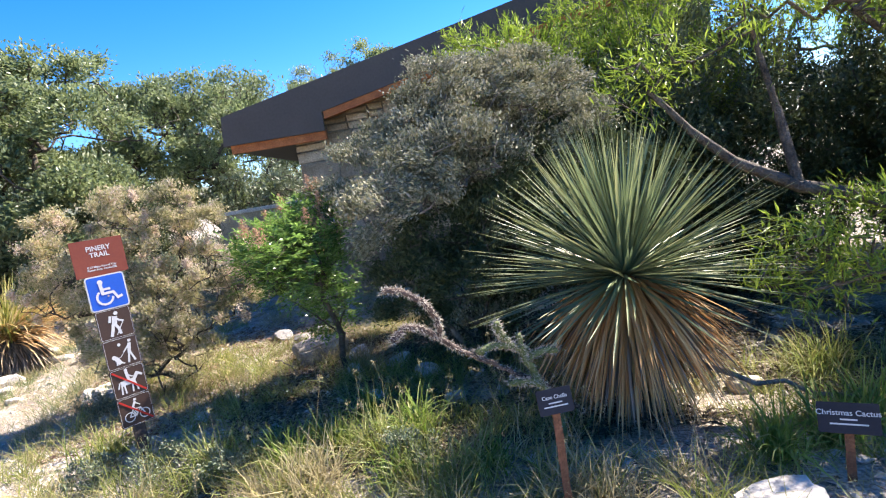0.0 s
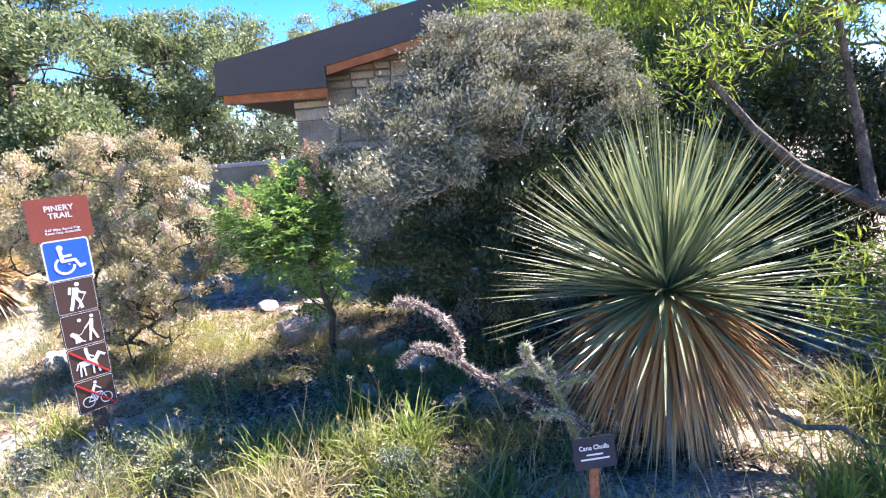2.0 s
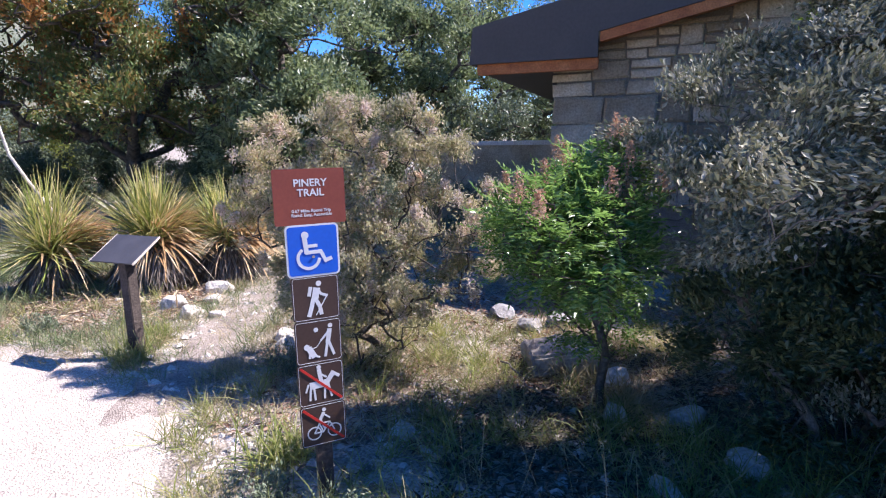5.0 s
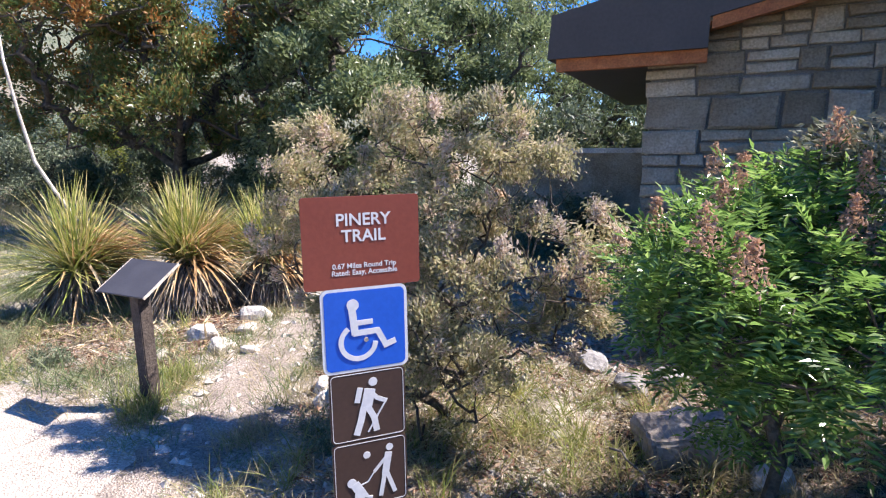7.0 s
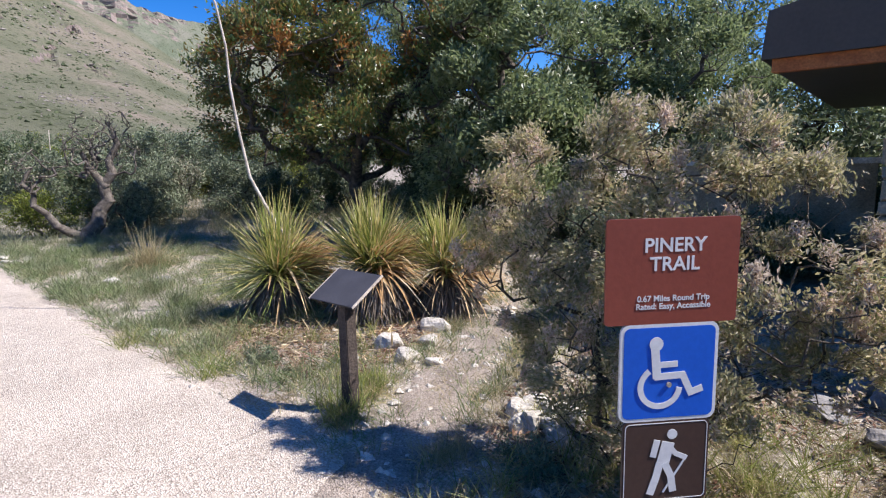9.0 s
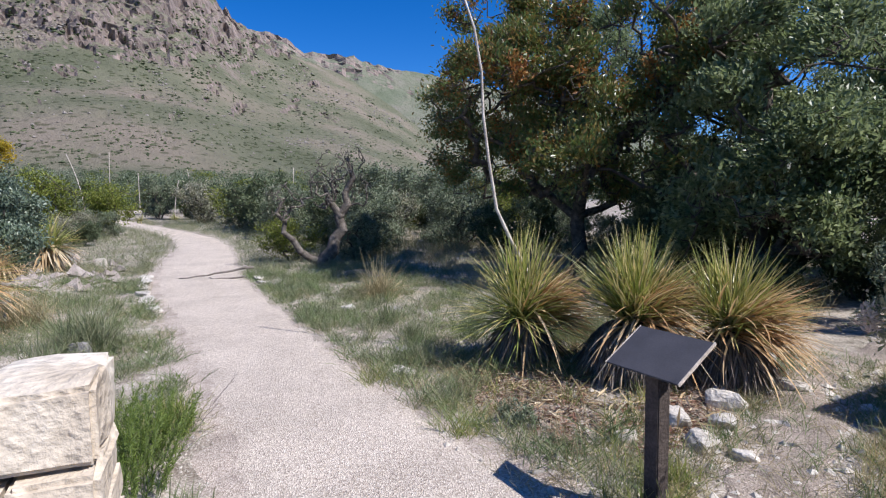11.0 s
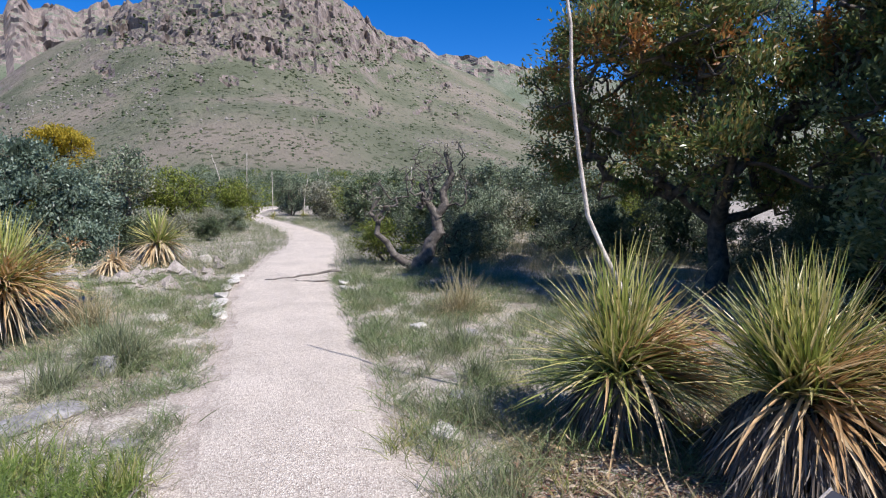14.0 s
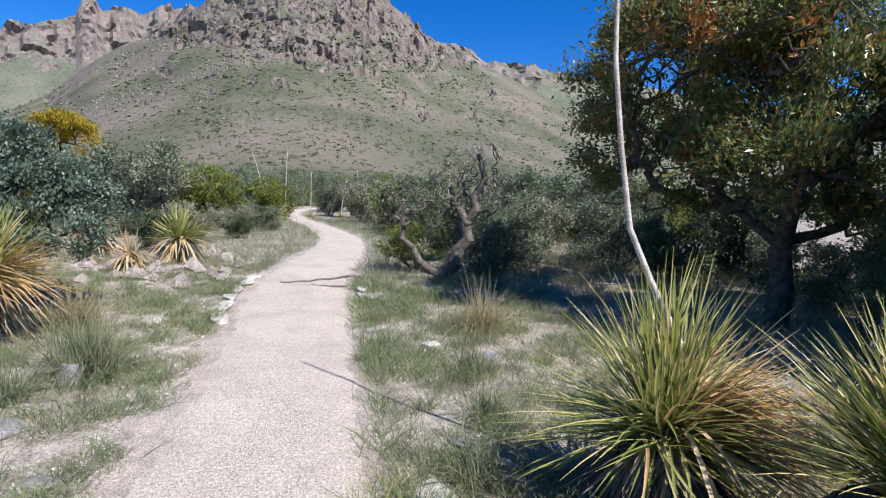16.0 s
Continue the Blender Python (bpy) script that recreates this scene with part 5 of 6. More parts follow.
def rounded(bm, w, h, r, y0, y1, cx=0.0, cz=0.0, n=5):
    """A plate with rounded corners standing upright, its faces at y0 and y1."""
    pts = []
    for sx_, sz_, a0 in ((1, 1, 0), (-1, 1, 90), (-1, -1, 180), (1, -1, 270)):
        for k in range(n):
            a = radians(a0 + 90 * k / (n - 1))
            pts.append((cx + sx_ * (w / 2 - r) + r * math.cos(a), cz + sz_ * (h / 2 - r) + r * math.sin(a)))
    prism(bm, pts, y0, y1)


def prism(bm, pts, y0, y1):
    a = [bm.verts.new((x, y0, z)) for x, z in pts]
    b = [bm.verts.new((x, y1, z)) for x, z in pts]
    bm.faces.new(a)
    bm.faces.new(b[::-1])
    for i in range(len(pts)):
        j = (i + 1) % len(pts)
        bm.faces.new((a[j], a[i], b[i], b[j]))


def disc(bm, cx, cz, r, y0, y1, n=20):
    prism(bm, [(cx + r * math.cos(2 * math.pi * k / n), cz + r * math.sin(2 * math.pi * k / n)) for k in range(n)], y0, y1)


def stroke(bm, pts, w, y0, y1):
    """A mitred bar along a line of points."""
    P = [Vector(p) for p in pts]
    n = len(P)
    rows = []
    for i, p in enumerate(P):
        a = (P[i] - P[i - 1]).normalized() if i else (P[1] - P[0]).normalized()
        b = (P[i + 1] - P[i]).normalized() if i < n - 1 else a
        m = Vector((-(a.y + b.y), a.x + b.x)).normalized()
        k = w / 2 / max(0.45, m.dot(Vector((-a.y, a.x))))
        cap = -a * w * 0.25 if i == 0 else (b * w * 0.25 if i == n - 1 else Vector((0, 0)))
        l, r = p + m * k + cap, p - m * k + cap
        rows.append([bm.verts.new((q.x, y, q.y)) for q, y in ((l, y0), (r, y0), (r, y1), (l, y1))])
    for u, v in zip(rows, rows[1:]):
        for j in range(4):
            bm.faces.new((u[j], u[(j + 1) % 4], v[(j + 1) % 4], v[j]))
    bm.faces.new(rows[0][::-1])
    bm.faces.new(rows[-1])


def arc(cx, cz, r, a0, a1, n=22):
    return [(cx + r * math.cos(radians(a0 + (a1 - a0) * k / n)), cz + r * math.sin(radians(a0 + (a1 - a0) * k / n))) for k in range(n + 1)]


def frame_line(bm, w, h, r, t, y0, y1, cx, cz):
    """A thin border line inside the rim of a plate."""
    outer, inner = [], []
    for sx_, sz_, a0 in ((1, 1, 0), (-1, 1, 90), (-1, -1, 180), (1, -1, 270)):
        for k in range(5):
            a = radians(a0 + 22.5 * k)
            outer.append((cx + sx_ * (w / 2 - r) + r * math.cos(a), cz + sz_ * (h / 2 - r) + r * math.sin(a)))
            inner.append((cx + sx_ * (w / 2 - r) + (r - t) * math.cos(a), cz + sz_ * (h / 2 - r) + (r - t) * math.sin(a)))
    m = len(outer)
    for i in range(m):
        j = (i + 1) % m
        prism(bm, [outer[i], outer[j], inner[j], inner[i]], y0, y1)


def lettering(name, text, size, x, z, y, material, parent, bold=0.0, align="CENTER"):
    cu = bpy.data.curves.new(name, "FONT")
    cu.body, cu.size, cu.align_x, cu.align_y, cu.extrude, cu.offset, cu.space_line = text, size, align, "CENTER", 0.0006, bold, 0.95
    tmp = bpy.data.objects.new(name, cu)
    scene.collection.objects.link(tmp)
    me = bpy.data.meshes.new_from_object(tmp.evaluated_get(bpy.context.evaluated_depsgraph_get()))
    bpy.data.objects.remove(tmp)
    me.materials.clear()
    me.materials.append(material)
    ob = new(name, me)
    ob.parent = parent
    ob.matrix_basis = pose(x, y, z, 90, 0, 0)
    return ob


def trail_sign(x, y, rz):
    g = gz(x, y)
    ob = empty("trail_sign", x, y, g, rz, label="trail sign with red-brown, blue and brown panels on a dark post", category="sign")
    bm = bmesh.new()
    prism(bm, [(-0.035, -0.1), (0.035, -0.1), (0.035, 1.6 - g), (-0.035, 1.6 - g)], 0.004, 0.05)
    part("post", bm, POST_WOOD, ob)
    T0, T1 = -0.004, 0.003
    Y0, Y1 = -0.0056, -0.0042
    zt = 1.626 - g

    def panel(name, cz, w, h, mat, label, r=0.012):
        bm = bmesh.new()
        rounded(bm, w, h, r, T0, T1, 0, 0)
        o = part(name, bm, mat, ob, label)
        o.matrix_basis = pose(0, 0, cz)
        return o

    def bolt(parent, bx, bz):
        bm = bmesh.new()
        disc(bm, bx, bz, 0.006, -0.0095, -0.004, 10)
        part("bolt", bm, DEADWOOD, parent, "small grey bolt head")

    h = 0.235
    red = panel("name_panel", zt - h / 2, 0.303, h, SIGN_RED, "red-brown panel with white lettering", 0.008)
    lettering("title_lettering", "PINERY\nTRAIL", 0.0435, 0.004, 0.037, -0.0046, SIGN_WHITE, red, 0.0007)
    lettering("detail_lettering", "0.67 Miles Round Trip\nRated: Easy, Accessible", 0.0185, 0.004, -0.0685, -0.0046, SIGN_WHITE, red, 0.0003)
    z = zt - h
    q = 0.2286
    acc = panel("access_panel", z - q / 2, q, q, SIGN_WHITE, "blue wheelchair access panel with a white rim", 0.02)
    bm = bmesh.new()
    rounded(bm, q - 0.016, q - 0.016, 0.014, -0.0048, -0.004)
    part("blue_field", bm, SIGN_BLUE, acc)
    bm = bmesh.new()
    disc(bm, -0.14 * q, 0.30 * q, 0.07 * q, Y0 - 0.001, Y1 - 0.001)
    for pts, w in (([(-0.15, 0.24), (-0.125, -0.03)], 0.085), ([(-0.13, 0.085), (0.07, 0.09)], 0.06), ([(-0.13, -0.035), (0.14, -0.025), (0.23, -0.21), (0.335, -0.175)], 0.068), (arc(-0.09, -0.14, 0.2, 128, 352), 0.058)):
        stroke(bm, [(a * q, b * q) for a, b in pts], w * q, Y0 - 0.001 - w * 0.004, Y1 - 0.001)
    part("wheelchair_symbol", bm, SIGN_WHITE, acc)
    bolt(acc, 0.0, -0.12 * q)
    z -= q
    p = 0.2
    SYMBOLS = (
        ("hiker", [(0.07, 0.33, 0.06)], [([(-0.11, 0.25), (-0.15, 0.08)], 0.075), ([(0.02, 0.2), (-0.03, -0.02)], 0.15), ([(0.06, 0.16), (0.12, 0.09), (0.24, 0.035)], 0.06), ([(0.24, 0.035), (-0.015, -0.38)], 0.022), ([(-0.07, -0.03), (-0.11, -0.2), (-0.17, -0.38)], 0.09), ([(0.0, -0.04), (0.07, -0.18), (0.1, -0.36)], 0.085)], False),
        ("dog_walker", [(0.27, 0.34, 0.05), (-0.05, 0.28, 0.05), (-0.27, -0.1, 0.065)], [([(0.25, 0.24), (0.2, -0.05)], 0.1), ([(0.19, -0.05), (0.13, -0.36)], 0.06), ([(0.23, -0.05), (0.33, -0.34)], 0.06), ([(0.22, 0.2), (0.05, 0.02)], 0.045), ([(0.05, 0.02), (-0.05, -0.12), (-0.18, -0.16)], 0.016), ([(-0.22, -0.14), (-0.12, -0.32)], 0.13), ([(-0.2, -0.2), (-0.22, -0.36)], 0.05), ([(-0.08, -0.33), (0.0, -0.36)], 0.035)], False),
        ("rider", [(-0.04, 0.4, 0.05)], [([(-0.04, 0.33), (0.0, 0.05)], 0.09), ([(-0.02, 0.24), (0.12, 0.14)], 0.04), ([(-0.22, -0.02), (0.14, 0.0)], 0.17), ([(0.12, 0.0), (0.28, 0.22)], 0.11), ([(0.27, 0.22), (0.4, 0.12)], 0.07), ([(-0.24, -0.05), (-0.27, -0.36)], 0.045), ([(-0.17, -0.05), (-0.15, -0.36)], 0.045), ([(0.08, -0.05), (0.06, -0.36)], 0.045), ([(0.16, -0.04), (0.22, -0.34)], 0.045), ([(-0.29, 0.02), (-0.35, -0.15)], 0.04)], True),
        ("bicycle", [(0.02, 0.36, 0.045)], [(arc(-0.22, -0.18, 0.15, 0, 360), 0.028), (arc(0.24, -0.18, 0.15, 0, 360), 0.028), ([(-0.22, -0.18), (-0.1, 0.04), (0.14, 0.04), (0.24, -0.18)], 0.03), ([(-0.1, 0.04), (-0.02, -0.18), (0.14, 0.04)], 0.03), ([(-0.22, -0.18), (-0.02, -0.18)], 0.03), ([(0.0, 0.28), (-0.08, 0.12)], 0.07), ([(0.0, 0.26), (0.14, 0.14)], 0.035), ([(-0.06, 0.1), (0.02, -0.1)], 0.05)], True))
    for name, discs, strokes, barred in SYMBOLS:
        pn = panel(name + "_panel", z - p / 2, p * 1.03, p - 0.002, SIGN_BROWN, "dark brown panel with a white symbol" + (" and red bar" if barred else ""), 0.012)
        bm = bmesh.new()
        frame_line(bm, p * 0.985, p * 0.95, 0.012, 0.0016, -0.0050, -0.004, 0, 0)
        part("rim_line", bm, SIGN_WHITE, pn)
        bm = bmesh.new()
        for a, b, r in discs:
            disc(bm, a * p, b * p, r * p, Y0, Y1)
        for k, (pts, w) in enumerate(strokes):
            stroke(bm, [(a * p, b * p) for a, b in pts], w * p, Y0 - 0.0001 * (k + 1), Y1)
        part(name + "_symbol", bm, SIGN_WHITE, pn)
        if barred:
            bm = bmesh.new()
            stroke(bm, [(-0.44 * p, 0.42 * p), (0.44 * p, -0.42 * p)], 0.055 * p, -0.0075, -0.006)
            part("bar", bm, SIGN_BAR_RED, pn, "red diagonal bar")
        z -= p
    return ob


trail_sign(-2.205, 3.602, 45)


def lectern(x, y, rz):
    g = gz(x, y)
    ob = empty("wayside_panel", x, y, g, rz, label="low slanted dark panel on a square timber post", category="information panel")
    bm = bmesh.new()
    bmesh.ops.create_cube(bm, size=1, matrix=Matrix.Translation((0, 0, (0.87 - g - 0.1) / 2)) @ Matrix.Diagonal((0.092, 0.092, 0.87 - g + 0.1, 1)))
    bmesh.ops.bevel(bm, geom=bm.edges[:], offset=0.006, segments=2, affect="EDGES")
    part("post", bm, POST_WOOD, ob, "weathered dark timber post")
    tilt = Matrix.Translation((0, 0, 0.915 - g)) @ pose(0, 0, 0, 31.7)
    bm = bmesh.new()
    bmesh.ops.create_cube(bm, size=1, matrix=tilt @ Matrix.Diagonal((0.466, 0.325, 0.012, 1)))
    bmesh.ops.bevel(bm, geom=bm.edges[:], offset=0.003, segments=2, affect="EDGES")
    plate = part("panel", bm, PANEL_DARK, ob, "dark slate-grey flat panel")
    bm = bmesh.new()
    bmesh.ops.create_cube(bm, size=1, matrix=tilt @ Matrix.Translation((0, 0, -0.012)) @ Matrix.Diagonal((0.36, 0.06, 0.016, 1)))
    part("bracket", bm, POST_WOOD, ob)
    for sx_ in (-0.225, 0.225):
        bm = bmesh.new()
        bmesh.ops.create_cube(bm, size=1, matrix=tilt @ Matrix.Translation((sx_ * 1.042, 0, 0)) @ Matrix.Diagonal((0.006, 0.327, 0.017, 1)))
        part("edge_trim", bm, STALK, plate, "thin pale metal edge")


lectern(-4.773, 4.84, -1.5)


def plant_label(x, y, z, rz, w, h, title, bars, tilt):
    g = gz(x, y)
    ob = empty("plant_label", x, y, g, rz, label="small dark plant name plate on a rusty stake", category="plant label", group="plant labels")
    bm = bmesh.new()
    bmesh.ops.create_cube(bm, size=1, matrix=Matrix.Translation((0, 0.01, (z - g) / 2 - 0.05)) @ Matrix.Diagonal((0.034, 0.008, z - g + 0.1, 1)))
    part("stake", bm, RUSTY_STAKE, ob, "rusty flat metal stake")
    bm = bmesh.new()
    rounded(bm, w, h, 0.006, -0.003, 0.003)
    plate = part("plate", bm, PLATE_BLACK, ob, "dark plate with small white lettering")
    plate.matrix_basis = pose(0, 0, z - g, tilt, 0, 0)
    lettering("lettering", title, w * 0.145, 0, h * 0.16, -0.0036, SIGN_WHITE, plate, 0.0003)
    for bz, bw in bars:
        bm = bmesh.new()
        rounded(bm, w * bw, h * 0.05, h * 0.02, -0.0042, -0.003, 0, bz * h)
        part("text_bar", bm, SIGN_WHITE, plate)


plant_label(0.36, 2.23, 0.65, 6, 0.15, 0.105, "Cane Cholla", ((-0.06, 0.4), (-0.2, 0.7)), -18)
plant_label(1.54, 2.16, 0.40, -30, 0.215, 0.125, "Christmas Cactus", ((-0.05, 0.28), (-0.2, 0.62)), -22)


# ---- rocks ----
def rock(x, y, sx_, sy_, sz_, rz, seed, mat=LIMESTONE, label="rough pale limestone rock", sink=0.25, blocky=0.0, group="rocks beside the trail"):
    """A boulder: a faceted lump with broken planes, set into the ground."""
    bm = bmesh.new()
    bmesh.ops.create_icosphere(bm, subdivisions=3, radius=1)
    rg = random.Random(seed)
    cuts = [(Vector((rg.gauss(0, 1), rg.gauss(0, 1), rg.gauss(0, 0.8))).normalized(), rg.uniform(0.55, 0.85)) for _ in range(9)]
    cuts.append((Vector((rg.gauss(0, 0.15), rg.gauss(0, 0.15), 1)).normalized(), 0.62))
    for vtx in bm.verts:
        if blocky:
            k = max(abs(vtx.co.x), abs(vtx.co.y), abs(vtx.co.z))
            vtx.co = vtx.co.lerp(vtx.co / k, blocky)
        for nrm, d in cuts:
            over = vtx.co.dot(nrm) - d
            if over > 0:
                vtx.co -= nrm * over * 0.9
        vtx.co *= 1 + 0.10 * noise.noise(vtx.co * 2.3 + Vector((seed, 0, 0))) + 0.04 * noise.noise(vtx.co * 7 + Vector((seed, 3, 0)))
        vtx.co = Vector((vtx.co.x * sx_, vtx.co.y * sy_, vtx.co.z * sz_))
    ob = part("rock", bm, mat)
    ob.matrix_basis = pose(x, y, gz(x, y) + sz_ * (0.62 - sink * 1.6), 0, 0, rz)
    return tagged(ob, label, "rock", group)


for i, (x, y, a, b, c) in enumerate(((-5.5, 5.96, 0.17, 0.14, 0.14), (-5.5, 6.64, 0.18, 0.15, 0.15), (-5.75, 7.3, 0.15, 0.13, 0.13), (-6.0, 8.1, 0.15, 0.13, 0.13), (-5.42, 7.45, 0.2, 0.15, 0.1), (-5.15, 5.82, 0.14, 0.12, 0.11), (-5.55, 5.5, 0.12, 0.1, 0.06), (-5.3, 6.3, 0.14, 0.12, 0.09), (-4.9, 5.9, 0.09, 0.08, 0.07), (-5.7, 6.9, 0.12, 0.1, 0.09),
                                     (-3.55, 5.3, 0.13, 0.1, 0.12), (-3.4, 5.55, 0.14, 0.12, 0.1), (-3.3, 5.2, 0.11, 0.09, 0.09), (-3.7, 5.6, 0.12, 0.1, 0.08), (-2.1, 4.25, 0.19, 0.11, 0.07), (-0.95, 4.85, 0.12, 0.1, 0.14), (-0.55, 4.95, 0.16, 0.13, 0.13), (-0.3, 4.5, 0.17, 0.15, 0.17), (-0.7, 4.2, 0.14, 0.11, 0.09), (-1.45, 3.55, 0.08, 0.07, 0.07), (-0.1, 3.9, 0.14, 0.12, 0.12), (-0.6, 3.7, 0.1, 0.09, 0.07),
                                     (-9.25, 1.9, 0.3, 0.24, 0.08), (-8.95, 1.75, 0.2, 0.18, 0.07), (-10.35, 2.05, 0.17, 0.14, 0.2), (-19.6, 2.15, 0.16, 0.14, 0.26), (-8.6, 5.25, 0.16, 0.12, 0.05), (-7.9, 4.85, 0.2, 0.15, 0.04), (-11.2, 5.6, 0.16, 0.14, 0.09), (-10.6, 6.1, 0.13, 0.1, 0.09), (-12.9, 2.1, 0.2, 0.16, 0.08), (-7.3, 2.3, 0.16, 0.12, 0.05), (-8.4, 2.6, 0.15, 0.1, 0.04), (1.15, 3.75, 0.2, 0.15, 0.14), (1.75, 3.35, 0.16, 0.12, 0.12))):
    k = 0.75 if -3 < x < 2 else 1.0
    if x < -8 and x > -11:
        rock(x, y, a, b, c, i * 47 % 360, 200 + i, GREY_ROCK, "half-buried grey rock among grass")
    else:
        rock(x, y, a * k, b * k, c * k, i * 47 % 360, 200 + i)
rock(1.12, 2.0, 0.19, 0.14, 0.15, 20, 301, LIMESTONE, "large pale limestone boulder with a flat top", 0.2, 0.4)
slab = bmesh.new()
bmesh.ops.create_cube(slab, size=1, matrix=Matrix.Diagonal((0.52, 0.34, 0.28, 1)))
bmesh.ops.subdivide_edges(slab, edges=slab.edges[:], cuts=5, use_grid_fill=True)
for vtx in slab.verts:
    vtx.co += Vector((noise.noise(vtx.co * 6), noise.noise(vtx.co * 6 + Vector((9, 0, 0))), noise.noise(vtx.co * 6 + Vector((0, 9, 0))))) * 0.045
bmesh.ops.bevel(slab, geom=[e for e in slab.edges if e.calc_face_angle(0) > 0.8], offset=0.02, segments=2, affect="EDGES")
slab_rock = part("rock", slab, TAN_ROCK)
slab_rock.matrix_basis = pose(-1.38, 5.55, gz(-1.38, 5.55) + 0.07, 3, -4, 22)
tagged(slab_rock, "squarish grey-tan stone block lying in the bed", "rock", "rocks beside the trail")
rock(-1.0, 5.4, 0.13, 0.1, 0.12, 40, 303, LIMESTONE, "rounded grey stone beside a larger block", 0.2, 0.3)
for i, (x, y, rz) in enumerate(((-13.0, 2.9, 8), (-13.8, 2.88, -5), (-14.6, 2.88, 4), (-15.4, 2.9, 0), (-16.2, 2.96, 6), (-16.9, 3.05, -4), (-14.6, 5.12, 3), (-15.4, 5.2, -5), (-16.2, 5.3, 6), (-16.9, 5.4, 8))):
    rock(x, y, 0.34, 0.15, 0.065, rz, 320 + i, LIMESTONE, "flat pale stone slab edging the trail", 0.2, 0.85, "edging slabs")


# ---- cholla cactus ----
def cholla(name, arms, mat, seed, label, girth=0.0135):
    """Jointed spiny arms lying out from a low base."""
    rg = np.random.default_rng(seed)
    x, y, z = arms[0][0]
    ob = empty(name, x, y, gz(x, y), label=label, category="cactus")
    base = np.array([x, y, gz(x, y)])
    for pts in arms:
        P = np.array([np.array(p) for p in pts]) - base
        fine, rad = [], []
        for a, b in zip(P[:-1], P[1:]):
            for s in np.linspace(0, 1, 9)[:-1]:
                fine.append(a + (b - a) * s + rg.normal(0, 0.003, 3))
                rad.append(girth * (0.72 + 0.28 * math.sin(math.pi * s)))
        fine, rad = np.array(fine), np.array(rad)
        v, f = pipe(fine, rad, 9)
        arm = mesh_object("arm", v, f, mat, ob, True)
        n = 20 * len(fine)
        i = rg.integers(0, len(fine), n)
        D = rg.normal(0, 1, (n, 3))
        D /= np.linalg.norm(D, axis=1, keepdims=True)
        S = fine[i] + D * girth * 0.85
        v, f = tubes(S, S + D * rg.uniform(0.008, 0.022, (n, 1)), np.full(n, 0.0014), np.full(n, 0.0004), 3)
        sp = mesh_object("spine_coat", v, f, SPINE, arm)
        sp["kind"] = "stuff"
    return ob


cholla("cane_cholla", [[(0.62, 2.95, 0.25), (0.42, 2.78, 0.5), (0.22, 2.66, 0.66), (0.02, 2.55, 0.82), (-0.08, 2.48, 0.93), (-0.08, 2.45, 1.03), (-0.13, 2.42, 1.12), (-0.21, 2.4, 1.19), (-0.31, 2.38, 1.2)], [(-0.1, 2.48, 0.94), (-0.17, 2.44, 1.01), (-0.24, 2.4, 1.02), (-0.29, 2.38, 0.97)]], CHOLLA, 5, "long bent brown cane cholla arm with pale spines")
cholla("green_cholla", [[(0.5, 2.8, 0.12), (0.44, 2.75, 0.38), (0.37, 2.69, 0.56), (0.31, 2.66, 0.72), (0.285, 2.637, 0.86)], [(0.32, 2.66, 0.74), (0.26, 2.62, 0.79), (0.175, 2.6, 0.815), (0.06, 2.56, 0.80)], [(0.33, 2.67, 0.7), (0.42, 2.7, 0.72), (0.5, 2.72, 0.70)], [(0.24, 2.62, 0.8), (0.2, 2.59, 0.88), (0.19, 2.57, 0.94)], [(0.39, 2.7, 0.54), (0.3, 2.62, 0.6), (0.2, 2.58, 0.62)]], CHOLLA_GREEN, 6, "green spiny cholla joints beside the yucca", 0.019)


# ---- building ----
def stone_block(w, h, d, rg, name="stone"):
    """One rough-faced stone, bevelled, its front at -y."""
    e = min(w, h) * 0.07 + 0.004
    j = lambda k: rg.uniform(-k, k)
    x, z = w / 2, h / 2
    back = [(-x + j(e), 0, -z + j(e)), (x + j(e), 0, -z + j(e)), (x + j(e), 0, z + j(e)), (-x + j(e), 0, z + j(e))]
    mid = [(px, -d + 0.014, pz) for px, _, pz in back]
    front = [(px * (1 - 2 * e / w) + j(0.003), -d + j(0.006), pz * (1 - 2 * e / h) + j(0.003)) for px, _, pz in back]
    c = (j(0.1) * w, -d - rg.uniform(0.002, 0.012), j(0.1) * h)
    verts = back + mid + front + [c]
    faces = []
    for a in (0, 4):
        for i in range(4):
            k = (i + 1) % 4
            faces.append((a + i, a + k, a + 4 + k, a + 4 + i))
    faces += [(8 + i, 8 + (i + 1) % 4, 12) for i in range(4)]
    return verts, faces


def lay_stones(parent, mat, x0, x1, z0, top, rg, depth, hmin=0.11, hmax=0.33, wmin=0.22, wmax=0.64, gap=0.02, m=None):
    """Courses of uneven stones, each a piece of its own, up to a sloping top."""
    z = z0
    zmax = max(top(x0), top(x1))
    while z < zmax - 0.05:
        h = rg.uniform(hmin, hmax)
        x = x0
        while x < x1 - 0.04:
            w = min(rg.uniform(wmin, wmax), x1 - x)
            if x1 - (x + w) < wmin * 0.5:
                w = x1 - x
            split = [(0, h)] if h < hmax * 0.55 or rg.random() < 0.55 else [(0, h * 0.5), (h * 0.5, h * 0.5)]
            for dz, hh in split:
                t = min(top(x), top(x + w)) - (z + dz)
                hh2 = min(hh, t)
                if hh2 > 0.035:
                    verts, faces = stone_block(w - gap, hh2 - gap, depth + rg.uniform(-0.01, 0.012), rg)
                    o = mesh_object("stone", verts, faces, mat, parent)
                    o.matrix_basis = (m or Matrix()) @ Matrix.Translation((x + w / 2, 0, z + dz + hh2 / 2))
            x += w
        z += h


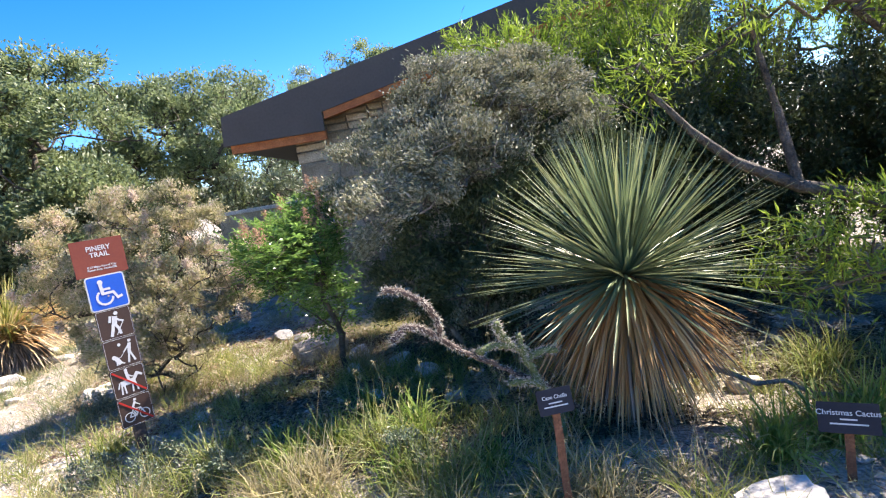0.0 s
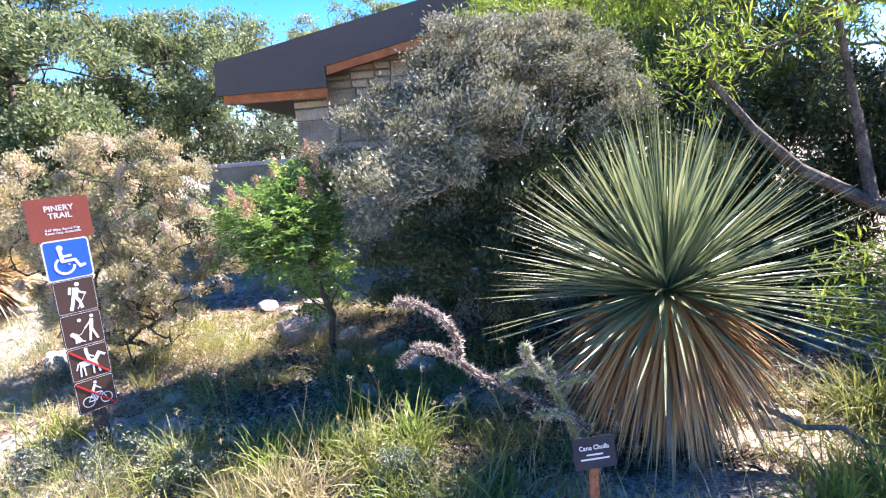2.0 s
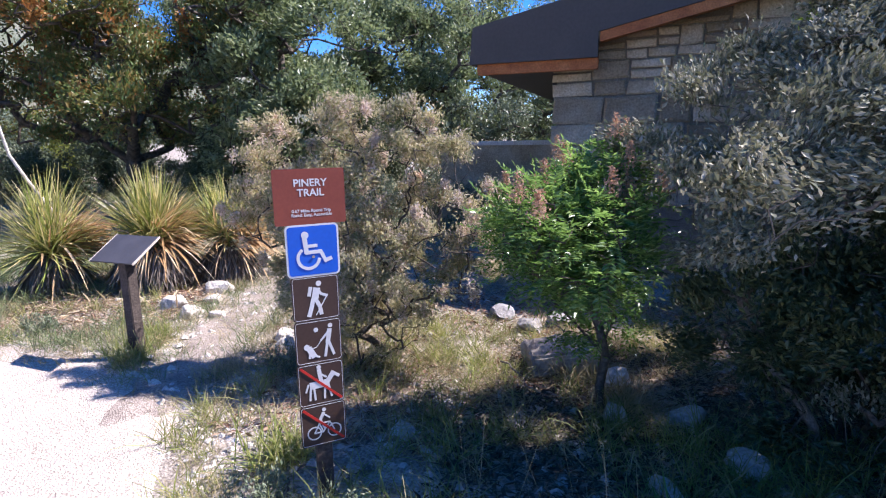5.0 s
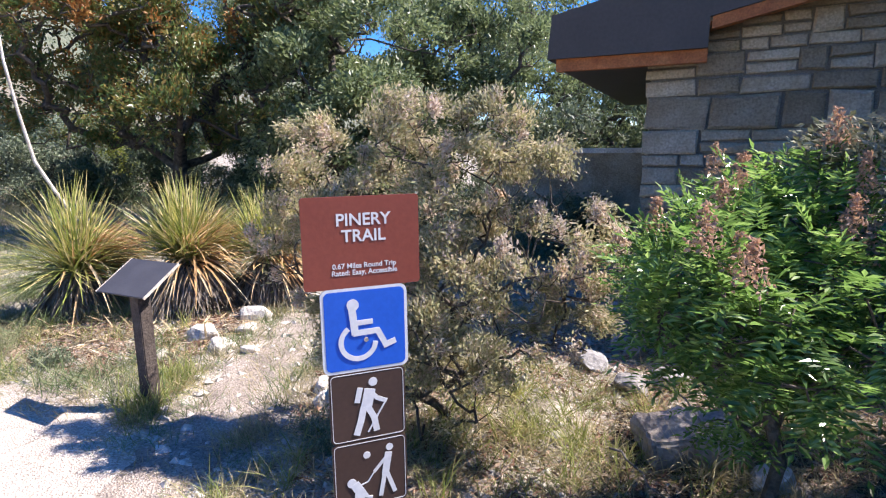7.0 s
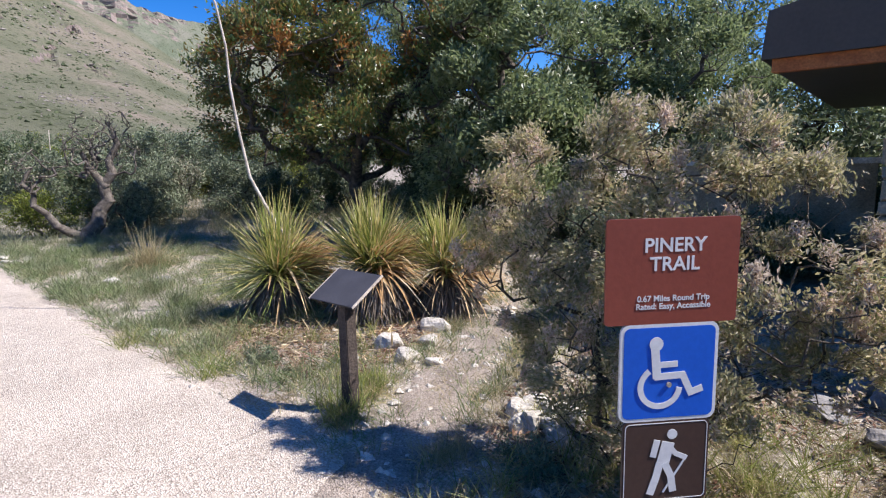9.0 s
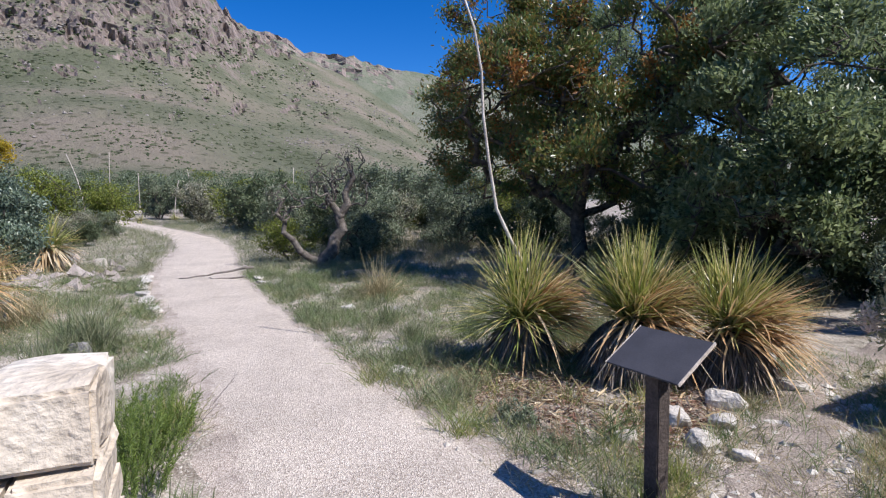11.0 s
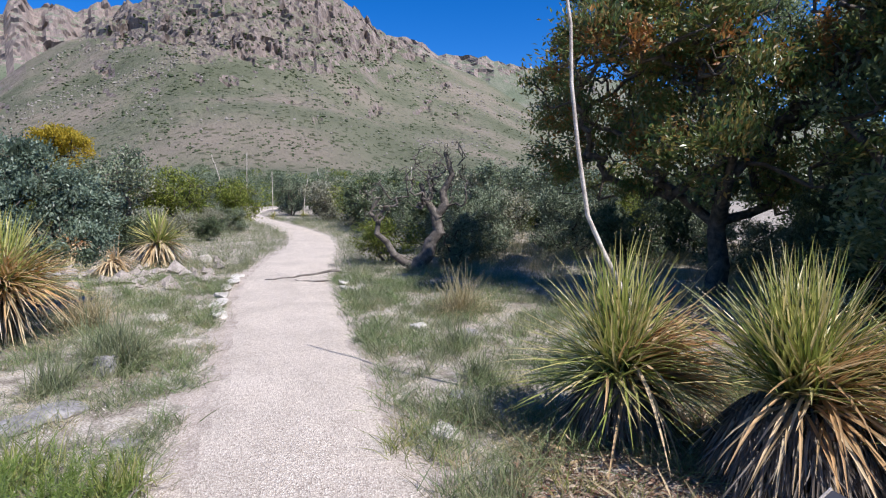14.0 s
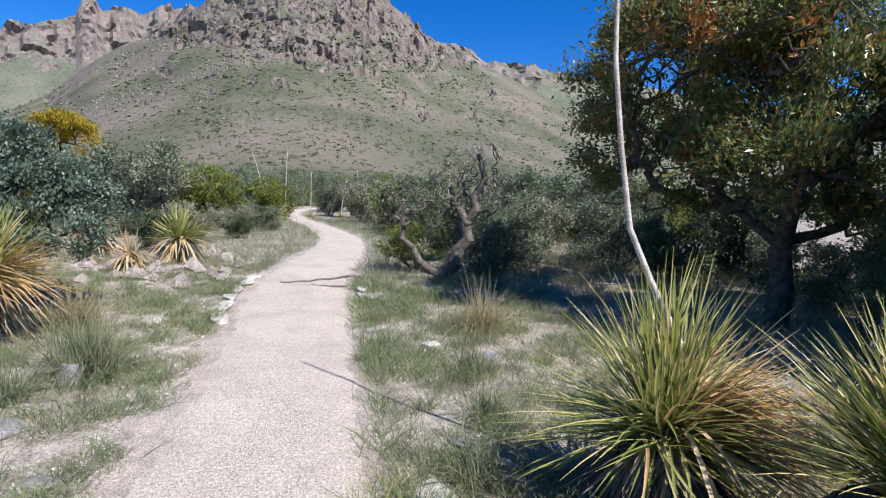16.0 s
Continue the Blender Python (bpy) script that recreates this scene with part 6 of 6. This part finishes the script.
def box(name, x0, x1, y0, y1, z0, z1, mat, parent=None, label="", bevel=0.0):
    bm = bmesh.new()
    bmesh.ops.create_cube(bm, size=1, matrix=Matrix.Translation(((x0 + x1) / 2, (y0 + y1) / 2, (z0 + z1) / 2)) @ Matrix.Diagonal((x1 - x0, y1 - y0, z1 - z0, 1)))
    if bevel:
        bmesh.ops.bevel(bm, geom=bm.edges[:], offset=bevel, segments=2, affect="EDGES")
    return part(name, bm, mat, parent, label)


PITCH = 0.214
FY, WY = 8.3, 8.75


def rake(x):
    """Top of the fascia along the gable."""
    return 3.03 + PITCH * (x + 2.92)


def building():
    ob = empty("visitor_building", 0, 0, 0, label="low building with stone walls, dark metal fascia and cedar trim", category="building")
    xr = 4.6

    def wall_top(x):
        return rake(x) - 0.47

    bm = bmesh.new()
    prism(bm, [(-1.93, 0.1), (xr, 0.1), (xr, wall_top(xr)), (-1.93, wall_top(-1.93))], WY, WY + 0.3)
    wall = part("gable_wall", bm, MORTAR, ob, "coursed rubble wall of buff and grey stones")
    bm = bmesh.new()
    bmesh.ops.create_cube(bm, size=1, matrix=Matrix.Translation((-1.78, WY + 3.3, 1.3)) @ Matrix.Diagonal((0.3, 6.0, 2.5, 1)))
    side = part("side_wall", bm, MORTAR, ob, "stone side wall under the eave")
    bm = bmesh.new()
    prism(bm, [(-2.92, 2.62), (-1.42, 2.62), (-1.42, rake(-1.42) - 0.46), (xr, rake(xr) - 0.46), (xr, rake(xr)), (-2.88, rake(-2.88))], FY, FY + 0.05)
    part("fascia", bm, FASCIA, ob, "deep dark brown metal fascia")
    bm = bmesh.new()
    prism(bm, [(-2.92, 2.62), (-2.88, rake(-2.88)), (xr, rake(xr)), (xr, rake(xr) - 0.1), (-2.84, 2.64)], FY + 0.052, FY + 6.5)
    part("roof", bm, FASCIA, ob, "dark low-pitched roof")
    box("eave_soffit", -2.86, -1.93, FY + 0.17, FY + 6.4, 2.55, 2.6, FASCIA, ob)
    box("cedar_trim", -2.84, -1.42, FY + 0.06, FY + 0.16, 2.50, 2.66, CEDAR, ob, "orange-stained cedar board", 0.006)
    bm = bmesh.new()
    prism(bm, [(-1.40, rake(-1.40) - 0.57), (xr, rake(xr) - 0.57), (xr, rake(xr) - 0.463), (-1.40, rake(-1.40) - 0.463)], FY + 0.02, FY + 0.12)
    part("rake_trim", bm, CEDAR, ob, "orange-stained cedar rake board")
    bm = bmesh.new()
    prism(bm, [(-1.415, rake(-1.415) - 0.52), (xr, rake(xr) - 0.52), (xr, rake(xr) - 0.48), (-1.415, rake(-1.415) - 0.48)], FY + 0.125, WY)
    part("rake_soffit", bm, CEDAR, ob, "stained timber soffit")
    return wall, side, wall_top


gable, side_wall, gable_top = building()

low = empty("low_wall", 0, 0, 0, label="low rendered wall with a pale coping beside the building", category="wall")
box("wall_body", -4.6, -2.1, 11.9, 12.15, 0.2, 1.62, BUFF_STONE, low)
box("coping", -4.65, -2.0, 11.85, 12.2, 1.62, 1.70, LIMESTONE, low, "pale stone coping", 0.01)

# dry stone pillar beside the walk
pillar = empty("stone_wall_end", -4.35, 2.33, 0, 85, label="dry-laid wall end of large cream limestone blocks", category="stone wall")
rgp = random.Random(9)
zz = -0.05
for k, h in enumerate((0.27, 0.2, 0.24, 0.21, 0.13, 0.12, 0.2)):
    x1 = 0.0
    for w in ((0.17, 0.3, 0.4), (0.3, 0.2, 0.34), (0.15, 0.36, 0.3), (0.28, 0.3, 0.22), (0.16, 0.2, 0.4), (0.2, 0.24, 0.3), (0.26, 0.3, 0.2))[k]:
        bm = bmesh.new()
        bmesh.ops.create_cube(bm, size=1, matrix=Matrix.Translation((x1 - w / 2, 0.21 + rgp.uniform(-0.02, 0.02), zz + h / 2)) @ Matrix.Diagonal((w - 0.008, 0.42 + rgp.uniform(-0.04, 0.04), h - 0.01, 1)))
        bmesh.ops.subdivide_edges(bm, edges=bm.edges[:], cuts=3, use_grid_fill=True)
        for vtx in bm.verts:
            vtx.co += Vector((noise.noise(vtx.co * 5), noise.noise(vtx.co * 5 + Vector((9, 0, 0))), noise.noise(vtx.co * 5 + Vector((0, 9, 0))))) * 0.022
        bmesh.ops.bevel(bm, geom=[e for e in bm.edges if e.calc_face_angle(0) > 0.9], offset=0.014, segments=2, affect="EDGES")
        part("block", bm, CREAM_STONE, pillar)
        x1 -= w
    zz += h

# sticks lying on and beside the trail
def stick(x0, y0, z0, x1, y1, z1, r, seed):
    rg = np.random.default_rng(seed)
    a, b = np.array([0, 0, 0.0]), np.array([x1 - x0, y1 - y0, 0.0])
    P = np.array([a + (b - a) * s + rg.normal(0, 0.015, 3) + np.array([0, 0, z0 * (1 - s) + z1 * s]) for s in np.linspace(0, 1, 9)])
    rr = np.linspace(r, r * 0.4, 9)
    ob = empty("fallen_branch", x0, y0, gz(x0, y0), label="thin grey fallen branch on the ground", category="branch")
    v, f = pipe(P, rr, 6)
    mesh_object("stem", v, f, BARK_GREY, ob, True)


# Stone bank: the darker rock colour replaces shade that would lie on it.
for i in range(12):
    rock(-1.75 + 0.35 * math.sin(i * 2.4), 6.3 + 0.16 * i, 0.13 + 0.04 * math.sin(i), 0.11, 0.1, i * 61, 340 + i, GREY_ROCK, "stone in a rough stone bank, greyed in place of shade", 0.1, 0.3, "stone bank")
for i, (x, y) in enumerate(((-3.72, 5.42), (-3.52, 5.5), (-3.6, 5.24), (-3.42, 5.3))):
    rock(x, y, 0.12 - 0.015 * i, 0.09, 0.08, i * 75, 380 + i, LIMESTONE, "pale stone at the foot of the olive shrub", 0.1, 0.3, "pale stones by the shrub")
stick(-15.6, 5.1, 0.25, -16.0, 3.6, 0.04, 0.03, 2)
stick(-15.5, 4.9, 0.06, -15.9, 4.2, 0.03, 0.02, 3)
stick(1.35, 3.0, 0.3, 2.3, 2.6, 0.03, 0.016, 4)
stick(-1.75, 5.2, 0.16, -1.4, 5.0, 0.02, 0.007, 5)
stick(-2.2, 4.7, 0.05, -1.7, 4.9, 0.02, 0.007, 6)
stick(-1.5, 5.9, 0.3, -1.15, 5.3, 0.1, 0.007, 7)

# ---- ground cover ----
GC = np.random.default_rng(99)


def tufts(count, xr, inside, blades_each, length, spread, straight=0.5):
    """Grass blades in tufts over a stretch of ground."""
    P, L = [], []
    x = GC.uniform(xr[0], xr[1], count * 3)
    y, ok = inside(x)
    x, y = x[ok][:count], y[ok][:count]
    n = len(x)
    big = GC.uniform(0.3, 1.4, n)
    X = np.repeat(x, blades_each) + GC.normal(0, spread, n * blades_each)
    Y = np.repeat(y, blades_each) + GC.normal(0, spread, n * blades_each)
    Lb = np.repeat(big, blades_each) * GC.uniform(0.45, 1.15, n * blades_each) * length
    Z = height(X, Y) - 0.01
    m = len(X)
    D = GC.normal(0, straight, (m, 3)) * np.array([1, 1, 0]) + np.array([0, 0, 1.0])
    D /= np.linalg.norm(D, axis=1, keepdims=True)
    S = np.cross(D, GC.normal(0, 1, (m, 3)))
    S /= np.linalg.norm(S, axis=1, keepdims=True)
    bend = np.stack([D[:, 0], D[:, 1], -0.4 * np.ones(m)], 1) * (Lb * GC.uniform(0.1, 0.6, m))[:, None]
    base = np.stack([X, Y, Z], 1)
    mid = base + D * (Lb * 0.55)[:, None] + bend * 0.25
    tip = base + D * Lb[:, None] + bend
    w = (0.0028 + 0.009 * Lb)[:, None] * 0.5
    v = np.stack([base - S * w, base + S * w, mid - S * w * 0.8, mid + S * w * 0.8, tip], 1).reshape(-1, 3)
    i = np.arange(m) * 5
    quads = np.stack([i, i + 1, i + 3, i + 2], 1)
    tris = np.stack([i + 2, i + 3, i + 4], 1)
    return v, quads.tolist() + tris.tolist()


def scatter_grass(label, mat, *args):
    v, f = tufts(*args)
    tagged(mesh_object("grass", v, f, mat), label, "grass", kind="stuff")


def beside_right(w, lo=0.0):
    def inside(x):
        y = path_right(x) + lo + GC.uniform(0, 1, len(x)) ** 1.3 * w
        return y, (lumps(x, y, 2.4, 7.0) + 0.5 * lumps(x, y, 6.0, 1.0) > -0.25) & ~((x > -7.0) & (x < -5.2) & (y > 5.15) & (lumps(x, y, 3.0, 1.0) > -0.45)) & ~((x > -6.2) & (x < -3.9) & (y > 4.3) & (np.abs(x + 4.35 + 0.32 * (y - 5)) < 0.55))
    return inside


def beside_left(w):
    def inside(x):
        y = path_left(x) - 0.12 - GC.uniform(0, 1, len(x)) ** 1.2 * w
        return y, (x < -5.3) & (lumps(x, y, 2.4, 3.0) + 0.5 * lumps(x, y, 6.0, 2.0) > -0.2)
    return inside


def edge_left(x):
    return path_left(x) + 0.35 - GC.uniform(0, 1, len(x)) * 0.8, x < -5.2


def bed(y1):
    def inside(x):
        e = np.interp(x, (-2.55, -1.3, -0.5, 0.6, 3.0, 9.0), (3.05, 2.6, 1.8, 1.25, 0.8, 0.4))
        y = e + GC.uniform(0, 1, len(x)) * (y1 - e)
        return y, lumps(x, y, 2.2, 4.0) > -0.45
    return inside


def area(y0, y1, cut=-0.2, seed=1.0):
    def inside(x):
        y = GC.uniform(y0, y1, len(x))
        on_side = np.abs(x + 4.35 + 0.32 * (y - 5)) < 0.6
        return y, (lumps(x, y, 1.6, seed) > cut) & ~on_side
    return inside


scatter_grass("green and straw grass in the planting bed", GRASS, 240, (-2.6, 3.6), bed(3.6), 26, 0.28, 0.035)
scatter_grass("dry straw grass in the planting bed", DRY_GRASS, 200, (-2.8, 3.0), bed(4.4), 24, 0.17, 0.05, 0.8)
scatter_grass("grey-green grass along the trail verge", GREY_GRASS, 1500, (-17, -5.0), beside_right(3.6, 0.08), 26, 0.22, 0.07)
scatter_grass("grey-green grass on the trail's far verge", GREY_GRASS, 1500, (-20, -5.4), beside_left(4.8), 26, 0.21, 0.07)
scatter_grass("straw grass on the trail's verge", DRY_GRASS, 700, (-20, -5.4), beside_left(4.5), 26, 0.14, 0.08, 0.9)
scatter_grass("straw grass among the verge grass", DRY_GRASS, 450, (-17, -6.5), beside_right(4.0), 26, 0.15, 0.08, 0.9)
scatter_grass("leafy green weeds on the trail's verge", WEED, 420, (-16, -5.2), beside_right(3.2, 0.0), 34, 0.27, 0.075, 0.6)
scatter_grass("leafy green weeds on the far verge", WEED, 420, (-17, -5.6), beside_left(3.6), 34, 0.25, 0.075, 0.6)
scatter_grass("dark weeds round the yucca", GRASS, 170, (0.0, 2.6), area(1.9, 3.6, -0.4, 6.0), 20, 0.2, 0.04)
scatter_grass("bright dry grass at the bed's rim", DRY_GRASS, 150, (-2.4, 1.0), bed(3.1), 28, 0.28, 0.05)


def seed_stems(count, seed):
    """Thin leaning stalks with small seed heads."""
    rg = np.random.default_rng(seed)
    x, y = rg.uniform(-1.6, 1.4, count), rg.uniform(2.4, 3.9, count)
    P0 = np.stack([x, y, height(x, y)], 1)
    P1 = P0 + np.stack([rg.normal(0, 0.12, count), rg.normal(0, 0.12, count), rg.uniform(0.25, 0.6, count)], 1)
    v, f = tubes(P0, P1, np.full(count, 0.0016), np.full(count, 0.001), 3)
    K = np.repeat(np.arange(count), 14)
    v2, f2 = leaf_quads(P1[K] + rg.normal(0, 0.008, (len(K), 3)), rg.normal(0, 1, (len(K), 3)), rg.normal(0, 1, (len(K), 3)), 0.016, 0.006)
    tagged(mesh_object("seed_stems", np.concatenate([v, v2]), f.tolist() + (f2 + len(v)).tolist(), DRY_GRASS), "thin straw stalks with small pale seed heads", "grass", kind="stuff")


seed_stems(90, 31)
scatter_grass("fine green weeds in the shaded bed", GRASS, 200, (-2.2, 1.2), area(3.0, 4.9, -0.1, 2.0), 18, 0.22, 0.03)
scatter_grass("dry grass and weeds round the shrubs", DRY_GRASS, 620, (-8, 0.4), area(4.4, 9.0, -0.1), 26, 0.19, 0.06, 0.8)
scatter_grass("dry grass under the olive shrub", DRY_GRASS, 340, (-3.9, 0.0), area(4.1, 6.4, -0.3, 3.0), 26, 0.17, 0.06, 0.9)
scatter_grass("green sprigs under the olive shrub", GRASS, 160, (-3.6, 0.0), area(4.0, 6.2, 0.0, 8.0), 28, 0.26, 0.04)
scatter_grass("green weeds round the shrubs", GRASS, 300, (-8, 0.4), area(4.4, 8.0, 0.1, 3.0), 26, 0.22, 0.05)
scatter_grass("pale grass under the trees", DRY_GRASS, 1300, (-24, -3), area(8.3, 19, -0.4, 5.0), 24, 0.42, 0.14)
scatter_grass("grey-green grass under the trees", GREY_GRASS, 900, (-22, -3), area(7.8, 17, -0.5, 2.0), 26, 0.35, 0.12)
scatter_grass("grass across the scrubland", GREY_GRASS, 2200, (-50, -16), beside_right(12, 0.1), 18, 0.42, 0.15)
scatter_grass("grass across the open scrubland", GREY_GRASS, 2400, (-50, -18), beside_left(13), 18, 0.42, 0.15)


def scatter_stones(name, label, mat, count, xr, inside, smin, smax):
    x = GC.uniform(xr[0], xr[1], count)
    y, ok = inside(x)
    x, y = x[ok], y[ok]
    s = smin + (smax - smin) * GC.uniform(0, 1, len(x)) ** 3
    v, f = pebbles(np.stack([x, y, height(x, y) + s * 0.15], 1), s, GC)
    tagged(mesh_object(name, v, f, mat), label, "gravel", kind="stuff")


scatter_stones("gravel", "pale loose stones in the planting bed", LIMESTONE, 2600, (-3, 3.6), bed(5.0), 0.006, 0.045)
scatter_stones("gravel", "pale loose stones along the trail", LIMESTONE, 2600, (-17, -4.5), beside_right(1.2, -0.25), 0.004, 0.03)
scatter_stones("gravel", "pale loose stones on the far verge", LIMESTONE, 2600, (-18, -5.2), beside_left(1.6), 0.004, 0.035)


def rubble_patch(x):
    y = GC.uniform(-1.8, 2.6, len(x))
    return y, (lumps(x, y, 1.4, 5.0) > -0.1) & (y < path_left(x) - 0.4)


scatter_stones("rubble", "pinkish-grey rubble among the dead sotols", TAN_ROCK, 420, (-21.5, -14.5), rubble_patch, 0.03, 0.24)
scatter_stones("gravel", "pale stones round the shrubs", LIMESTONE, 3000, (-6.5, 0.5), area(4.3, 9.0, -0.6), 0.006, 0.05)


def on_side_trail(x):
    y = GC.uniform(4.2, 9.0, len(x))
    return y, np.abs(x + 4.35 + 0.32 * (y - 5)) < 0.5


def side_rim(x):
    y = GC.uniform(4.6, 9.0, len(x))
    return y, np.abs(np.abs(x + 4.35 + 0.32 * (y - 5)) - 0.47) < 0.1


def walk_rim(x):
    y = np.interp(x, (-4.0, -3.16, -2.94, -2.41, -1.3, -0.5), (4.5, 3.95, 3.45, 3.0, 2.55, 1.8)) + GC.normal(0, 0.16, len(x))
    return y, (lumps(x, y, 5.0, 3.0) > -0.5) & ~((x < -3.5) & (y > 4.3))


def scatter_litter(label, mat, count, xr, yr, seed, lo=0.02, hi=0.09):
    x, y = GC.uniform(*xr, count), GC.uniform(*yr, count)
    ok = (np.abs(x + 4.35 + 0.32 * (y - 5)) > 0.6) & (y > np.where(x > -2.55, np.interp(x, (-2.55, -1.3, -0.5, 0.6, 3.0), (3.05, 2.6, 1.8, 1.25, 0.8)), path_right(x)) + 0.1) & (lumps(x, y, 2.6, seed) > -0.35)
    x, y = x[ok], y[ok]
    n = len(x)
    D = GC.normal(0, 1, (n, 3)) * np.array([1, 1, 0.18])
    P = np.stack([x, y, height(x, y) + 0.012 + GC.uniform(0, 0.02, n)], 1)
    L = GC.uniform(lo, hi, n)
    v, f = leaf_quads(P, D, GC.normal(0, 0.4, (n, 3)) + np.array([0, 0, 1.0]), L, np.minimum(L * GC.uniform(0.08, 0.4, n), 0.022))
    tagged(mesh_object("leaf_litter", v, f, mat), label, "leaf litter", kind="stuff")


scatter_stones("gravel", "fine pale grit spilled along the trail edge", LIMESTONE, 9000, (-14, -4.5), beside_right(0.7, -0.35), 0.003, 0.014)
scatter_stones("gravel", "fine pale grit spilled on the far edge", LIMESTONE, 9000, (-14, -5.2), edge_left, 0.003, 0.014)
scatter_stones("gravel", "pale grit and pebbles spilled over the walk's rim", LIMESTONE, 3200, (-4.0, -0.8), walk_rim, 0.004, 0.028)
scatter_grass("ragged low grass along the walk's rim", DRY_GRASS, 130, (-3.9, -0.8), walk_rim, 22, 0.13, 0.04, 0.8)
scatter_grass("green grass along the walk's rim", GRASS, 70, (-3.6, -0.8), walk_rim, 24, 0.24, 0.035)


def on_path(x):
    return path_left(x) + (path_right(x) - path_left(x)) * GC.uniform(0, 1, len(x)), x < -4.6


scatter_stones("gravel", "loose grit lying on the trail", GRIT, 16000, (-11, -4.6), on_path, 0.0025, 0.010)
scatter_litter("red-brown dead leaves under the sotols", LITTER, 15000, (-8.0, -5.2), (5.0, 7.8), 1.0)
scatter_grass("low weeds on the side trail", WEED, 110, (-5.9, -3.6), on_side_trail, 26, 0.16, 0.06)
scatter_grass("thin dry grass on the side trail", DRY_GRASS, 160, (-5.9, -3.6), on_side_trail, 18, 0.15, 0.07, 0.9)
scatter_stones("gravel", "loose stones on the side trail", LIMESTONE, 1500, (-5.9, -3.6), on_side_trail, 0.006, 0.06)
scatter_grass("sparse grass along the side trail", DRY_GRASS, 300, (-6.0, -3.5), side_rim, 22, 0.2, 0.06)
scatter_grass("green weeds along the side trail", WEED, 120, (-6.0, -3.5), side_rim, 24, 0.2, 0.05)
scatter_litter("bleached dead blades fallen under the sotols", DEAD_PALE, 700, (-7.6, -5.4), (5.3, 7.2), 5.0, 0.08, 0.26)
# Leaf litter, coloured extra dark so the ground here reads as shaded.
scatter_litter("brown litter under the shrubs, darkened for the shade there", SHADE_LITTER, 32000, (-1.8, 3.4), (2.9, 6.0), 9.0)
scatter_litter("grey and brown litter in the bed", GREY_THATCH, 9000, (-3.0, 3.4), (2.0, 6.0), 2.0)
scatter_litter("brown litter round the shrubs", LITTER, 17000, (-4.0, 0.5), (4.0, 7.5), 3.0)

# wall stones
rgw = random.Random(4)
lay_stones(gable, BUFF_STONE, -1.99, 3.2, 0.9, gable_top, rgw, 0.035, m=Matrix.Translation((0, WY, 0)))
lay_stones(side_wall, BUFF_STONE, -(WY + 2.6), -WY, 0.9, lambda x: 2.5, rgw, 0.03, m=Matrix.Translation((-1.93, 0, 0)) @ pose(0, 0, 0, 0, 0, -90))
